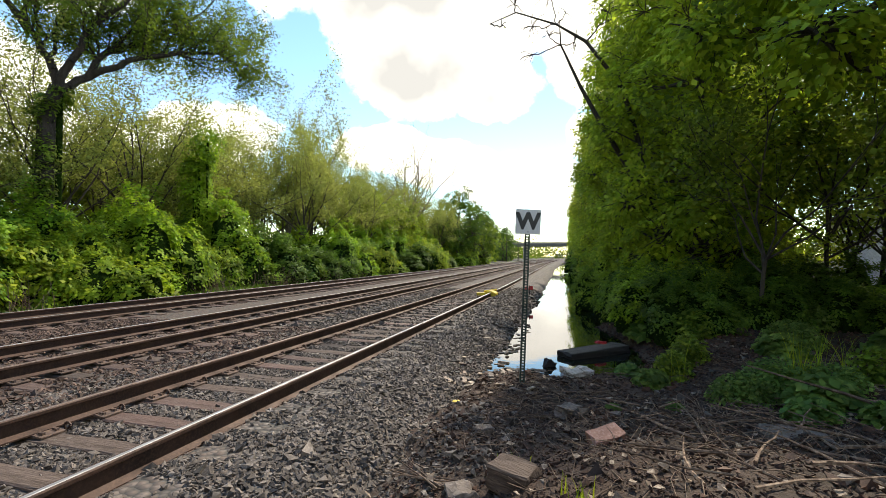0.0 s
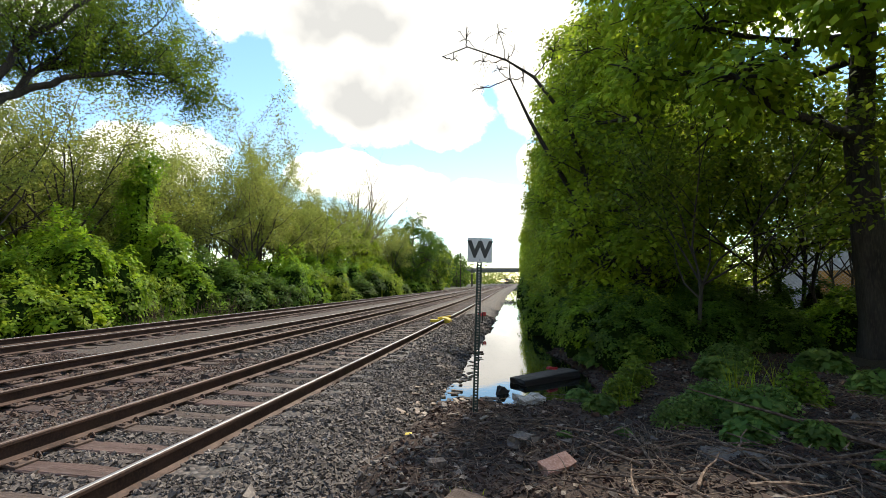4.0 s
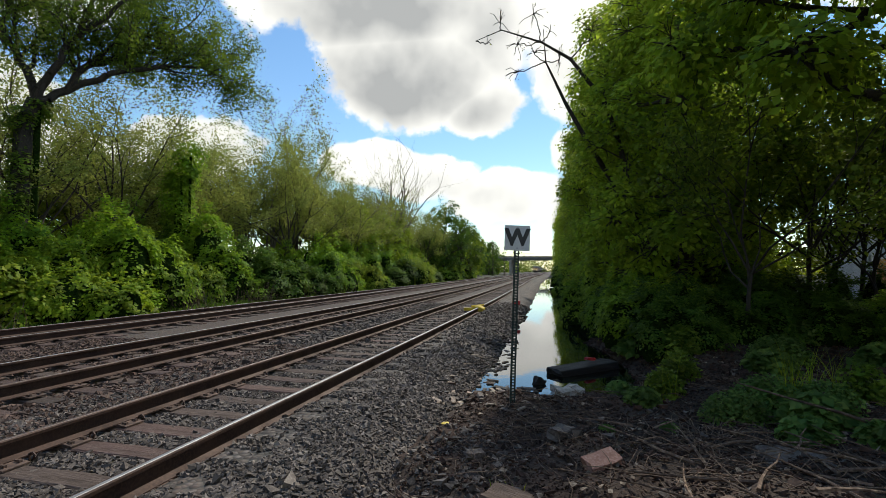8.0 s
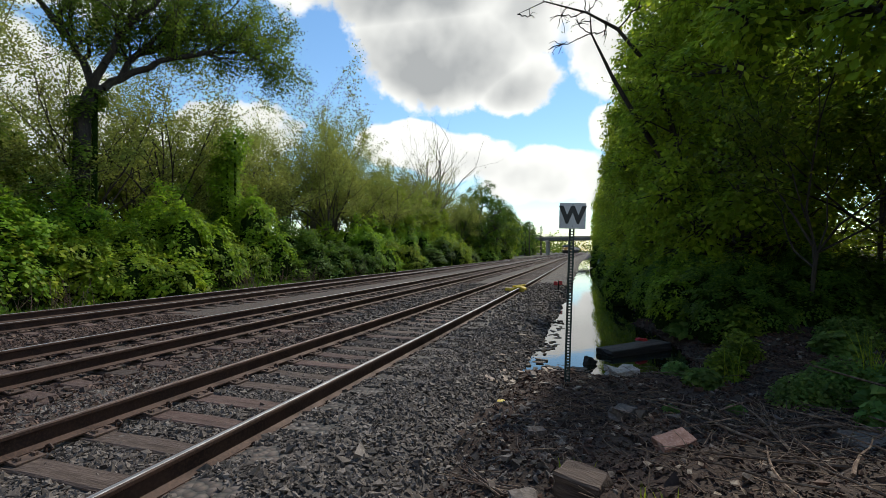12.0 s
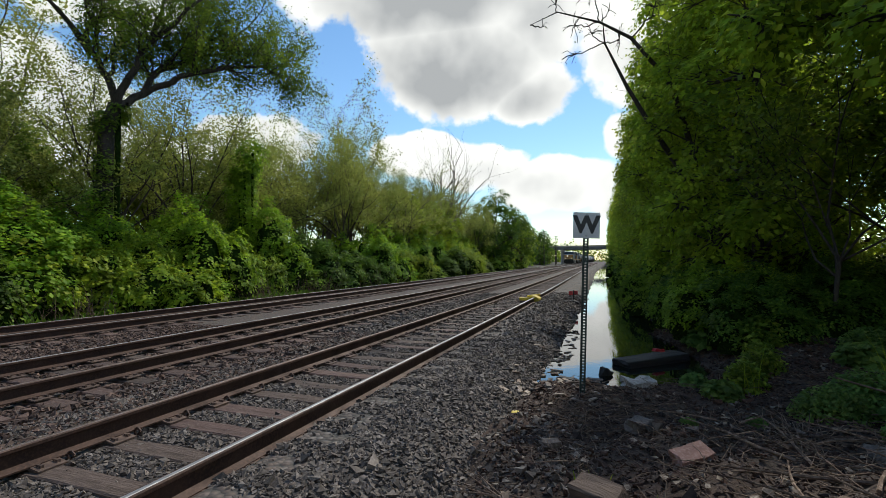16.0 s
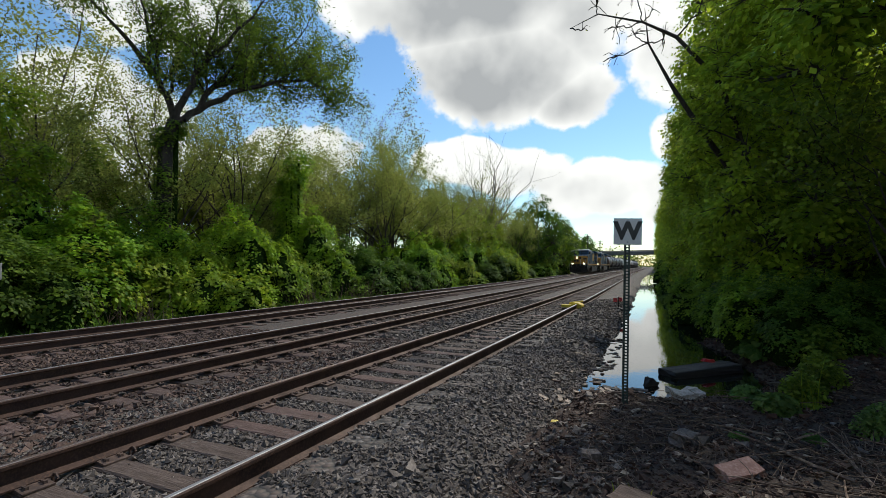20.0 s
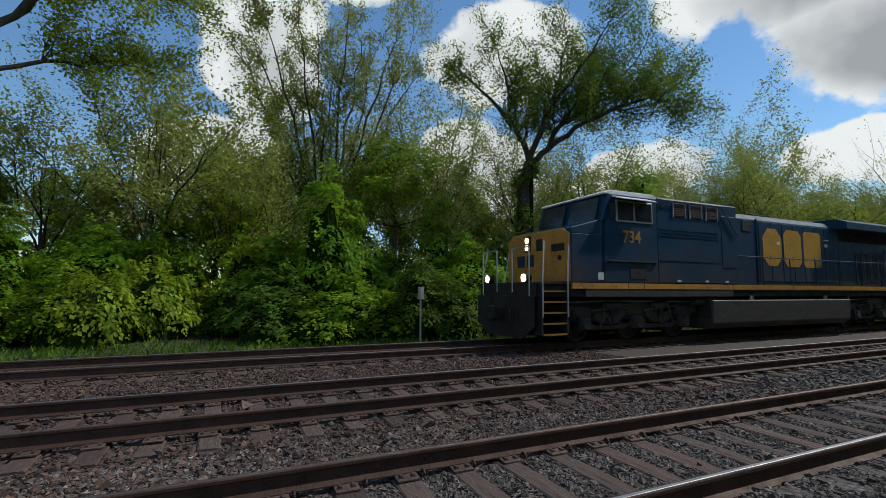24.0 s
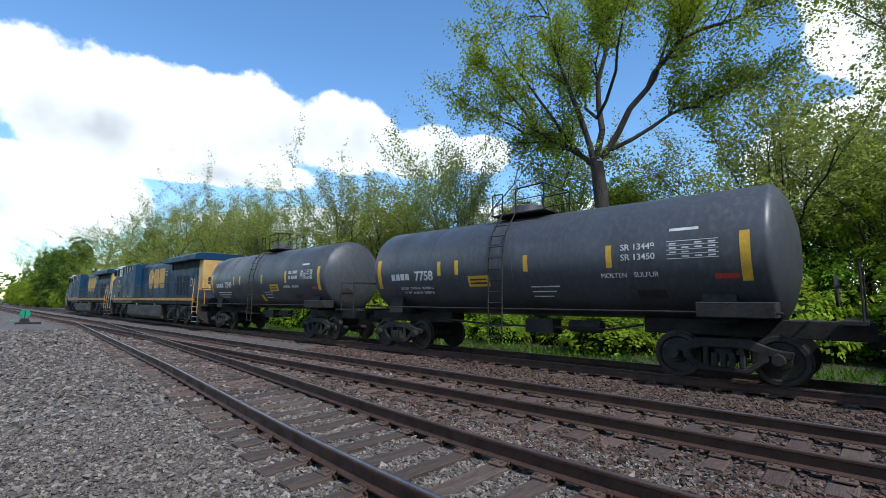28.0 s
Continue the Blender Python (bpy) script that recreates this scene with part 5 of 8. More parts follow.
# ---- trees, bushes and herbs ----
def leaf_cards(rng, centres, size, spread_up=0.35, out=None, shape="leaf"):
    """Folded leaf cards at the given places. Returns vertices and quads."""
    n = len(centres)
    nrm = rng.normal(size=(n, 3))
    nrm[:, 2] = np.abs(nrm[:, 2]) + spread_up
    if out is not None:
        nrm = 0.6 * nrm + 1.1 * out
    nrm /= np.linalg.norm(nrm, axis=1)[:, None]
    a = np.cross(nrm, rng.normal(size=(n, 3)))
    a /= np.linalg.norm(a, axis=1)[:, None] + 1e-9
    b = np.cross(nrm, a)
    s = size * rng.uniform(0.6, 1.35, n)[:, None]
    w = 0.36 if shape == "leaf" else 0.2
    tip, root = centres + a * s * 0.55, centres - a * s * 0.5
    l, r = centres + b * s * w + nrm * s * 0.08, centres - b * s * w + nrm * s * 0.08
    verts = np.stack([root, l, tip, r], 1).reshape(-1, 3)
    i = np.arange(n)[:, None] * 4
    return verts, i + np.array([[0, 1, 2, 3]])


def tube_arrays(segs, sides=5):
    """Tapered limbs from rows of (p0, p1, r0, r1)."""
    p0, p1 = np.array([s[0] for s in segs]), np.array([s[1] for s in segs])
    r0, r1 = np.array([s[2] for s in segs]), np.array([s[3] for s in segs])
    d = p1 - p0
    d /= np.linalg.norm(d, axis=1)[:, None] + 1e-9
    ref = np.where(np.abs(d[:, 2:3]) > 0.9, [[1.0, 0, 0]], [[0, 0, 1.0]])
    a = np.cross(d, ref)
    a /= np.linalg.norm(a, axis=1)[:, None]
    b = np.cross(d, a)
    ang = 2 * np.pi * np.arange(sides) / sides
    c, s = np.cos(ang)[None, :, None], np.sin(ang)[None, :, None]
    ring = a[:, None, :] * c + b[:, None, :] * s
    v = np.concatenate([p0[:, None] + ring * r0[:, None, None], p1[:, None] + ring * r1[:, None, None]], 1).reshape(-1, 3)
    k = np.arange(len(segs))[:, None, None] * (2 * sides)
    i = np.arange(sides)
    f = np.stack([i, (i + 1) % sides, sides + (i + 1) % sides, sides + i], 1)[None]
    return v, (k + f).reshape(-1, 4)


def grow(rng, height, radius, clear, limbs, tilt, levels=2, kids=6, up=0.1, lean=(0, 0), sweep=0.16, stems=1, reach=1.0):
    """Limbs of a tree, as tapered segments, and the places of its twigs. clear: share of the height below the fork; tilt: the limbs' angles from upright."""
    segs, twigs = [], []

    def unit(d):
        return d / np.linalg.norm(d)

    def branch(p, d, length, r, level):
        n = 5 if level == 1 else 4
        for i in range(n):
            d = unit(d + rng.normal(size=3) * sweep + np.array([0, 0, up * 0.35]))
            q = p + d * length / n
            r1, r2 = r * (1 - 0.75 * i / n), r * (1 - 0.75 * (i + 1) / n)
            segs.append((p, q, max(r1, 0.009), max(r2, 0.007)))
            if level >= levels:
                twigs.append((p, q))
            p = q
            if level < levels + 1 and i >= (1 if level == 1 else 0):
                for _ in range(max(1, round(kids / n + rng.uniform(-0.5, 0.5)))):
                    side = unit(np.cross(d, rng.normal(size=3)))
                    w = rng.uniform(0.45, 0.95)
                    if level == levels:
                        twigs.append((p, p + unit(d + side * w) * length * 0.3))
                        continue
                    branch(p, unit(d + side * w), length * rng.uniform(0.36, 0.6) * (1.1 - 0.4 * i / n), r2 * rng.uniform(0.45, 0.7) + 0.004, level + 1)

    for k in range(stems):
        az0 = 2 * np.pi * k / stems + rng.uniform(0, 1)
        off = 0.0 if stems == 1 else 0.16
        d = unit(np.array([lean[0] + off * np.cos(az0), lean[1] + off * np.sin(az0), 1.0]))
        p = np.array([0.25 * np.cos(az0), 0.25 * np.sin(az0), -0.4]) * (0 if stems == 1 else 1) + np.array([0, 0, -0.4 if stems == 1 else 0])
        r = radius * (1 if stems == 1 else 0.62)
        n = 6
        trunk = []
        for i in range(n):
            d = unit(d + rng.normal(size=3) * 0.05)
            q = p + d * (clear * height + 0.4) / n
            segs.append((p, q, r * ((1.35 if i == 0 else 1.0) - 0.25 * i / n), r * (1.0 - 0.25 * (i + 1) / n)))
            p = q
            trunk.append(p)
        for j in range(limbs):
            az = 2 * np.pi * (j + rng.uniform(-0.3, 0.3)) / limbs + az0
            a = radians(rng.uniform(*tilt)) if j else radians(tilt[0])
            start = trunk[-1] if rng.random() < 0.6 or j == 0 else trunk[-2]
            dd = np.array([math.sin(a) * np.cos(az), math.sin(a) * np.sin(az), math.cos(a)])
            ln = height * (1 - clear) * (1.0 if j == 0 else rng.uniform(0.65, 0.95)) * reach
            branch(start, dd, ln, r * rng.uniform(0.38, 0.6), 1)
    return segs, twigs


def tree_meshes(name, seed, height, radius, clear, limbs, tilt, leaves, size, leaf_mat, bark_mat, drop=1.0, **kw):
    """Two shared meshes: the limbs and the crown."""
    rng = np.random.default_rng(seed)
    segs, twigs = grow(rng, height, radius, clear, limbs, tilt, **kw)
    v, f = tube_arrays(segs)
    wood = array_mesh("trunk_and_limbs", v, f, M[bark_mat], True)
    t0, t1 = np.array([t[0] for t in twigs]), np.array([t[1] for t in twigs])
    pick = rng.integers(0, len(twigs), leaves)
    along = rng.random((leaves, 1))
    c = t0[pick] * (1 - along) + t1[pick] * along + rng.normal(size=(leaves, 3)) * size * 1.5 * np.array([1, 1, 0.8]) * drop
    v, f = leaf_cards(rng, c, size)
    crown = array_mesh("crown", v, f, M[leaf_mat])
    return wood, crown


def limb_tree(seed, trunk, limbs, side, leaves, size, leaf_mat, bark_mat, kids=2.2, hang=0.3, fuzz=0.14, long=0.42, shape="leaf", up=0.3):
    """A tree by its skeleton: trunk as rows of x, y, z, radius; limbs as (radius, rows of reach to the side, depth, z); branches and twigs grow on them."""
    rng = np.random.default_rng(seed)
    segs, twigs = [], []

    def unit(v):
        return v / (np.linalg.norm(v) + 1e-9)

    def branch(p, d, length, r, level):
        n = 5 if level == 2 else 3
        for i in range(n):
            d = unit(d + rng.normal(size=3) * 0.2 + np.array([0, 0, up * 0.25 - hang * 0.35 * i / n]))
            q = p + d * length / n
            segs.append((p, q, max(0.008, r * (1 - 0.8 * i / n)), max(0.006, r * (1 - 0.8 * (i + 1) / n))))
            if level == 3 or i > 1:
                twigs.append((p, q))
            p = q
            if level == 2:
                for _ in range(2):
                    branch(p, unit(d + unit(np.cross(d, rng.normal(size=3))) * rng.uniform(0.5, 1.1)), length * rng.uniform(0.28, 0.5), r * 0.4, 3)

    for p, q in zip(trunk, trunk[1:]):
        segs.append((np.array(p[:3]), np.array(q[:3]), p[3], q[3]))
    for r0, rows in limbs:
        pts = [np.array((a * side[0] - d * side[1], a * side[1] + d * side[0], z)) for a, d, z in rows]
        total = sum(np.linalg.norm(b - a) for a, b in zip(pts, pts[1:]))
        fine = [pts[0]]
        for a, b in zip(pts, pts[1:]):
            for k in (1, 2, 3):
                fine.append(a + (b - a) * k / 3 + (rng.normal(size=3) * np.linalg.norm(b - a) * 0.04 if k < 3 else 0))
        m = len(fine) - 1
        for i, (p, q) in enumerate(zip(fine, fine[1:])):
            t = i / m
            segs.append((p, q, r0 * (1 - 0.86 * t), r0 * (1 - 0.86 * (i + 1) / m)))
            if t > 0.22:
                d = unit(q - p)
                for _ in range(rng.poisson(kids)):
                    out = unit(np.cross(d, rng.normal(size=3)))
                    branch(q, unit(d * 0.6 + out * rng.uniform(0.5, 1.0) + np.array([0, 0, up])), total * long * (1 - 0.5 * t) * rng.uniform(0.5, 1.15), r0 * 0.34 * (1 - 0.7 * t), 2)
        branch(fine[-1], unit(fine[-1] - fine[-2]), total * 0.3, r0 * 0.14, 2)
    v, f = tube_arrays(segs)
    wood = array_mesh("trunk_and_limbs", v, f, M[bark_mat], True)
    t0, t1 = np.array([t[0] for t in twigs]), np.array([t[1] for t in twigs])
    w = np.linalg.norm(t1 - t0, axis=1)
    pick = rng.choice(len(twigs), leaves, p=w / w.sum())
    along = rng.random((leaves, 1)) * 1.1
    c = t0[pick] + (t1[pick] - t0[pick]) * along + rng.normal(size=(leaves, 3)) * fuzz
    c[:, 2] -= rng.exponential(hang * 0.5, leaves)
    v, f = leaf_cards(rng, c, size, shape=shape)
    return wood, array_mesh("crown", v, f, M[leaf_mat])


def plant_tree(meshes, x, y, turn, scale, label, category="tree", group="", name="tree", z=None):
    t = thing(name, label, category, pose(x, y, float(ground_height(x, y)) if z is None else z, 0, 0, turn), group)
    t.scale = (scale,) * 3
    part("trunk", meshes[0], None, t, "bare trunk and limbs")
    part("crown", meshes[1], None, t, "loose crown of small leaves")
    return t


def spray_cards(rng, centres, outs, per, rad, size, droop=0.5, spread=0.34, shape="leaf"):
    """Sprays of leaves: flat, drooping fans of leaf cards round each centre, facing outwards and up."""
    n = len(centres)
    r = rad * rng.uniform(0.7, 1.3, (n, 1, 1)) * np.sqrt(rng.random((n, per, 1)))
    ref = rng.normal(size=(n, 3))
    up = 0.75 * outs + np.array([0, 0, 0.75])
    up /= np.linalg.norm(up, axis=1)[:, None] + 1e-9
    a = np.cross(up, ref)
    a /= np.linalg.norm(a, axis=1)[:, None] + 1e-9
    b = np.cross(up, a)
    ang = rng.uniform(0, 2 * np.pi, (n, per, 1))
    off = a[:, None] * np.cos(ang) * r + b[:, None] * np.sin(ang) * r * 0.75
    c = centres[:, None] + off - up[:, None] * droop * r * r / rad + rng.normal(size=(n, per, 3)) * rad * 0.14
    c[:, :, 2] -= droop * 0.5 * r[:, :, 0] * np.clip(off[:, :, 2] / rad, -1, 1) ** 2
    lean = np.repeat(up, per, 0) * 1.1 + off.reshape(-1, 3) / rad * 0.35 + rng.normal(size=(n * per, 3)) * spread
    c = c.reshape(-1, 3)
    lean /= np.linalg.norm(lean, axis=1)[:, None]
    aa = off.reshape(-1, 3) + np.array([0, 0, -0.3 * rad]) + rng.normal(size=(n * per, 3)) * rad * 0.5
    bb = np.cross(lean, aa)
    bb /= np.linalg.norm(bb, axis=1)[:, None] + 1e-9
    aa = np.cross(bb, lean)
    s = size * rng.uniform(0.6, 1.35, n * per)[:, None]
    w = 0.34 if shape == "leaf" else 0.2
    v = np.stack([c - aa * s * 0.5, c + bb * s * w - lean * s * 0.07, c + aa * s * 0.55, c - bb * s * w - lean * s * 0.07], 1).reshape(-1, 3)
    i = np.arange(n * per)[:, None] * 4
    return v, i + np.array([[0, 1, 2, 3]])


def lobed_tree(seed, trunk, lobes, sprays, per, size, leaf_mat, bark_mat, rad=0.4, droop=0.5, hollow=0.45, bough=0.4, shape="leaf"):
    """A tree by its form: trunk as rows of x, y, z, radius; crown lobes as rows of x, y, z, half width, half height, each borne on a bough."""
    rng = np.random.default_rng(seed)
    segs = []
    for p, q in zip(trunk, trunk[1:]):
        segs.append((np.array(p[:3]), np.array(q[:3]), p[3], q[3]))
    tops = np.array([p[:3] for p in trunk])
    vol = np.array([l[3] ** 2 * l[4] for l in lobes]) ** 0.75
    cs, os_ = [], []

    def limb(p, q, r0, r1, n, sag):
        last = p
        for i in range(1, n + 1):
            t = i / n
            m = p + (q - p) * t + np.array([0, 0, sag * math.sin(math.pi * t)]) + (rng.normal(size=3) * np.linalg.norm(q - p) * 0.045 if i < n else 0)
            segs.append((last, m, r0 + (r1 - r0) * (i - 1) / n, r0 + (r1 - r0) * t))
            last = m

    for l, k in zip(lobes, (sprays * vol / vol.sum()).astype(int)):
        c = np.array(l[:3])
        low = [j for j in range(len(tops)) if tops[j][2] < c[2] + 0.5] or [0]
        j = min(low, key=lambda j: np.linalg.norm(tops[j] - c) + (0 if j >= len(tops) // 3 else 3))
        r0 = max(0.02, trunk[j][3] * bough)
        limb(tops[j], c, r0, max(0.015, r0 * 0.4), 5, -0.06 * np.linalg.norm(c - tops[j]))
        u = rng.normal(size=(k, 3))
        u /= np.linalg.norm(u, axis=1)[:, None]
        rr = hollow + (1 - hollow) * rng.random((k, 1)) ** 0.6
        p = c + u * rr * np.array([l[3], l[3], l[4]])
        for q in p[:: max(1, k // 9)]:
            limb(c, q, max(0.012, r0 * 0.35), 0.008, 3, 0.05)
        cs.append(p)
        os_.append(u)
    v, f = tube_arrays(segs, 6)
    wood = array_mesh("trunk_and_limbs", v, f, M[bark_mat], True)
    v, f = spray_cards(rng, np.concatenate(cs), np.concatenate(os_), per, rad, size, droop, shape=shape)
    return wood, array_mesh("crown", v, f, M[leaf_mat])


def round_tree(seed, height, spread, base, count, lobe, trunk_r, sprays, per, size, leaf_mat, bark_mat="bark", peak=0.5, blunt=1.0, **kw):
    """A woodland tree: lobes scattered through a rounded crown from base to height."""
    rng = np.random.default_rng(seed)
    lobes = []
    for i in range(count):
        u = (i + 0.5) / count
        a = i * 2.4 + rng.uniform(-0.4, 0.4)
        w = spread * max(0.15, math.sin(math.pi * min(1, 0.14 + 0.8 * u ** (0.5 / peak)))) ** blunt * rng.uniform(0.45, 0.9)
        r = lobe * rng.uniform(0.75, 1.25)
        lobes.append((math.cos(a) * w, math.sin(a) * w, base + (height - base - lobe * 0.7) * u, r, r * rng.uniform(0.6, 0.9)))
    trunk = [(0, 0, -0.4, trunk_r * 1.35), (0.05, 0, height * 0.12, trunk_r)]
    for k in (0.3, 0.5, 0.7, 0.86):
        trunk.append((rng.normal() * 0.25, rng.normal() * 0.25, height * k, trunk_r * (1.0 - 0.95 * k)))
    return lobed_tree(seed + 500, trunk, lobes, sprays, per, size, leaf_mat, bark_mat, **kw)


def mound_meshes(seed, lumps, leaves, size, leaf_mat, rad=0.3, core=0.72):
    """A bush smothered in vines: uneven lumps hung with sprays of leaves round a dark shell that stands in for inner
    shade.
    """
    rng = np.random.default_rng(seed)
    centres, outs = [], []
    weights = np.array([l[3] * l[4] for l in lumps])
    per = 26
    for (x, y, z, rx, rz), n in zip(lumps, (leaves / per * weights / weights.sum()).astype(int)):
        u = rng.normal(size=(n, 3))
        u[:, 2] = np.where(rng.random(n) < (0.85 if core > 0.4 else 0.5), np.abs(u[:, 2]), u[:, 2])
        u /= np.linalg.norm(u, axis=1)[:, None]
        bump = 1 + 0.16 * np.sin(u[:, 0] * 7 + x) * np.cos(u[:, 1] * 6 + y) + 0.13 * np.sin(u[:, 2] * 9 + x * 2 + u[:, 0] * 5) + rng.normal(size=n) * 0.08
        p = np.stack([x + u[:, 0] * rx * bump, y + u[:, 1] * rx * bump, z + u[:, 2] * rz * bump], 1)
        keep = p[:, 2] > 0.0
        centres.append(p[keep])
        outs.append(u[keep])
    v, f = spray_cards(rng, np.concatenate(centres), np.concatenate(outs), per, rad, size, 0.7, 0.24)
    coat = array_mesh("leaf_coat", v, f, M[leaf_mat])
    # closed dark shells block the view through and stand in for inner shade
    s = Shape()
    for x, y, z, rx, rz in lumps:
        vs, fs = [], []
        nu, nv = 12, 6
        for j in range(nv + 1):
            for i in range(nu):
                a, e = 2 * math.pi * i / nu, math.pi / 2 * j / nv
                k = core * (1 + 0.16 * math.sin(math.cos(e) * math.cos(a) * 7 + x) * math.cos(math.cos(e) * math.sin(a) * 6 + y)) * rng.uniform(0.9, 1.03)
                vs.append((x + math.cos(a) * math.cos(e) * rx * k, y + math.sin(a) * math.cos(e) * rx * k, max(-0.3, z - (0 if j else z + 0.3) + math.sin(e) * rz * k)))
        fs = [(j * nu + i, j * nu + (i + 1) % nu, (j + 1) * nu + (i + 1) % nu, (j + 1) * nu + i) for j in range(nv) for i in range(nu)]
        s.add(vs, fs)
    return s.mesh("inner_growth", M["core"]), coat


def plant_bush(meshes, x, y, turn, scale, label, group="", name="bush", z=None):
    t = thing(name, label, "bush", pose(x, y, (float(ground_height(x, y)) if z is None else z) - 0.05, 0, 0, turn), group)
    t.scale = scale if isinstance(scale, tuple) else (scale,) * 3
    part("inner_growth", meshes[0], None, t, "dark shell standing in for the shade inside")
    part("leaf_coat", meshes[1], None, t, "thick coat of green leaves")
    return t


rnd = random.Random(7)
# -- bushes and vine heaps along the far side
mound_kinds = [
    mound_meshes(11, [(0, 0, 0.6, 1.6, 2.3), (1.5, 0.7, 0.4, 1.1, 1.6), (-1.6, 0.4, 0.5, 1.2, 1.8), (0.3, -1.5, 0.3, 1.2, 1.3), (-0.5, 1.3, 1.0, 1.0, 1.6)], 13500, 0.14, "leaf_vine"),
    mound_meshes(12, [(0, 0, 1.2, 1.2, 2.7), (1.3, -0.5, 0.5, 1.1, 1.7), (-1.1, 1.0, 0.4, 1.2, 2.0), (0.0, 1.7, 0.2, 1.0, 1.2), (0.4, -1.3, 0.3, 0.9, 1.0)], 13500, 0.14, "leaf_vine"),
    mound_meshes(13, [(0, 0, 0.4, 1.7, 1.4), (1.7, 0.5, 0.3, 1.3, 1.1), (-1.8, -0.3, 0.3, 1.4, 1.3), (0.2, 1.5, 0.3, 1.2, 1.0)], 11500, 0.14, "leaf_bright"),
    mound_meshes(14, [(0, 0, 0.5, 1.3, 1.9), (0.9, 0.9, 0.6, 0.9, 2.4), (-1.0, -0.6, 0.4, 1.0, 1.3), (-0.6, 1.0, 0.4, 0.9, 1.6)], 11500, 0.13, "leaf_dark"),
]
GREEN = ["heaped bush smothered in bright green vines", "tall bush overgrown with hanging vines", "low spreading fresh green bush", "dense darker green bush"]
MOUND_TOP = [2.9, 3.9, 1.8, 3.0]


def mound(k, x, y, top, wide):
    """A heap of the given height and girth, its foot on the ground."""
    plant_bush(mound_kinds[k], x, y, rnd.uniform(0, 360), (wide, wide, top / MOUND_TOP[k]), GREEN[k], "bushes beside the far track")


for k, x, y, top, wide in ((1, -21.0, 3.4, 6.4, 1.15), (0, -19.2, 9.3, 3.7, 1.1), (0, -19.4, 15.9, 4.1, 1.1), (1, -19.6, 21.8, 4.9, 1.0), (3, -18.4, 25.4, 3.7, 1.2), (0, -18.4, 33.1, 4.1, 1.1), (1, -22.2, 9.0, 5.0, 0.9),
                           (3, -17.4, 29.5, 2.4, 0.8), (2, -17.2, 12.4, 2.0, 0.9), (0, -21.8, 18.5, 4.6, 1.0)):
    mound(k, x, y, top, wide)
y = -46.0
while y < 100:
    for row in range(2):
        k = rnd.choice([0, 1, 0, 3] if row else [0, 2, 3, 2, 0])
        x = -17.7 - row * 3.0 - rnd.uniform(0, 1.5) + bend(y) - (1.6 if y < 2 else 0)
        top = rnd.uniform(2.8, 4.4) if row else rnd.uniform(1.5, 3.1)
        mound(k, x, y + rnd.uniform(-0.8, 0.8), top * (1.0 if y < 45 else 1.3), rnd.uniform(0.75, 1.2) * (1.0 if y < 45 else 1.3))
    y += 3.0 if abs(y) < 45 else 4.6
# -- the trees that stand out
big = limb_tree(21, [(0, 0, -0.4, 0.55), (0.03, 0.05, 1.2, 0.42), (0.06, 0.1, 3.5, 0.36), (0.1, 0.16, 7.3, 0.33), (0.28, 0.42, 8.5, 0.3)],
                [(0.2, [(0.5, 0, 8.4), (0.2, 0.3, 9.7), (-0.4, 0.4, 10.8), (-0.6, 0.2, 12.6), (-1.2, 0.0, 15.2)]), (0.15, [(-0.4, 0.3, 10.6), (-1.6, -0.5, 12.0), (-3.2, -0.8, 13.6)]),
                 (0.2, [(0.5, 0, 8.5), (0.9, -0.3, 9.6), (1.7, -0.4, 11.4), (2.2, -0.2, 13.2), (2.6, 0.4, 16.0)]), (0.2, [(0.5, 0, 8.4), (1.5, 0.2, 9.2), (2.1, 0.4, 10.5), (3.6, 0.8, 11.7), (5.4, 1.0, 13.2), (6.6, 0.8, 14.6)]),
                 (0.17, [(1.5, 0.2, 9.2), (2.8, -0.4, 10.1), (4.8, -0.8, 10.9), (6.4, -1.0, 11.3), (7.6, -1.2, 11.0)]), (0.13, [(2.1, 0.4, 10.5), (3.4, 1.6, 12.4), (4.4, 2.2, 14.8)]),
                 (0.14, [(0.2, 0.3, 9.6), (0.4, 1.8, 11.0), (0.6, 2.6, 13.4)]), (0.13, [(1.7, -0.4, 11.4), (3.0, -1.4, 12.9), (4.6, -1.8, 15.2)]), (0.1, [(3.6, 0.8, 11.7), (5.8, 0.2, 12.2), (8.0, 0.0, 12.8)])],
                (0.552, 0.834), 56000, 0.15, "leaf_tree", "bark_dark", kids=2.3, hang=0.5, fuzz=0.2, long=0.46, shape="narrow")
plant_tree(big, -21.8, 13.8, 0, 1.0, "large dark-trunked tree with forked limbs and a loose green crown")
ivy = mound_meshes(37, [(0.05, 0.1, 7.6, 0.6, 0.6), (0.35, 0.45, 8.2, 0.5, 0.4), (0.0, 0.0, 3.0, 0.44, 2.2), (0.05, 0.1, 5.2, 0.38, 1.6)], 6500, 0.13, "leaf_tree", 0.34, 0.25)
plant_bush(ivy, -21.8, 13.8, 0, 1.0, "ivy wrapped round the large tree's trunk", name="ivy")
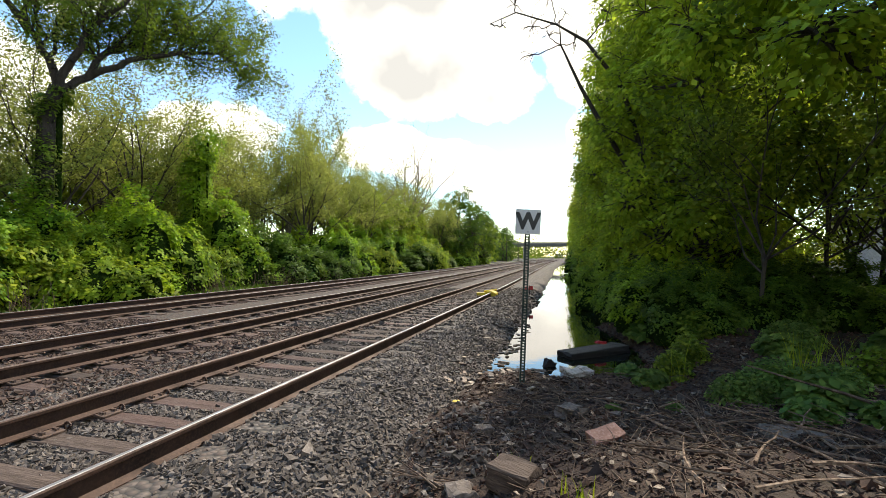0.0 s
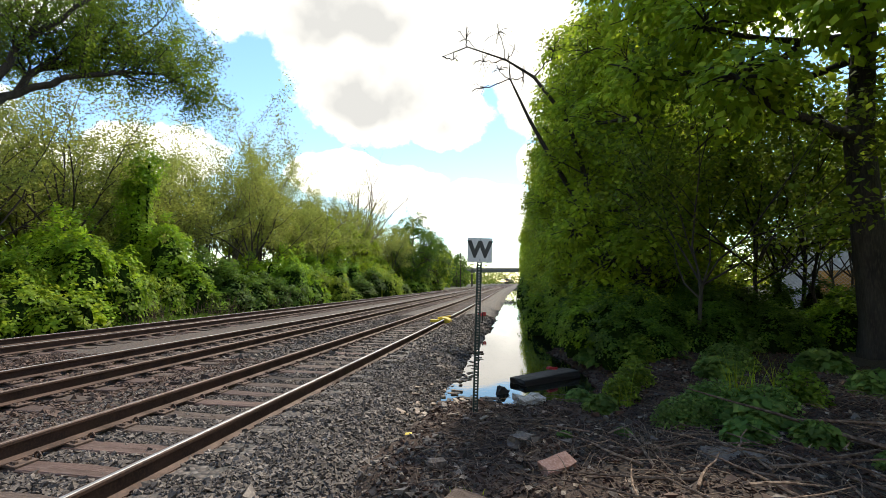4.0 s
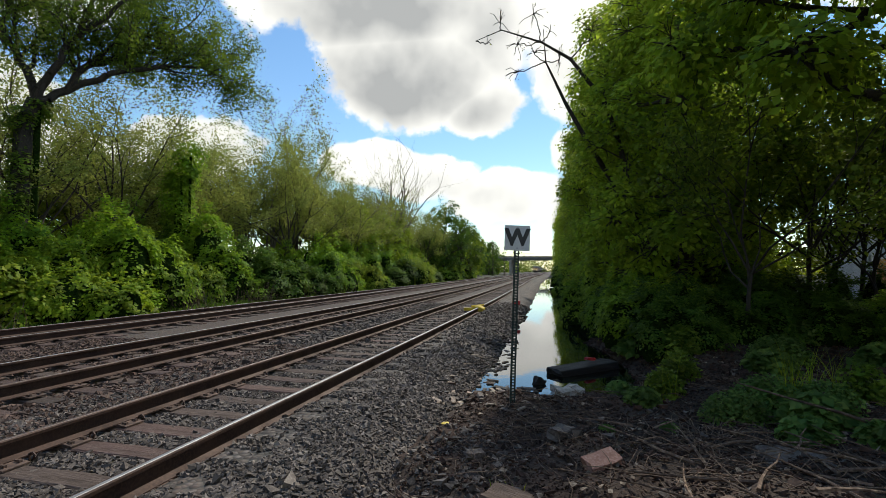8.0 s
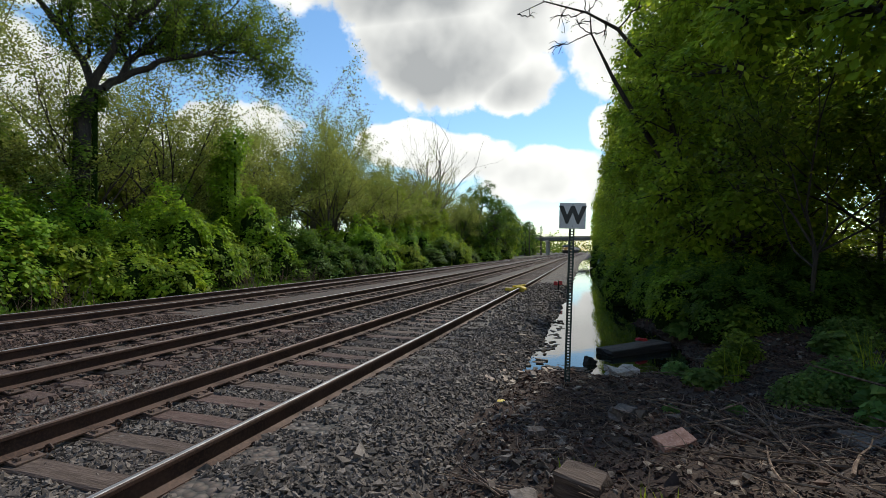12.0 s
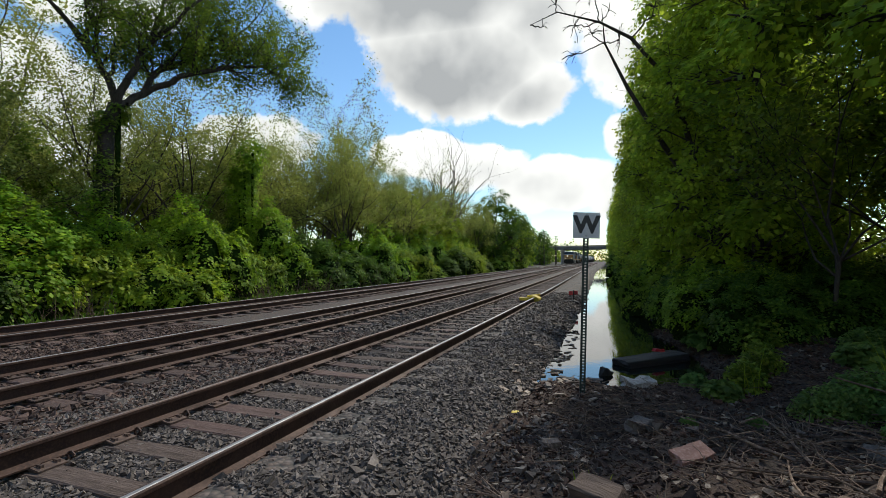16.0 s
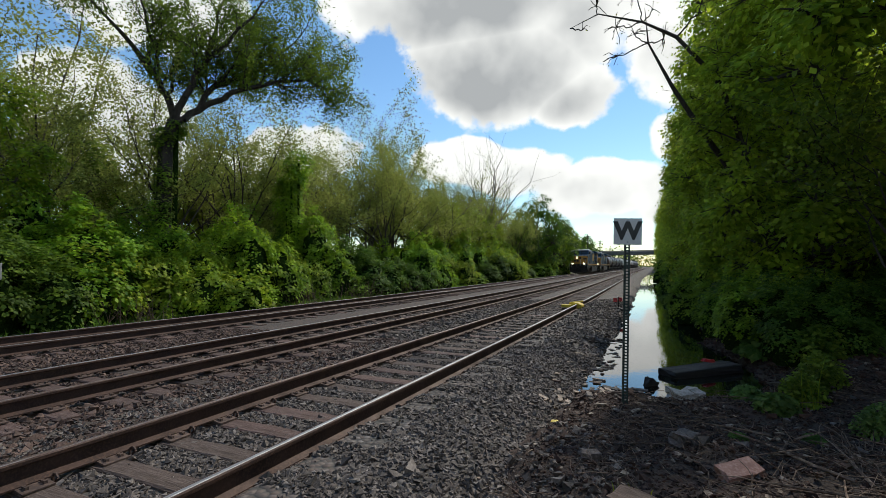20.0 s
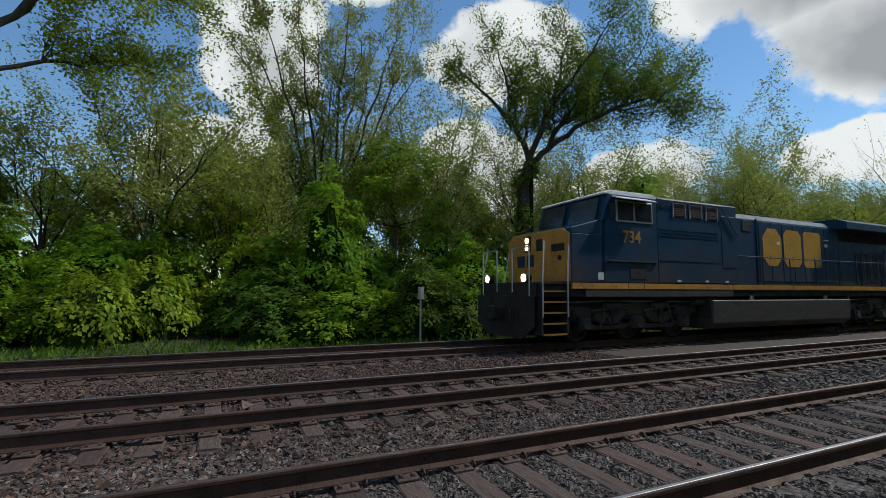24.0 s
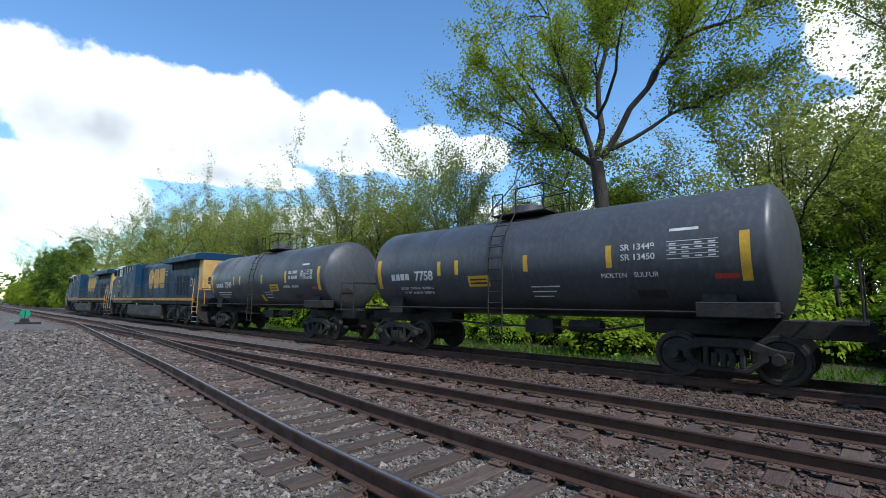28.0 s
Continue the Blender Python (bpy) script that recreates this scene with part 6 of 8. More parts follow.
forkw = limb_tree(22, [(0, 0, -0.4, 0.6), (0, 0, 2.0, 0.48), (0.02, 0, 5.5, 0.38), (0.1, -0.25, 8.6, 0.33)],
                  [(0.17, [(-0.4, 0, 8.5), (-1.0, 0.3, 9.1), (-2.6, 0.6, 10.2), (-4.5, 0.6, 11.2), (-7.0, 0.2, 12.6)]), (0.17, [(-0.4, 0, 8.6), (-1.3, -0.4, 11.8), (-2.3, -0.8, 15.2), (-3.2, -0.8, 18.4)]),
                   (0.18, [(-0.3, 0, 8.8), (-0.1, 0.4, 13.0), (0.7, 0.6, 16.8), (1.2, 0.6, 19.6)]), (0.18, [(0.0, 0, 8.8), (2.2, -0.3, 12.0), (3.6, -0.6, 14.0), (6.4, -0.6, 14.8), (8.2, -0.4, 15.6)]),
                   (0.12, [(0.4, 0, 9.2), (3.2, 1.0, 11.0), (5.2, 1.4, 11.9), (7.6, 1.4, 12.7)]), (0.11, [(-1.0, 0.3, 9.1), (-3.2, -1.2, 12.2), (-5.0, -1.8, 15.4)]), (0.11, [(2.2, -0.3, 12.0), (3.4, 1.2, 15.2), (4.4, 1.8, 18.2)]),
                   (0.1, [(-0.2, 0.2, 11.0), (-0.8, 2.4, 13.0), (-1.6, 3.6, 16.0)]), (0.1, [(-0.2, 0.2, 11.0), (0.8, -2.4, 13.2), (1.6, -3.6, 16.2)]), (0.12, [(-2.6, 0.6, 10.2), (-4.6, 1.2, 13.0), (-6.4, 1.2, 15.4)])],
                  (-0.412, 0.911), 70000, 0.13, "leaf_bright", "bark_dark", kids=2.8, hang=0.4, fuzz=0.24, long=0.42)
plant_tree(forkw, -22.8, -10.3, 0, 1.0, "large spreading tree in fresh yellow-green leaf")
fan = random.Random(9)
vee = limb_tree(23, [(0, 0, -0.4, 0.5), (0, 0, 1.6, 0.42)],
                [(0.13, [(q * 0.25, 0, 1.2), (q * 0.9, d * 0.5, 5.0), (q * 1.9, d, 9.5), (q * 3.2, d * 1.5, 13.8), (q * 4.0, d * 1.8, 17.4 - abs(q) * 1.4)]) for q in (-1.4, -1.15, -0.9, -0.68, -0.45, -0.22, 0.0, 0.22, 0.45, 0.68, 0.9, 1.15, 1.4) for d in (fan.uniform(-1.7, 1.7),)],
                (0.17, 0.985), 42000, 0.13, "leaf_young", "bark", kids=1.5, hang=0.12, fuzz=0.2, long=0.17, up=0.5)
plant_tree(vee, -28.5, 4.8, 0, 1.0, "many-stemmed tree, half bare, with pale young leaves")
thin = tree_meshes("thin", 24, 16.5, 0.17, 0.3, 7, (8, 42), 7000, 0.15, "leaf_young", "bark", kids=4, up=0.12, drop=1.2)
mid_a = round_tree(25, 12.5, 3.0, 2.0, 20, 1.4, 0.24, 480, 32, 0.2, "leaf_tree", rad=0.5)
mid_b = round_tree(26, 11.0, 3.2, 1.0, 20, 1.45, 0.2, 480, 32, 0.2, "leaf_bright", rad=0.5)
mid_c = tree_meshes("mid_c", 27, 15, 0.19, 0.22, 8, (6, 38), 10000, 0.16, "leaf_young", "bark_pale", kids=4, up=0.15, drop=1.2)
dense = round_tree(28, 13.0, 3.6, 0.8, 22, 1.6, 0.28, 620, 30, 0.2, "leaf_dark", rad=0.5, hollow=0.6)
thicket = round_tree(30, 6.6, 2.6, 0.3, 15, 1.15, 0.12, 380, 28, 0.17, "leaf_bright", rad=0.42)
thicket_b = round_tree(33, 6.2, 2.5, 0.2, 15, 1.15, 0.12, 380, 28, 0.17, "leaf_vine", rad=0.42)
haze = tree_meshes("haze", 35, 13, 0.15, 0.25, 8, (10, 50), 11000, 0.16, "leaf_young", "bark", kids=4, up=0.1, drop=1.3)
bare = tree_meshes("bare", 29, 16, 0.26, 0.25, 16, (5, 55), 1200, 0.12, "leaf_young", "bark_pale", kids=9, up=0.15)
plant_tree(thin, -33.0, 13.9, 0, 1.1, "slender tree with thin pale leaf")
plant_tree(thin, -24.5, 21, 80, 0.75, "slender half-bare tree in the wood")
plant_tree(thin, -25.5, 17.2, 140, 0.7, "slender half-bare tree in the wood")
for x, y, sc in ((-24.8, 24.5, 0.8), (-26.5, 28.5, 0.85), (-25.6, 33.0, 0.8), (-29.5, 25.5, 0.85), (-30, 33, 0.8)):
    plant_tree(haze, x, y, y * 37 % 360, sc, "thin woodland tree in pale bud", group="woodland beside the far track")
plant_tree(round_tree(36, 9.5, 3.4, 2.4, 16, 1.3, 0.18, 520, 34, 0.15, "leaf_bright", rad=0.5, hollow=0.35), -23.6, 7.2, 40, 1.0, "yellow-green tree below the large one")
plant_tree(mid_c, -30.8, 46.0, 0, 1.15, "tall narrow tree in pale young leaf")
plant_tree(dense, -19.9, 77.8, 0, 1.1, "dense dark green tree beside the line")
plant_tree(dense, -18.6, 84.0, 90, 0.95, "dense dark green tree beside the line")
plant_tree(bare, -25.0, 65.6, 0, 1.15, "bare grey tree without leaves")
plant_tree(mid_b, -20, 100, 0, 1.05, "yellow-green tree beside the line")
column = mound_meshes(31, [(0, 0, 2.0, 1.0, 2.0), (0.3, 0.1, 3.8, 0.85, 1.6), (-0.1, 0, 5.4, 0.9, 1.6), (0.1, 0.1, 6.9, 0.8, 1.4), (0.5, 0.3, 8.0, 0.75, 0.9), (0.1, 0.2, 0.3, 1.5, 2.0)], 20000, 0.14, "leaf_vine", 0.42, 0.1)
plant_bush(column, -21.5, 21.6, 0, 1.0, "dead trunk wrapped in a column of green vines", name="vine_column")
KINDS = [(mid_a, "slim woodland tree in spring leaf"), (mid_b, "yellow-green woodland tree in leaf"), (mid_c, "pale young-leaved woodland tree"), (thin, "slender half-bare woodland tree"), (dense, "dense green woodland tree in leaf"),
         (thicket, "low bright green thicket tree"), (thicket_b, "low green thicket tree with vines"), (haze, "thin woodland tree in pale bud")]
spots = []


def fill(y0, y1, step, x0, x1, kinds, lo, hi):
    yy = y0
    while yy < y1:
        x = rnd.uniform(x0, x1) + bend(yy)
        if all((x - a) ** 2 + (yy - b) ** 2 > 5 for a, b in spots) and (x + 21.8) ** 2 + (yy - 13.8) ** 2 > 10 and (x + 22.8) ** 2 + (yy + 10.3) ** 2 > 10:
            m, lab = KINDS[rnd.choice(kinds)]
            plant_tree(m, x, yy, rnd.uniform(0, 360), rnd.uniform(lo, hi), lab, group="woodland beside the far track")
            spots.append((x, yy))
        yy += step * rnd.uniform(0.7, 1.3)


fill(2, 36, 4.0, -26.5, -23.2, [5, 6, 7, 6], 0.5, 0.72)
fill(2, 40, 4.4, -28.0, -23.5, [7, 3, 7, 2], 0.7, 0.92)
fill(2, 40, 3.4, -34, -28, [1, 7, 0, 3, 2], 0.7, 0.92)
fill(2, 50, 2.6, -46, -34, [0, 7, 1, 7, 2, 0], 0.75, 1.0)
fill(-44, 2, 3.4, -26.5, -22.8, [5, 6, 7, 6], 0.55, 0.8)
fill(-44, 2, 3.4, -31, -25, [7, 2, 7, 1], 0.65, 0.85)
fill(-44, 2, 2.6, -42, -31, [0, 7, 1, 2, 0], 0.75, 0.95)
fill(30, 80, 2.6, -27, -21.5, [7, 1, 2, 7], 0.7, 0.95)
fill(36, 100, 3.4, -24.5, -19.5, [5, 6, 1, 7], 0.7, 0.95)
fill(38, 115, 4.0, -38, -26, [7, 1, 1, 7, 0], 0.9, 1.15)
fill(100, 190, 6, -26, -19.0, [1, 0, 4, 5], 0.75, 1.0)
fill(-130, -44, 3.4, -30, -20.5, [1, 2, 7, 7, 3], 0.7, 0.95)
fill(-240, -130, 6, -30, -18, [1, 0, 4, 2], 1.1, 1.4)
fill(-250, -130, 8, -18.5, -16, [5, 1], 0.7, 0.9)
fill(-250, -150, 9, 0, 8, [5, 1], 0.8, 1.0)
for x, y, k, sc in ((-17.6, -58, 7, 1.2), (-18.2, -67, 2, 1.15), (-19, -50, 7, 1.15), (-21, -44, 2, 0.95), (-22.5, -38, 7, 1.1), (-24, -30, 7, 1.15), (-26, -24, 7, 1.2), (-21.8, -19.2, 2, 0.95), (-27, -15, 7, 1.2), (-26, -3.6, 7, 1.15), (-24.6, -0.8, 1, 0.9),
                    (-20, -75, 0, 1.2), (-25, -60, 2, 1.2), (-23.5, -33.5, 2, 1.0)):
    plant_tree(KINDS[k][0], x, y, rnd.uniform(0, 360), sc * 0.8, KINDS[k][1], group="woodland beside the far track")
# -- the dark wall of trees on the near side, hanging over the puddle
wall_kinds = [round_tree(41, 12.6, 2.9, 0.8, 60, 0.85, 0.16, 820, 36, 0.15, "leaf_sunny", peak=0.55, blunt=0.3, rad=0.5, hollow=0.4, droop=0.35),
              round_tree(42, 11.4, 2.7, 0.7, 56, 0.85, 0.15, 780, 36, 0.15, "leaf_sunny", peak=0.5, blunt=0.34, rad=0.5, hollow=0.4, droop=0.35),
              round_tree(45, 12.2, 2.9, 1.0, 54, 0.85, 0.17, 720, 36, 0.15, "leaf_sunny", peak=0.6, blunt=0.3, rad=0.52, hollow=0.4, droop=0.35)]


def wall_face(y):
    """Where the leaves of the near wall end, beside the line."""
    return -0.75 - 0.022 * y


wy, i = 13.6, 0
while wy < 160:
    sc = 0.94 if wy < 17 else 1.0 if wy < 60 else 1.1
    far = wy > 60
    plant_tree(wall_kinds[(0, 1, 0, 2, 1)[i % 5]], wall_face(wy) + 3.3 * sc + rnd.uniform(-0.35, 0.6), wy, rnd.uniform(0, 360), sc, "leafy tree beside the line" if far else "leafy tree overhanging the puddle", group="trees along the puddle")
    i += 1
    wy += 3.1 if wy < 34 else 5.0 if wy < 70 else 9.0
# the last four stand out of view, added to shade the debris heap
for x, y, k, sc in ((5.8, 19.2, 2, 0.85), (6.8, 29, 2, 1.1), (7.8, 33, 2, 1.2), (12.6, 7.4, 2, 1.0), (8.6, 2.6, 2, 0.9), (9.6, 11.0, 2, 0.9), (7.3, 6.8, 2, 0.85)):
    plant_tree(wall_kinds[k], x, y, rnd.uniform(0, 360), sc, "leafy tree behind the puddle's edge", group="trees along the puddle")
maple = lobed_tree(43, [(0, 0, -0.4, 0.34), (0.03, 0, 0.6, 0.26), (0.0, 0.05, 2.4, 0.24), (-0.05, 0.05, 3.9, 0.22), (0.1, 0, 5.6, 0.17), (0.3, -0.1, 7.5, 0.1)],
                   [(-1.6, 0.3, 5.0, 0.9, 0.6), (-2.6, -0.2, 6.1, 1.1, 0.8), (-3.0, 0.9, 7.4, 1.2, 0.9), (-1.4, -0.9, 7.0, 1.2, 0.9), (-0.3, 1.2, 8.2, 1.4, 1.0), (1.2, 0.3, 7.6, 1.3, 1.0), (0.2, -1.4, 8.8, 1.4, 0.9), (-1.9, 1.5, 8.9, 1.3, 0.9),
                    (-2.6, -1.4, 4.6, 0.9, 0.5), (-0.7, 1.4, 5.4, 0.9, 0.6), (1.4, -1.0, 5.6, 1.0, 0.7), (-3.7, 0.2, 5.4, 0.9, 0.5), (-1.2, -2.0, 5.6, 0.9, 0.6)], 520, 26, 0.17, "leaf_sunny", "bark_dark", rad=0.5, droop=0.5, bough=0.5)
plant_tree(maple, 5.3, 9.4, 0, 1.0, "broad-leaved tree with a thick dark trunk")
plant_tree(maple, 6.2, 4.9, 70, 1.0, "broad-leaved tree with spreading dark limbs")
sapling = tree_meshes("sapling", 46, 6.5, 0.06, 0.25, 7, (10, 60), 4600, 0.13, "leaf_tree", "bark_dark", kids=5)
for x, y, a, sc in ((8.6, 15.5, 70, 1.0), (9.2, 17.2, 190, 0.9), (6.2, 12.6, 250, 0.8), (10.4, 18.6, 20, 0.95), (4.6, 12.2, 0, 1.0), (5.6, 13.4, 100, 0.9), (6.9, 14.8, 40, 1.1), (7.6, 17.5, 300, 1.0), (2.6, 9.9, 130, 0.8)):
    plant_tree(sapling, x, y, a, sc, "thin dark-stemmed sapling with sparse leaves", group="saplings on the bank")
bare_near = tree_meshes("bare_near", 44, 13.5, 0.15, 0.5, 5, (10, 60), 500, 0.1, "leaf_young", "bark", kids=5, lean=(-0.1, 0))
plant_tree(bare_near, 2.6, 24.5, 30, 1.05, "bare-limbed tree above the leafy wall")
dead_limbs = lobed_tree(48, [(1.9, 0.4, -0.4, 0.12), (1.7, 0.3, 2.5, 0.1), (1.1, 0.2, 5.5, 0.085), (0.7, 0, 6.8, 0.075), (0.48, 0, 7.2, 0.07), (-0.37, 0, 8.43, 0.055), (-1.26, 0, 9.08, 0.035), (-2.53, 0, 9.64, 0.018), (-3.4, 0.1, 9.43, 0.008)],
                        [(-1.5, 0.1, 10.1, 0.6, 0.5), (-0.98, 0, 9.4, 0.4, 0.4), (-2.6, 0.2, 10.0, 0.6, 0.4), (-2.0, -0.2, 9.0, 0.6, 0.6), (0.3, 0.3, 9.4, 0.7, 0.7), (-3.0, -0.1, 9.2, 0.4, 0.3)], 48, 1, 0.06, "leaf_young", "bark_dark", rad=0.12, bough=0.5)
plant_tree(dead_limbs, 0.0, 15.0, 0, 1.0, "dead tree with long bare limbs reaching over the water")
dead_fork = lobed_tree(49, [(3.0, 0.7, -0.4, 0.11), (1.7, 0.6, 3.2, 0.09), (0.15, 0.1, 5.8, 0.075), (-0.53, 0, 7.1, 0.06), (-1.13, 0, 8.5, 0.03), (-1.2, 0, 9.6, 0.01)],
                       [(-1.5, 0.1, 8.9, 0.5, 0.4), (-0.7, 0.1, 8.6, 0.5, 0.5), (-2.0, 0, 8.3, 0.5, 0.3)], 27, 1, 0.06, "leaf_young", "bark_dark", rad=0.12, bough=0.5)
plant_tree(dead_fork, 0.0, 15.2, 0, 1.0, "dead leaning stem with bare forked twigs")
for x, y, k, sc in ((1.25, 9.1, 3, 0.4), (1.0, 10.6, 0, 0.42), (0.8, 12.2, 0, 0.42), (0.8, 14.0, 3, 0.5), (0.6, 16.2, 0, 0.5), (2.2, 10.4, 3, 0.45), (3.2, 10.9, 3, 0.5), (4.4, 11.9, 3, 0.5), (2.9, 13.4, 3, 0.6), (0.5, 19, 1, 0.5), (0.5, 23, 3, 0.6), (0.3, 30, 0, 0.6), (0.1, 38, 3, 0.7), (0, 50, 0, 0.8), (-0.4, 62, 3, 0.8), (6.8, 9.0, 3, 0.4), (6.4, 12.0, 3, 0.42), (4.4, 10.6, 3, 0.36), (5.6, 10.9, 0, 0.4), (3.6, 12.2, 3, 0.45), (7.6, 10.6, 3, 0.45), (5.0, 7.6, 3, 0.28), (7.4, 13.6, 3, 0.5)):
    plant_bush(mound_kinds[k], x, y, rnd.uniform(0, 360), sc, "shaded undergrowth at the water's edge", "undergrowth along the puddle")
# -- distant woods that close the view
rng_w = np.random.default_rng(77)
cs = []
for ax, ay, bx, by, n in ((-60, -260, 90, -250, 5000), (40, -240, 60, 0, 5000), (60, 0, 40, 260, 4000), (-60, 420, 60, 430, 4500), (-70, 230, -24, 330, 2500), (8, 215, 20, 330, 2500)):
    t = rng_w.random(n)
    h = 9 + 4 * np.sin(t * 23) + 2 * np.sin(t * 71 + 1)
    cs.append(np.stack([ax + (bx - ax) * t + rng_w.normal(size=n) * 4, ay + (by - ay) * t + rng_w.normal(size=n) * 4, np.abs(rng_w.random(n)) ** 0.7 * h], 1))
v, f = leaf_cards(rng_w, np.concatenate(cs), 1.5)
tagged(new("far_woods", array_mesh("far_woods", v, f, M["leaf_tree"])), "distant line of green woods round the place", "woods", kind="stuff")


# ---- the whistle sign ----
sign = thing("whistle_sign", "grey-white square sign, black letter W, perforated green post", "sign", pose(-1.30, 5.62, 0.0, 0, 0, 0))
post = Shape()
for k in range(60):
    z = -0.15 + k * 0.0335
    post.box(-0.03, -0.012, -0.012, 0.0, z, z + 0.0335).box(0.012, 0.03, -0.012, 0.0, z, z + 0.0335).box(-0.012, 0.012, -0.012, 0.0, z, z + 0.018)
post.box(-0.032, -0.028, -0.002, 0.028, -0.15, 1.86).box(0.028, 0.032, -0.002, 0.028, -0.15, 1.86)
sp = part("post", post, M["post_green"], sign, "dark green perforated channel post")
plate = part("sign_plate", Shape().box(-0.15, 0.15, -0.02, -0.014, 1.80, 2.10), M["sign_white"], sign, "grey-white square plate", bevel=0.002)
lt = part("letter", text_mesh("W", 0.27, M["sign_black"], 0.0015, bold=0.045), None, plate, "black capital W")
lt.matrix_basis = pose(0, -0.0225, 1.95, 90, 0, 0)
for z in (1.83, 2.075):
    part("bolt", Shape().cyl((0, -0.028, z), (0, -0.019, z), 0.011, n=8), M["silver"], plate)
sign.rotation_euler = (radians(-0.5), radians(2.1), radians(12))

# ---- milepost on the far side ----
mp = thing("marker_post", "small grey plate on a thin metal post in the bushes", "marker post", pose(-15.3, 5.5, -0.35))
part("post", Shape().box(-0.03, 0.03, -0.02, 0.02, -0.2, 1.95), M["silver"], mp, "thin grey post")
part("plate", Shape().box(-0.09, 0.09, -0.04, -0.02, 1.7, 2.1).box(0.02, 0.05, -0.1, 0.1, 1.7, 2.1), M["concrete"], mp, "small pale plate", bevel=0.003)

# ---- derail, its stand with a red target, timber ----
dr = thing("derail", "yellow derail block lying over the siding rail", "derail", pose(track_x("near", 17.3) + GAUGE / 2, 17.3, 0.05))
part("block", Shape().prism([(-0.25, 0.0), (0.2, 0.0), (0.2, 0.12), (0.05, 0.2), (-0.1, 0.2), (-0.25, 0.1)], "y", -0.25, 0.3), M["yellow_plastic"], dr, "yellow painted block", bevel=0.02)
part("arm", Shape().box(-0.55, -0.2, -0.1, 0.1, 0.02, 0.12).cyl((-0.3, 0.1, 0.16), (0.15, 0.35, 0.22), 0.04, n=8), M["yellow_plastic"], dr, "yellow arm", bevel=0.01)
ds = thing("derail_stand", "low black operating stand with a small red target", "switch stand", pose(-2.3 + bend(17.9), 17.9, -0.12))
part("base", Shape().prism([(-0.3, 0), (0.3, 0), (0.22, 0.13), (0, 0.2), (-0.22, 0.13)], "y", -0.15, 0.15), M["wet_black"], ds, "black cast base", bevel=0.02)
part("rod", Shape().cyl((0.05, 0, 0.1), (0.05, 0, 0.56), 0.018, n=8), M["underframe"], ds)
part("target", Shape().box(-0.12, 0.02, -0.01, 0.01, 0.38, 0.52).box(0.05, 0.19, -0.01, 0.01, 0.4, 0.54), M["red_plastic"], ds, "red target plates", bevel=0.004)
tb = thing("timber", "dark wet timber lying across the end of the stone", "timber", pose(-2.4 + bend(17.6), 17.6, -0.21))
part("beam", Shape().box(-1.2, 0.5, -0.3, -0.1, 0, 0.12).box(-1.2, 0.25, 0.14, 0.32, 0, 0.1), M["wet_black"], tb, bevel=0.01)

# ---- switch stand with a green target behind the camera ----
ss = thing("switch_stand", "low switch stand with a green target beside the turnout", "switch stand", pose(-4.6, -45.0, -0.05))
part("base", Shape().box(-0.9, 0.5, -0.2, 0.2, 0, 0.14).prism([(-0.3, 0.14), (0.3, 0.14), (0.2, 0.42), (-0.2, 0.42)], "y", -0.15, 0.15), M["underframe"], ss, "dark base on long ties", bevel=0.015)
part("mast", Shape().cyl((0, 0, 0.4), (0, 0, 0.95), 0.03, n=8), M["underframe"], ss)
part("target", Shape().cyl((0, -0.01, 0.75), (0, 0.01, 0.75), 0.3, n=16), M["green_enamel"], ss, "green round target", bevel=0.003)
part("handle", Shape().tube([(0.1, 0, 0.35), (0.6, 0.1, 0.3), (0.9, 0.12, 0.15)], 0.025, 6), M["green_enamel"], ss)

# ---- road bridge over the line ----
BY = 200.0
br = thing("road_bridge", "long flat road bridge over the tracks with concrete piers", "bridge", pose(bend(BY), BY, 0))
part("deck", Shape().box(-60, 40, -5, 5, 6.9, 7.5), M["concrete"], br, "pale concrete deck edge", bevel=0.05)
for k in range(5):
    part("girder", Shape().box(-60, 40, -4.6 + k * 2.3 - 0.2, -4.6 + k * 2.3 + 0.2, 5.8, 6.9), M["girder"], br, "dark steel girder", bevel=0.03)
for x in (-17.5, 3.0, -40, 22):
    pr = part("pier", Shape().box(x - 0.6, x + 0.6, -5, 5, 5.2, 5.85), M["concrete"], br, "concrete pier", bevel=0.05)
    for q in (-4, 0, 4):
        part("column", Shape().cyl((x, q, -1), (x, q, 5.3), 0.5, n=14), M["concrete"], pr)
rail_s = Shape()
for i in range(51):
    rail_s.box(-60 + i * 2 - 0.06, -60 + i * 2 + 0.06, -4.9, -4.8, 7.5, 8.6)
for z in (7.9, 8.25, 8.55):
    rail_s.box(-60, 40, -4.88, -4.82, z, z + 0.05)
part("parapet_rail", rail_s, M["silver"], br, "grey steel parapet rail")
part("abutment", Shape().box(-63, -58, -6, 6, -1, 7), M["concrete"], br, bevel=0.1)
part("abutment", Shape().box(38, 43, -6, 6, -1, 7), M["concrete"], br, bevel=0.1)
for x, y, hh in ((-22, 150, 11.5), (-21.5, 176, 10.5), (-23, 192, 12), (-24, 235, 10)):
    up = thing("utility_pole", "wooden utility pole beside the line", "utility pole", pose(x, y, 0), "poles near the bridge")
    part("shaft", Shape().cyl((0, 0, -0.5), (0, 0, hh), 0.16, 0.1, n=8), M["bark"], up)
    part("crossarm", Shape().box(-1.1, 1.1, -0.06, 0.06, hh - 0.9, hh - 0.75), M["bark"], up)

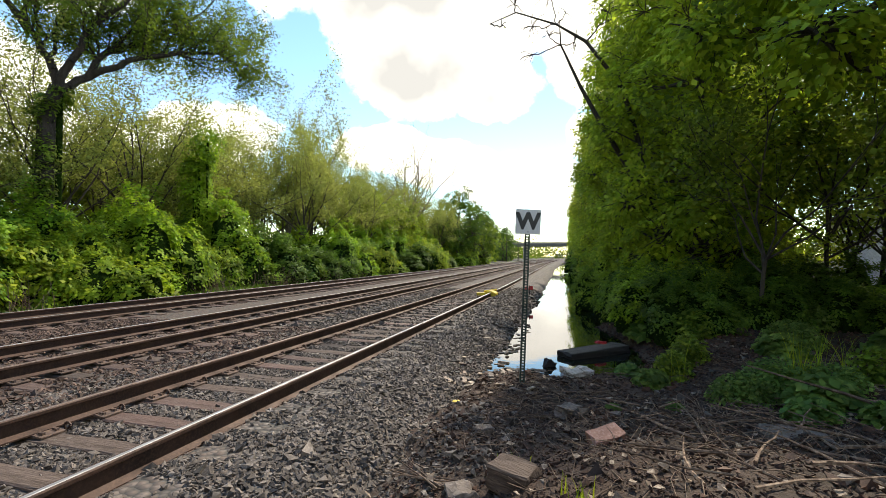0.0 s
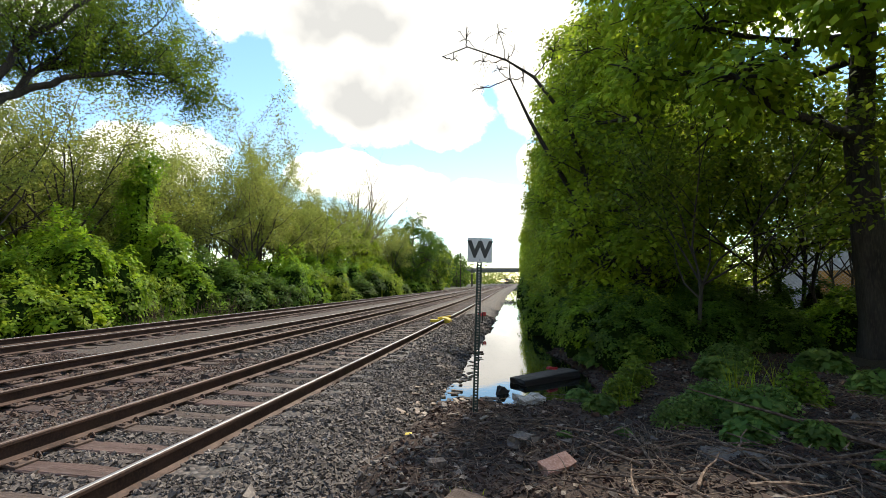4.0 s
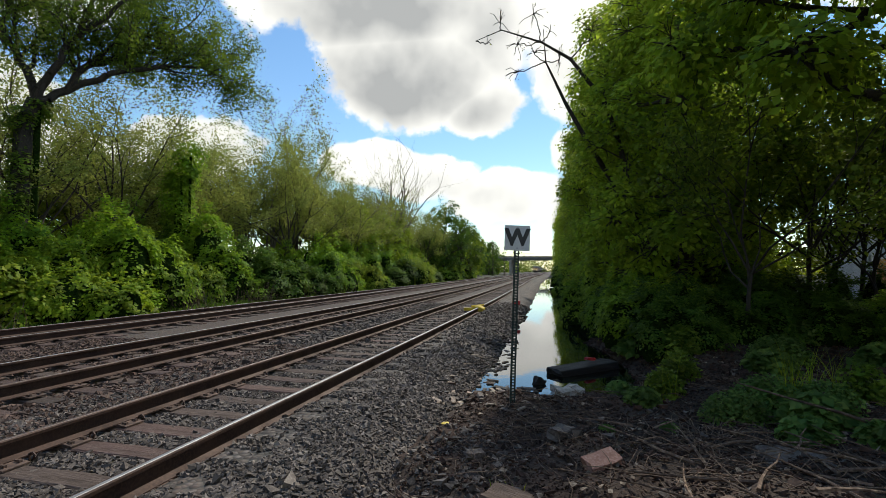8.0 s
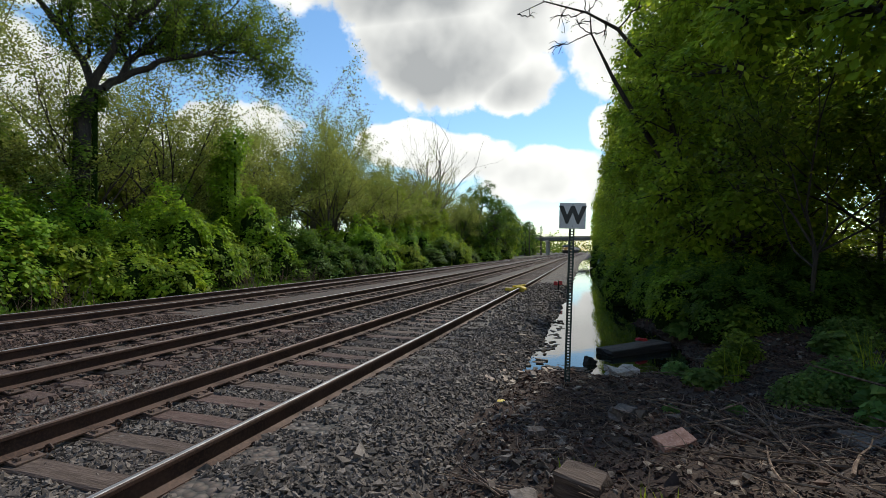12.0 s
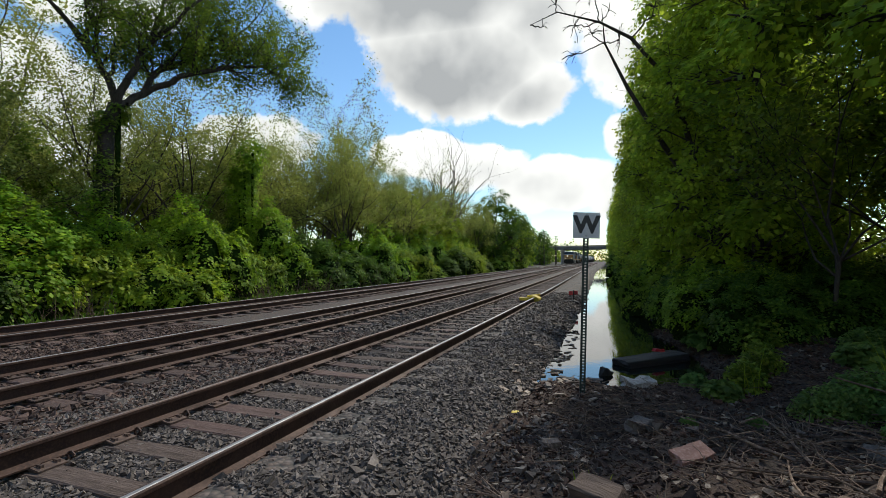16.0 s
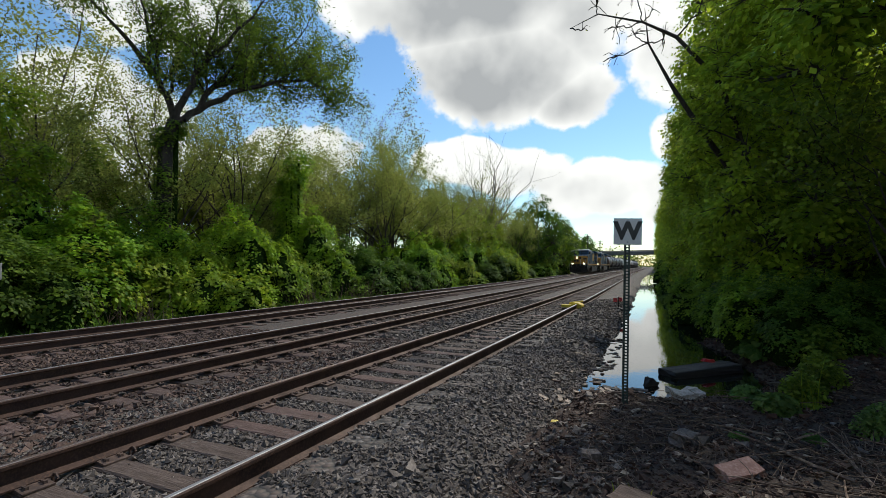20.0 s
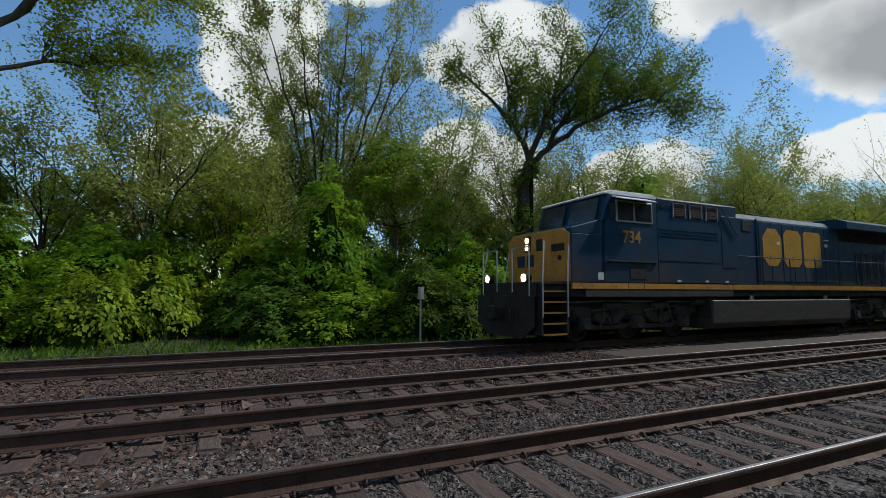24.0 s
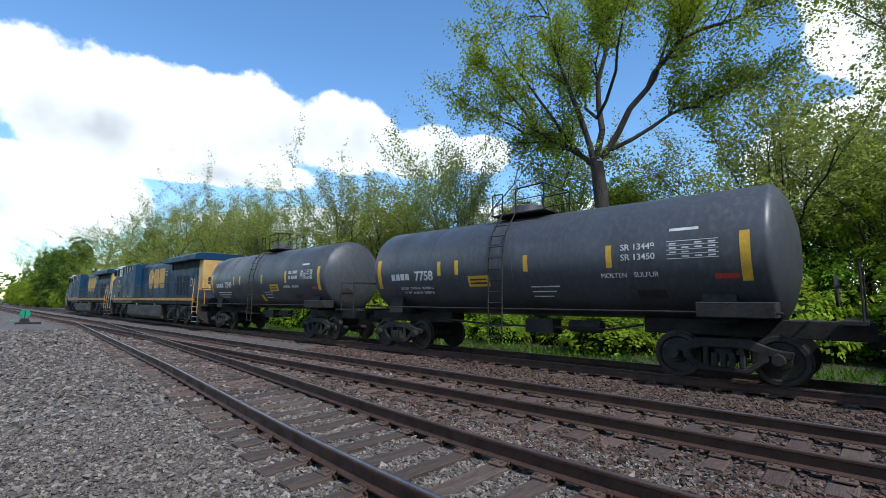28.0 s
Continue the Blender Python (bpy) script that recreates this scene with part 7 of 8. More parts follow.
# ---- shed and chain-link fence behind the near trees ----
shed = thing("shed", "pale grey metal shed behind the trees", "shed", pose(16.5, 25, 0, 0, 0, -18))
sw = part("wall", Shape().box(-5, 5, -0.1, 6, -0.3, 3.4), M["shed"], shed, "pale ribbed metal wall")
for i in range(33):
    part("rib", Shape().box(-5 + i * 0.31, -5 + i * 0.31 + 0.07, -0.13, -0.09, -0.3, 3.4), M["shed"], sw)
part("roof", Shape().prism([(-5.3, 3.4), (5.3, 3.4), (5.3, 3.6), (0, 4.6), (-5.3, 3.6)], "y", -0.4, 6.4), M["concrete"], shed, "low grey roof")
part("door", Shape().box(-3.2, -1.8, -0.16, -0.12, -0.2, 2.1), M["yellow_dirty"], shed, "dull yellow door")
fence = thing("chain_link_fence", "grey chain-link fence in front of the shed", "fence", pose(13.2, 20.5, 0.05, 0, 0, -18))
for i in range(6):
    part("fence_post", Shape().cyl((-5 + i * 2.4, 0, -0.3), (-5 + i * 2.4, 0, 2.1), 0.035, n=8), M["silver"], fence)
part("top_rail", Shape().cyl((-5, 0, 2.05), (7, 0, 2.05), 0.025, n=6), M["silver"], fence)
mesh_s = Shape()
for i in range(86):
    for sg in (-1, 1):
        x = -5 + i * 0.14
        pts = [(x, 0, 0.02), (x + sg * 2.0, 0, 2.02)]
        if -5.2 < x + sg * 2.0 < 7.2:
            mesh_s.cyl(pts[0], pts[1], 0.004, n=3, caps=False)
part("wire_mesh", mesh_s, M["silver"], fence, "thin diamond wire mesh")


# ---- ties, plates and anchors ----
TIE = 0.54
tie_meshes = []
for k in range(5):
    q = random.Random(50 + k)
    s = Shape()
    n = 7
    w = 0.115 + q.uniform(-0.012, 0.012)
    vs = []
    for i in range(n):
        x = -1.3 + 2.6 * i / (n - 1)
        a, b = w + q.uniform(-0.012, 0.008), w + q.uniform(-0.012, 0.008)
        z = q.uniform(-0.012, 0.004)
        vs += [(x, -a, -0.17), (x, -a, z - 0.012), (x, -a + 0.015, z), (x, b - 0.015, z + q.uniform(-0.006, 0.006)), (x, b, z - 0.012), (x, b, -0.17)]
    fs = [(i * 6 + j, i * 6 + (j + 1) % 6, (i + 1) * 6 + (j + 1) % 6, (i + 1) * 6 + j) for i in range(n - 1) for j in range(6)]
    fs += [tuple(range(6)), tuple(reversed(range((n - 1) * 6, n * 6)))]
    s.add(vs, fs)
    tie_meshes.append((s.mesh("tie", M["tie"]), s.mesh("tie", M["tie_red"])))
anchor = Shape().tube([(0.02, 0, 0.0), (0.06, 0, 0.055), (0.02, 0, 0.09), (-0.03, 0, 0.06), (-0.02, 0, 0.0)], 0.014, 6).mesh("rail_anchor", M["rail"])
plate_s = Shape().prism([(-0.18, 0), (0.18, 0), (0.18, 0.012), (0.075, 0.024), (-0.075, 0.024), (-0.18, 0.012)], "y", -0.1, 0.1)
for x in (-0.13, 0.13, -0.1, 0.1):
    for yy in (-0.055, 0.055):
        plate_s.box(x - 0.012, x + 0.012, yy - 0.012, yy + 0.012, 0.01, 0.038)
plate_me = plate_s.mesh("tie_plate", M["plate"])
q = random.Random(5)
for key in ("near", "mid", "far"):
    tr = tracks[key]
    y0, y1 = (-23, 250) if key == "near" else (-150, 250)
    i = 0
    y = y0
    lo, hi = (-23, 100) if key == "near" else (-60, 95)
    far_s = Shape()
    while y < y1:
        x = track_x(key, y)
        long = 0.0
        if key == "mid" and -41 < y < -23:
            long = gap(y)
        me = q.choice(tie_meshes)[1 if q.random() < (0.2 if key == "near" else 0.6) else 0]
        zz = -0.002 if key == "near" else -0.012
        if lo < y < hi:
            ob = new("tie", me)
            ob.parent = tr
            ob.matrix_basis = pose(x + long / 2 + q.uniform(-0.06, 0.06), y + q.uniform(-0.03, 0.03), zz, 0, 0, q.uniform(-1.2, 1.2))
            if long:
                ob.scale.x = (2.6 + long) / 2.6
            if -11 < y < 24 and key != "near":
                for sd in (-1, 1):
                    p = new("tie_plate", plate_me)
                    p.parent = tr
                    p.matrix_basis = pose(x + sd * GAUGE / 2, y, 0.0)
            if key == "near" and -7 < y < 24:
                for sd in (-1, 1):
                    p = new("tie_plate", plate_me)
                    p.parent = tr
                    p.matrix_basis = pose(x + sd * GAUGE / 2, y, 0.002)
                    p = new("rail_anchor", anchor)
                    p.parent = tr
                    p.matrix_basis = pose(x + sd * GAUGE / 2 + 0.08, y + 0.15 + q.uniform(-0.02, 0.02), -0.015, 0, 0, q.uniform(-8, 8)) @ Matrix.Scale(0.75, 4)
        else:
            far_s.box(x - 1.3, x + 1.3 + long, y - 0.11, y + 0.11, -0.15, -0.004)
        y += TIE * (1 + q.uniform(-0.04, 0.04))
    o = part("far_ties", far_s, M["tie_red"], tr, "rows of distant timber ties")
    o["kind"] = "stuff"


# ---- loose stone on the bed ----
def stones(name, seed, n, x0, x1, y0, y1, size, height_fn, label, avoid=True, lift=0.3):
    rng = np.random.default_rng(seed)
    x, y = rng.uniform(x0, x1, n), rng.uniform(y0, y1, n)
    keep = np.ones(n, bool)
    z = height_fn(x, y)
    if avoid:
        for key in ("near", "mid", "far"):
            tx = np.array([track_x(key, v) for v in np.linspace(y0, y1, 60)])
            c = np.interp(y, np.linspace(y0, y1, 60), tx)
            dx = np.abs(x - c)
            keep &= np.abs(dx - GAUGE / 2) > 0.09
            intie = dx < 1.3
            ph = np.ones(n) * 9
            ties_y = np.array([o.matrix_basis.translation.y for o in tracks[key].children if o.name.startswith("tie") and not o.name.startswith("tie_plate")])
            if len(ties_y):
                ties_y.sort()
                k = np.clip(np.searchsorted(ties_y, y), 1, len(ties_y) - 1)
                ph = np.minimum(np.abs(y - ties_y[k - 1]), np.abs(y - ties_y[k]))
            keep &= ~(intie & (ph < 0.125) & (rng.random(n) > 0.04))
    keep &= z > -0.32
    x, y, z = x[keep], y[keep], z[keep]
    n = len(x)
    s = size * rng.lognormal(0, 0.32, n)
    base = np.array([[1, 0, 0], [0, 1, 0], [-1, 0, 0], [0, -1, 0], [0, 0, 1], [0, 0, -1.0]])
    jit = base[None] * rng.uniform(0.55, 1.25, (n, 6, 1)) + rng.normal(size=(n, 6, 3)) * 0.28
    axes = rng.normal(size=(n, 3, 3))
    qr = np.linalg.qr(axes)[0]
    jit = np.einsum("nij,nkj->nki", qr, jit) * np.array([1, 1, 0.75])
    v = jit * s[:, None, None] + np.stack([x, y, z + s * lift], 1)[:, None, :]
    f = np.array([[0, 1, 4], [1, 2, 4], [2, 3, 4], [3, 0, 4], [1, 0, 5], [2, 1, 5], [3, 2, 5], [0, 3, 5]])
    faces = (np.arange(n)[:, None, None] * 6 + f[None]).reshape(-1, 3)
    me = array_mesh(name, v.reshape(-1, 3), faces, M["stone"])
    me.shade_flat()
    ob = new(name, me)
    return tagged(ob, label, "ballast stones", kind="stuff")


stones("ballast_stones", 61, 72000, -6.4, -1.6, 0.4, 9.0, 0.02, ballast_height, "loose grey crushed stones beside the siding")
o = stones("ballast_stones", 62, 40000, -12.0, -5.5, -4.0, 9.0, 0.027, ballast_height, "loose brown-grey crushed stones between the tracks")
o.data.materials.clear()
o.data.materials.append(M["stone_brown"])
o = stones("ballast_stones", 63, 56000, -6.4, 0.5, -9.0, 0.4, 0.021, ballast_height, "loose grey crushed stones in the yard")
o.data.materials.clear()
o.data.materials.append(M["stone_pale"])
o = stones("ballast_stones", 67, 26000, -12.5, -5.5, -16.0, -4.0, 0.032, ballast_height, "loose brown-grey crushed stones between the tracks")
o.data.materials.clear()
o.data.materials.append(M["stone_brown"])
stones("ballast_stones", 64, 24000, -9.0, -2.0, 9.0, 22.0, 0.032, ballast_height, "loose crushed stones along the tracks")
o = stones("ballast_stones", 65, 16000, -9.0, 1.0, -18.0, -9.0, 0.034, ballast_height, "loose crushed stones by the turnout")
o.data.materials.clear()
o.data.materials.append(M["stone_pale"])
o = stones("ballast_stones", 66, 14000, -7.0, 8.0, -36.0, -18.0, 0.05, ballast_height, "loose crushed stones farther down the yard")
o.data.materials.clear()
o.data.materials.append(M["stone_pale"])


# ---- debris, herbs and litter at the end of the water ----
def stick(rng, x, y, length, r, turn, rise=0.05, wander=0.25):
    z = float(ground_height(np.array(x), np.array(y)))
    pts, d = [Vector((0, 0, 0.015))], Vector((1, 0, rise))
    for i in range(4):
        d = (d + Vector((0, rng.uniform(-wander, wander), rng.uniform(-0.1, 0.08)))).normalized()
        pts.append(pts[-1] + d * length / 4)
    s = Shape()
    for i, (a, b) in enumerate(zip(pts, pts[1:])):
        s.cyl(a, b, r * (1 - 0.18 * i), r * (1 - 0.18 * (i + 1)), 5)
    return s, pose(x, y, z + 0.01, 0, 0, turn)


sr = random.Random(91)
big_sticks = [(-0.55, 3.9, 0.55, 0.018, 60), (0.25, 2.9, 0.5, 0.012, 75), (0.3, 2.7, 0.45, 0.01, 120), (1.0, 2.9, 1.4, 0.02, 160), (1.6, 3.3, 1.2, 0.018, 140), (0.6, 4.4, 0.8, 0.012, 10), (1.3, 4.0, 1.0, 0.014, 170),
              (2.1, 4.2, 1.6, 0.022, 150), (2.7, 3.4, 1.3, 0.02, 30), (-0.1, 4.8, 0.6, 0.012, 165), (1.9, 2.6, 0.9, 0.013, 60), (2.6, 5.0, 1.5, 0.02, 165), (0.9, 3.5, 0.7, 0.01, 100), (-0.9, 4.6, 0.45, 0.012, 10)] + [(sr.uniform(-0.2, 3.2), sr.uniform(2.2, 5.0), sr.uniform(0.4, 1.1), sr.uniform(0.007, 0.014), sr.uniform(0, 180)) for _ in range(44)] + [(-1.5 + 0.02 * k, 2.75 + 0.03 * k, 0.5, 0.008, 140 + 9 * k) for k in range(6)]
for x, y, ln, r, turn in big_sticks:
    s, m = stick(sr, x, y, ln, r, turn)
    st = part("stick", s, M["twig"])
    st.matrix_basis = m
    tagged(st, "dry pale brown stick lying on dark earth", "stick", "dry sticks on the heap")
# fine dead stalks, past counting
segs = []
rs = np.random.default_rng(92)
for i in range(6500):
    x, y = rs.uniform(-1.6, 4.2), rs.uniform(1.2, 7.0)
    if y > 6.2 and x < -0.9:
        continue
    tangle = 0.5 + 0.5 * math.sin(x * 2.1 + 1.0) * math.cos(y * 1.7 - x)
    if rs.random() > 0.1 + 0.75 * tangle ** 2:
        continue
    z = float(ground_height(np.array(x), np.array(y)))
    a, ln = rs.uniform(0, 2 * np.pi), rs.uniform(0.06, 0.3) * (1 + 1.6 * tangle * rs.random())
    p = np.array([x, y, z + rs.uniform(0.0, 0.03)])
    q = p + np.array([np.cos(a) * ln, np.sin(a) * ln, rs.uniform(-0.01, 0.07)])
    mid = (p + q) / 2 + rs.normal(size=3) * ln * 0.08
    r = rs.uniform(0.0018, 0.0048)
    segs += [(p, mid, r, r * 0.9), (mid, q, r * 0.9, r * 0.6)]
v, f = tube_arrays(segs, 4)
tagged(new("dead_stalks", array_mesh("dead_stalks", v, f, M["twig"])), "tangle of dry brown stalks on the heap", "dead stalks", kind="stuff")
# clods, chips and leaf litter
o = stones("earth_clods", 93, 46000, -1.95, 5.0, 0.8, 7.4, 0.013, ground_height, "dark crumbs of earth and bark mulch", False, 0.25)
o.data.materials.clear()
o.data.materials.append(M["mulch"])
o = stones("earth_clods", 96, 500, -1.8, 4.5, 1.2, 7.2, 0.036, ground_height, "larger lumps of dark earth", False, 0.1)
o.data.materials.clear()
o.data.materials.append(M["mulch"])
o = stones("earth_clods", 99, 9000, -1.95, 4.5, -2.2, 0.8, 0.02, ground_height, "dark crumbs of trodden earth", False, 0.25)
o.data.materials.clear()
o.data.materials.append(M["mulch"])
o = stones("earth_clods", 98, 9000, -0.6, 4.5, 7.0, 13.0, 0.026, ground_height, "dark crumbs of earth on the bank", False, 0.25)
o.data.materials.clear()
o.data.materials.append(M["mulch"])
o = stones("rubble", 94, 600, -2.3, 4.0, 1.0, 8.5, 0.03, lambda x, y: np.maximum(ground_height(x, y), ballast_height(x, y)), "scattered broken stones in the earth", False, 0.25)
o = stones("rubble", 97, 1100, -2.1, -1.2, 0.8, 5.0, 0.02, lambda x, y: np.maximum(ground_height(x, y), ballast_height(x, y)), "stones spilt from the ballast over the edge of the heap", False, 0.3)
lc = np.stack([rs.uniform(-2.2, 4.5, 1000), rs.uniform(1.0, 8.0, 1000), np.zeros(1000)], 1)
lc[:, 2] = np.maximum(ground_height(lc[:, 0], lc[:, 1]), ballast_height(lc[:, 0], lc[:, 1])) + 0.025
lc = lc[lc[:, 2] > -0.16]
v, f = leaf_cards(rs, lc, 0.055, 1.5)
tagged(new("leaf_litter", array_mesh("leaf_litter", v, f, M["litter"])), "dry fallen leaves and scraps", "leaf litter", kind="stuff")


def rough_block(name, sx, sy, sz, material, label, category, m, seed, jag=0.12, group=""):
    """A broken or worn block: a box with its corners knocked about."""
    q = random.Random(seed)
    bm = bmesh.new()
    bmesh.ops.create_cube(bm, size=1.0)
    bmesh.ops.subdivide_edges(bm, edges=list(bm.edges), cuts=2, use_grid_fill=True)
    for v in bm.verts:
        v.co = Vector((v.co.x * sx, v.co.y * sy, v.co.z * sz + sz / 2)) + Vector((q.uniform(-1, 1) * sx, q.uniform(-1, 1) * sy, q.uniform(-1, 1) * sz)) * jag * 0.5
    bmesh.ops.bevel(bm, geom=[e for e in bm.edges if e.calc_face_angle(0) > 0.7], offset=min(sx, sy, sz) * 0.08, segments=1, affect="EDGES")
    me = bpy.data.meshes.new(name)
    bm.to_mesh(me)
    bm.free()
    me.materials.append(M[material])
    ob = new(name, me)
    ob.matrix_basis = m
    return tagged(ob, label, category, group)


def gz(x, y):
    return float(max(ground_height(np.array(x), np.array(y)), ballast_height(np.array(x), np.array(y))))


rough_block("brick", 0.23, 0.13, 0.07, "brick", "worn reddish brick half sunk in earth", "brick", pose(-0.48, 3.45, gz(-0.48, 3.45) + 0.0, 18, -12, 28), 1, 0.1)
rough_block("wood_block", 0.27, 0.2, 0.15, "rotten", "sawn end of a rotten timber block", "wood block", pose(-1.05, 2.82, gz(-1.05, 2.82) - 0.02, 4, 3, -20), 2, 0.08)
rough_block("stone_block", 0.16, 0.14, 0.09, "rock", "broken brown stone on the heap", "stone", pose(-1.34, 2.72, gz(-1.34, 2.72) - 0.01, 0, 0, 30), 3, 0.25)
rough_block("stone_block", 0.15, 0.1, 0.07, "rock", "flat broken stone at the edge of the ballast", "stone", pose(-1.46, 4.0, gz(-1.46, 4.0), 0, 5, 20), 4, 0.25)
rough_block("stone_block", 0.2, 0.14, 0.1, "rock", "dark lump of rubble by the sign", "stone", pose(-0.75, 4.5, gz(-0.75, 4.5), 0, 0, 50), 6, 0.3)
rough_block("slab", 0.4, 0.26, 0.06, "rock", "flat grey slab under the herbs", "slab", pose(0.85, 3.95, gz(0.85, 3.95) - 0.02, 6, 2, 10), 5, 0.1)
rough_block("old_tie", 1.4, 0.4, 0.15, "wet_black", "black old tie lying by the water", "timber", pose(-0.36, 8.75, -0.235, 0, -1, 44), 7, 0.05)
rough_block("old_tie", 0.2, 0.1, 0.16, "wet_black", "splintered black stump in the water", "timber", pose(-1.12, 7.55, -0.26, 0, 25, 40), 8, 0.3)
rough_block("drift_board", 0.5, 0.09, 0.04, "wet_black", "wet board floating at the water's edge", "board", pose(-1.5, 7.0, -0.2, 0, 3, -25), 9, 0.15)
rough_block("plastic_bag", 0.36, 0.26, 0.15, "bag", "crumpled grey plastic bag behind the sign", "plastic bag", pose(-0.68, 6.42, gz(-0.68, 6.42) - 0.02, 0, 0, 20), 10, 0.42)
rough_block("red_cup", 0.2, 0.07, 0.05, "red_plastic", "crushed red plastic scrap on the old tie", "litter", pose(-0.25, 8.85, -0.03, 5, 8, 40), 11, 0.3)
rough_block("yellow_wrapper", 0.07, 0.045, 0.012, "yellow_plastic", "small yellow scrap on the ballast", "litter", pose(-1.94, 4.97, gz(-1.94, 4.97) + 0.02, 8, 0, 10), 12, 0.3)
for k in range(240):
    x, y = sr.uniform(-2.4, -1.05), sr.uniform(5.2, 12.0)
    z = max(gz(x, y), -0.215)                       # some of it floats at the edge
    if gz(x, y) > -0.34:
        rough_block("litter_scrap", sr.uniform(0.05, 0.2), sr.uniform(0.03, 0.07), sr.uniform(0.01, 0.03), sr.choice(["litter", "rotten", "wet_black", "litter", "rock"]), "driftwood or pale scrap along the shore", "litter",
                    pose(x, y, z + 0.01, sr.uniform(-8, 8), sr.uniform(-8, 8), sr.uniform(0, 180)), 100 + k, 0.25, "scraps along the shore")


# ---- herbs on the bank ----
def herb_mesh(seed, n, radius, height, size, material):
    rng = np.random.default_rng(seed)
    u = rng.normal(size=(n, 3))
    u[:, 2] = np.abs(u[:, 2])
    u /= np.linalg.norm(u, axis=1)[:, None]
    k = rng.random((n, 1)) ** 0.35
    c = u * k * np.array([radius, radius, height])
    v, f = leaf_cards(rng, c, size, 0.8, u * 0.5)
    me = array_mesh("leaves", v, f, M[material])
    segs = []
    for i in range(26):
        a, rr = rng.uniform(0, 2 * np.pi), radius * rng.uniform(0.2, 0.85)
        segs.append((np.array([0, 0, -0.05]) + rng.normal(size=3) * 0.05, np.array([np.cos(a) * rr, np.sin(a) * rr, height * rng.uniform(0.4, 0.8)]), 0.006, 0.003))
    v, f = tube_arrays(segs, 4)
    return me, array_mesh("stems", v, f, M["leaf_dark"])


herbs = [herb_mesh(71, 2600, 0.5, 0.42, 0.055, "leaf_herb"), herb_mesh(72, 700, 0.45, 0.4, 0.15, "leaf_herb"), herb_mesh(73, 1100, 0.42, 0.55, 0.08, "leaf_tree")]
for x, y, k, sc, lab in ((0.95, 5.35, 0, 0.62, "mound of small-leaved green herbs"), (1.35, 5.6, 0, 0.75, "mound of small-leaved green herbs"), (1.75, 5.5, 0, 0.6, "mound of small-leaved green herbs"), (1.5, 5.05, 1, 0.6, "broad-leaved green seedling clump"),
                         (1.25, 4.65, 1, 0.45, "broad-leaved green seedling clump"), (1.7, 4.5, 1, 0.4, "broad-leaved green seedling clump"), (0.2, 6.2, 1, 0.45, "broad-leaved herb by the old tie"), (0.5, 6.5, 2, 0.55, "leafy green nettle clump on the bank"),
                         (0.0, 6.7, 1, 0.35, "broad-leaved herb by the old tie"), (0.8, 7.0, 2, 0.6, "leafy green nettle clump on the bank"), (2.3, 5.9, 2, 0.6, "leafy green nettle clump on the bank"), (2.0, 7.4, 1, 0.7, "shaded herbs under the trees"),
                         (0.25, 5.0, 0, 0.18, "tiny green seedling on the heap"), (-0.35, 4.6, 0, 0.16, "tiny green seedling on the heap"), (2.4, 3.4, 1, 0.3, "small green seedling on the heap"), (1.9, 3.9, 1, 0.3, "small green seedling on the heap"),
                         (3.4, 6.4, 1, 0.6, "shaded herbs under the trees"), (1.2, 8.6, 2, 0.8, "shaded herbs by the water"), (2.6, 8.6, 0, 0.8, "shaded herbs under the trees"), (3.8, 8.2, 1, 0.8, "shaded herbs under the trees"), (4.6, 6.6, 0, 0.7, "shaded herbs under the trees"),
                         (0.6, 9.8, 1, 0.7, "shaded herbs by the water"), (0.8, 11.4, 0, 0.9, "shaded herbs by the water"), (0.9, 13.2, 0, 1.0, "shaded herbs by the water"), (1.1, 15.0, 2, 1.0, "shaded herbs by the water"), (2.2, 10.2, 2, 0.9, "shaded herbs under the trees"), (3.4, 10.4, 0, 1.0, "shaded herbs under the trees")):
    t = thing("herb_clump", lab, "herb", pose(x, y, gz(x, y) - 0.02, 0, 0, sr.uniform(0, 360)), "herbs on the bank")
    sc *= 1.15
    t.scale = (sc, sc, sc * 1.1)
    part("leaves", herbs[k][0], None, t, "soft green leaves")
    part("stems", herbs[k][1], None, t)


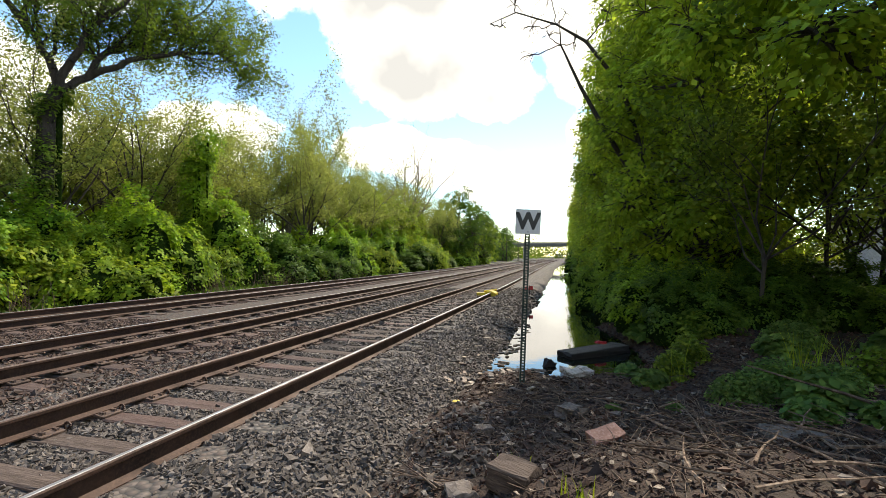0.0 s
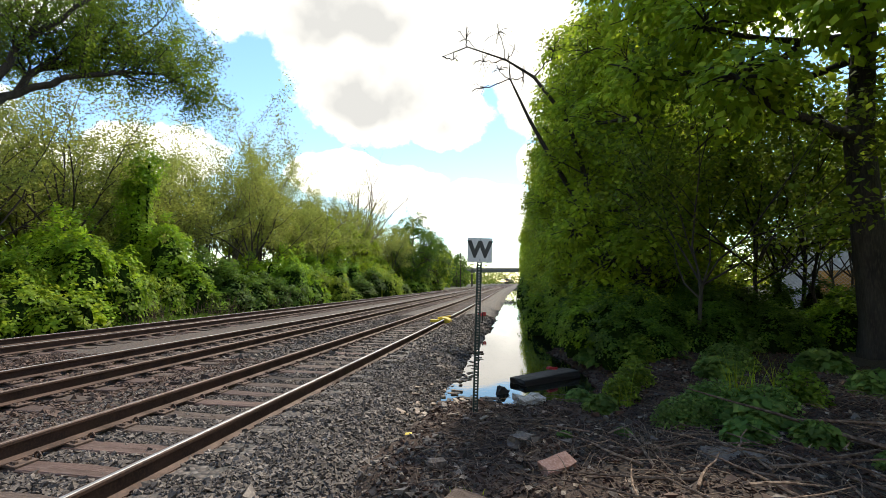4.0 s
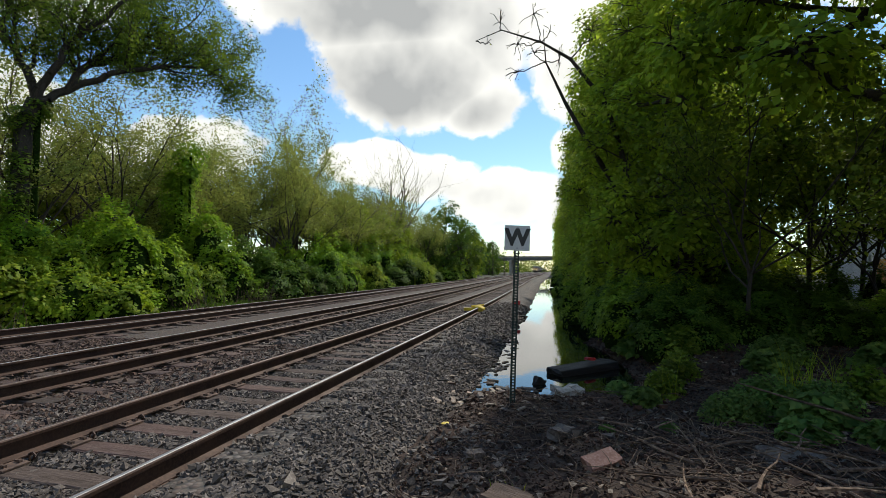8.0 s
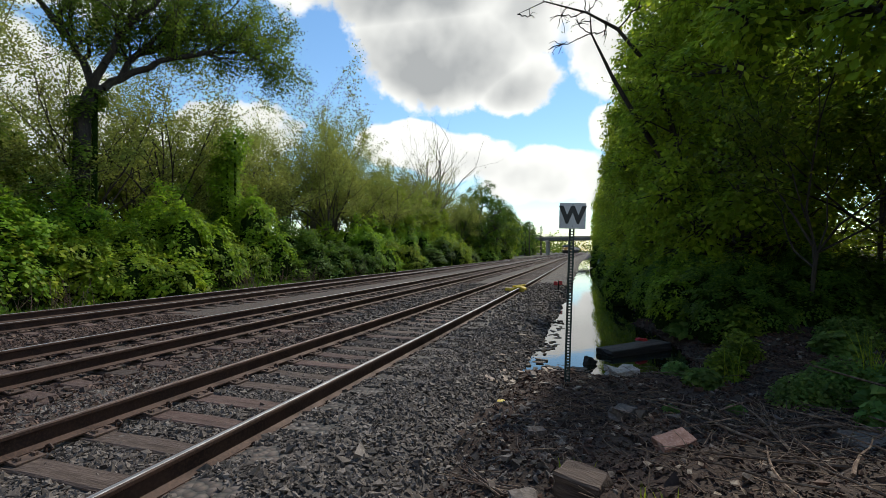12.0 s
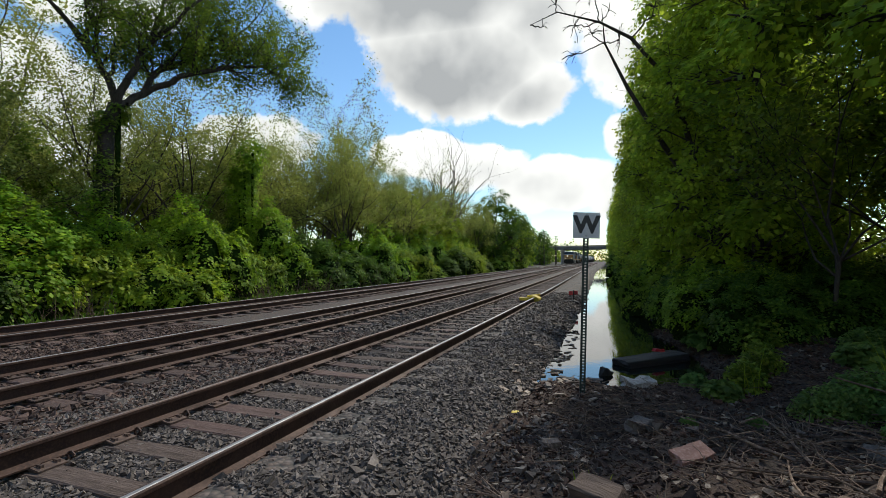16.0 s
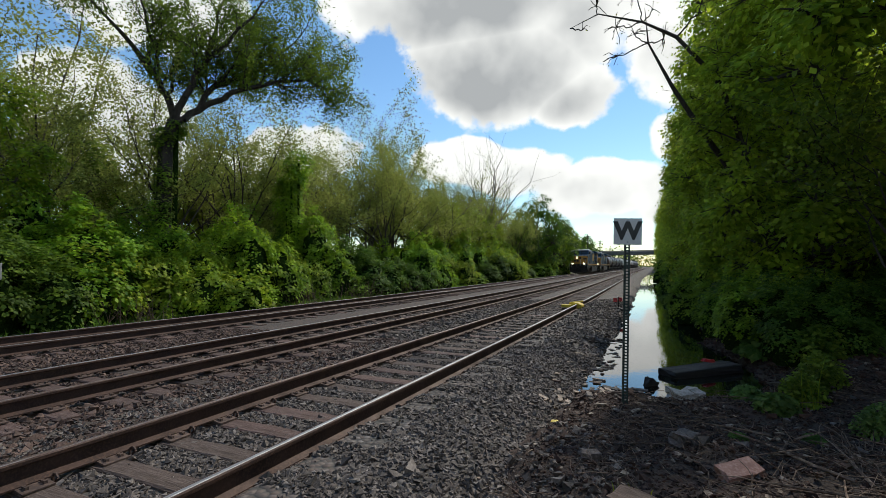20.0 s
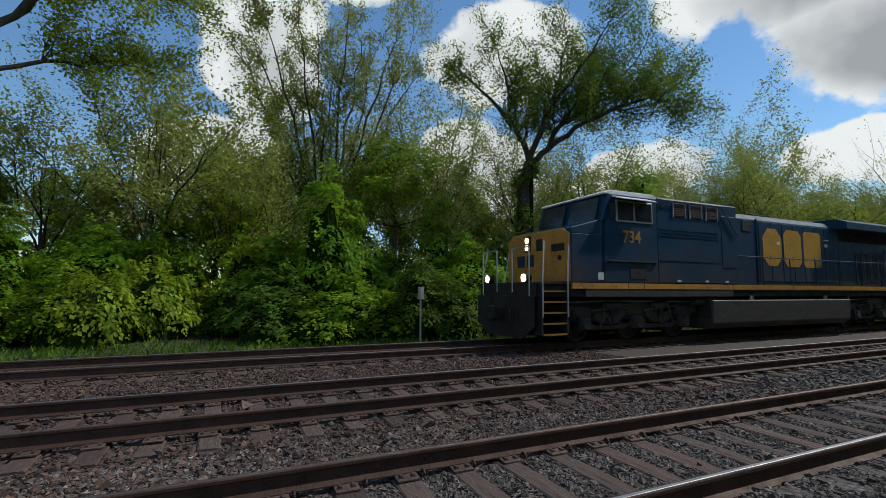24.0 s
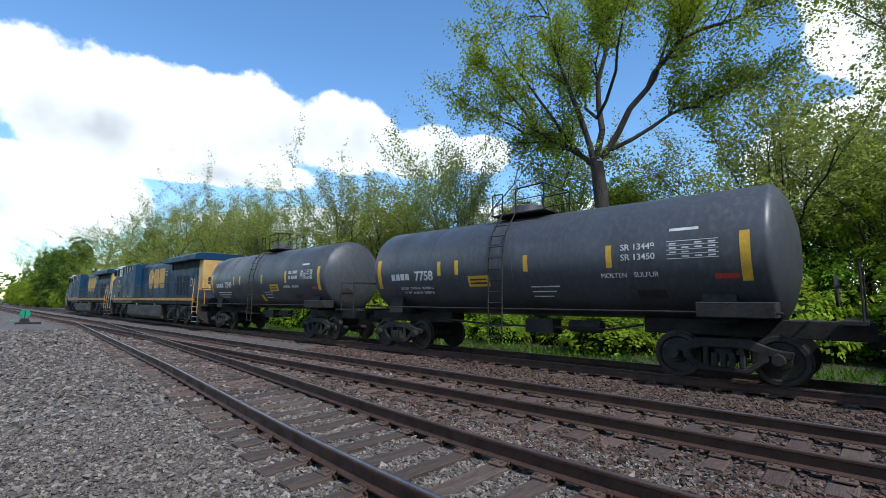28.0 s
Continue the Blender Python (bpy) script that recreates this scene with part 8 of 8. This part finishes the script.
def grass_tuft(name, x, y, blades, length, spread, seed, label, material="leaf_bright", group="grass tufts"):
    rng = np.random.default_rng(seed)
    vs, fs = [], []
    for i in range(blades):
        a, lean = rng.uniform(0, 2 * np.pi), rng.uniform(0.1, spread)
        ln, w = length * rng.uniform(0.6, 1.1), rng.uniform(0.004, 0.008)
        d = np.array([np.cos(a), np.sin(a), 0])
        sdv = np.array([-np.sin(a), np.cos(a), 0]) * w
        base = rng.normal(size=3) * np.array([0.05, 0.05, 0])
        k = len(vs)
        for j in range(5):
            t = j / 4
            p = base + d * lean * ln * t * t + np.array([0, 0, ln * (t - 0.3 * lean * t * t)])
            ww = sdv * (1 - t * 0.95)
            vs += [p - ww, p + ww]
        fs += [[k + 2 * j, k + 2 * j + 1, k + 2 * j + 3, k + 2 * j + 2] for j in range(4)]
    ob = new(name, array_mesh(name, np.array(vs), np.array(fs), M[material]))
    ob.location = (x, y, gz(x, y) - 0.01)
    return tagged(ob, label, "grass", group)


for x, y, n, ln in ((1.5, 5.6, 30, 0.75), (1.75, 5.7, 24, 0.7), (0.55, 6.3, 8, 0.75), (-0.65, 2.5, 14, 0.16), (-1.15, 3.2, 10, 0.13), (2.2, 6.2, 20, 0.6)):
    grass_tuft("grass_tuft", x, y, n, ln, 0.7, int(x * 100 + 500), "tuft of long bright green grass blades")
# grass along the far side of the line
rg = np.random.default_rng(95)
n = 26000
gx, gy = rg.uniform(-18.5, -14.4, n), np.concatenate([rg.uniform(-40, 40, n * 3 // 4), rg.uniform(40, 100, n - n * 3 // 4)])
gx = gx + np.interp(gy, _by, _bx)
zb = np.maximum(ground_height(gx, gy), ballast_height(gx, gy))
hgt = rg.uniform(0.05, 0.24, n)
ang = rg.uniform(0, 2 * np.pi, n)
w = 0.035
b0 = np.stack([gx - np.cos(ang) * w, gy - np.sin(ang) * w, zb - 0.02], 1)
b1 = np.stack([gx + np.cos(ang) * w, gy + np.sin(ang) * w, zb - 0.02], 1)
tp = np.stack([gx + rg.normal(size=n) * 0.1, gy + rg.normal(size=n) * 0.1, zb + hgt], 1)
v = np.stack([b0, b1, tp], 1).reshape(-1, 3)
tagged(new("verge_grass", array_mesh("verge_grass", v, np.arange(n * 3).reshape(-1, 3), M["leaf_dark"])), "rough green grass along the far side of the line", "grass", kind="stuff")
# pale twiggy dead brush here and there at the foot of the bushes
segs = []
for cx, cy in ((-16.6, 17.5), (-16.7, 22), (-16.8, 9.5), (-17.0, 28), (-17.2, 33)):
    for i in range(90):
        p = np.array([cx + rg.normal() * 0.5, cy + rg.normal() * 0.9, float(ground_height(np.array(cx), np.array(cy)))])
        q = p + np.array([rg.normal() * 0.35, rg.normal() * 0.35, rg.uniform(0.4, 1.2)])
        segs.append((p, q, 0.008, 0.004))
v, f = tube_arrays(segs, 4)
tagged(new("dead_brush", array_mesh("dead_brush", v, f, M["twig"])), "pale dead brush at the foot of the bushes", "dead brush", kind="stuff")

motions()
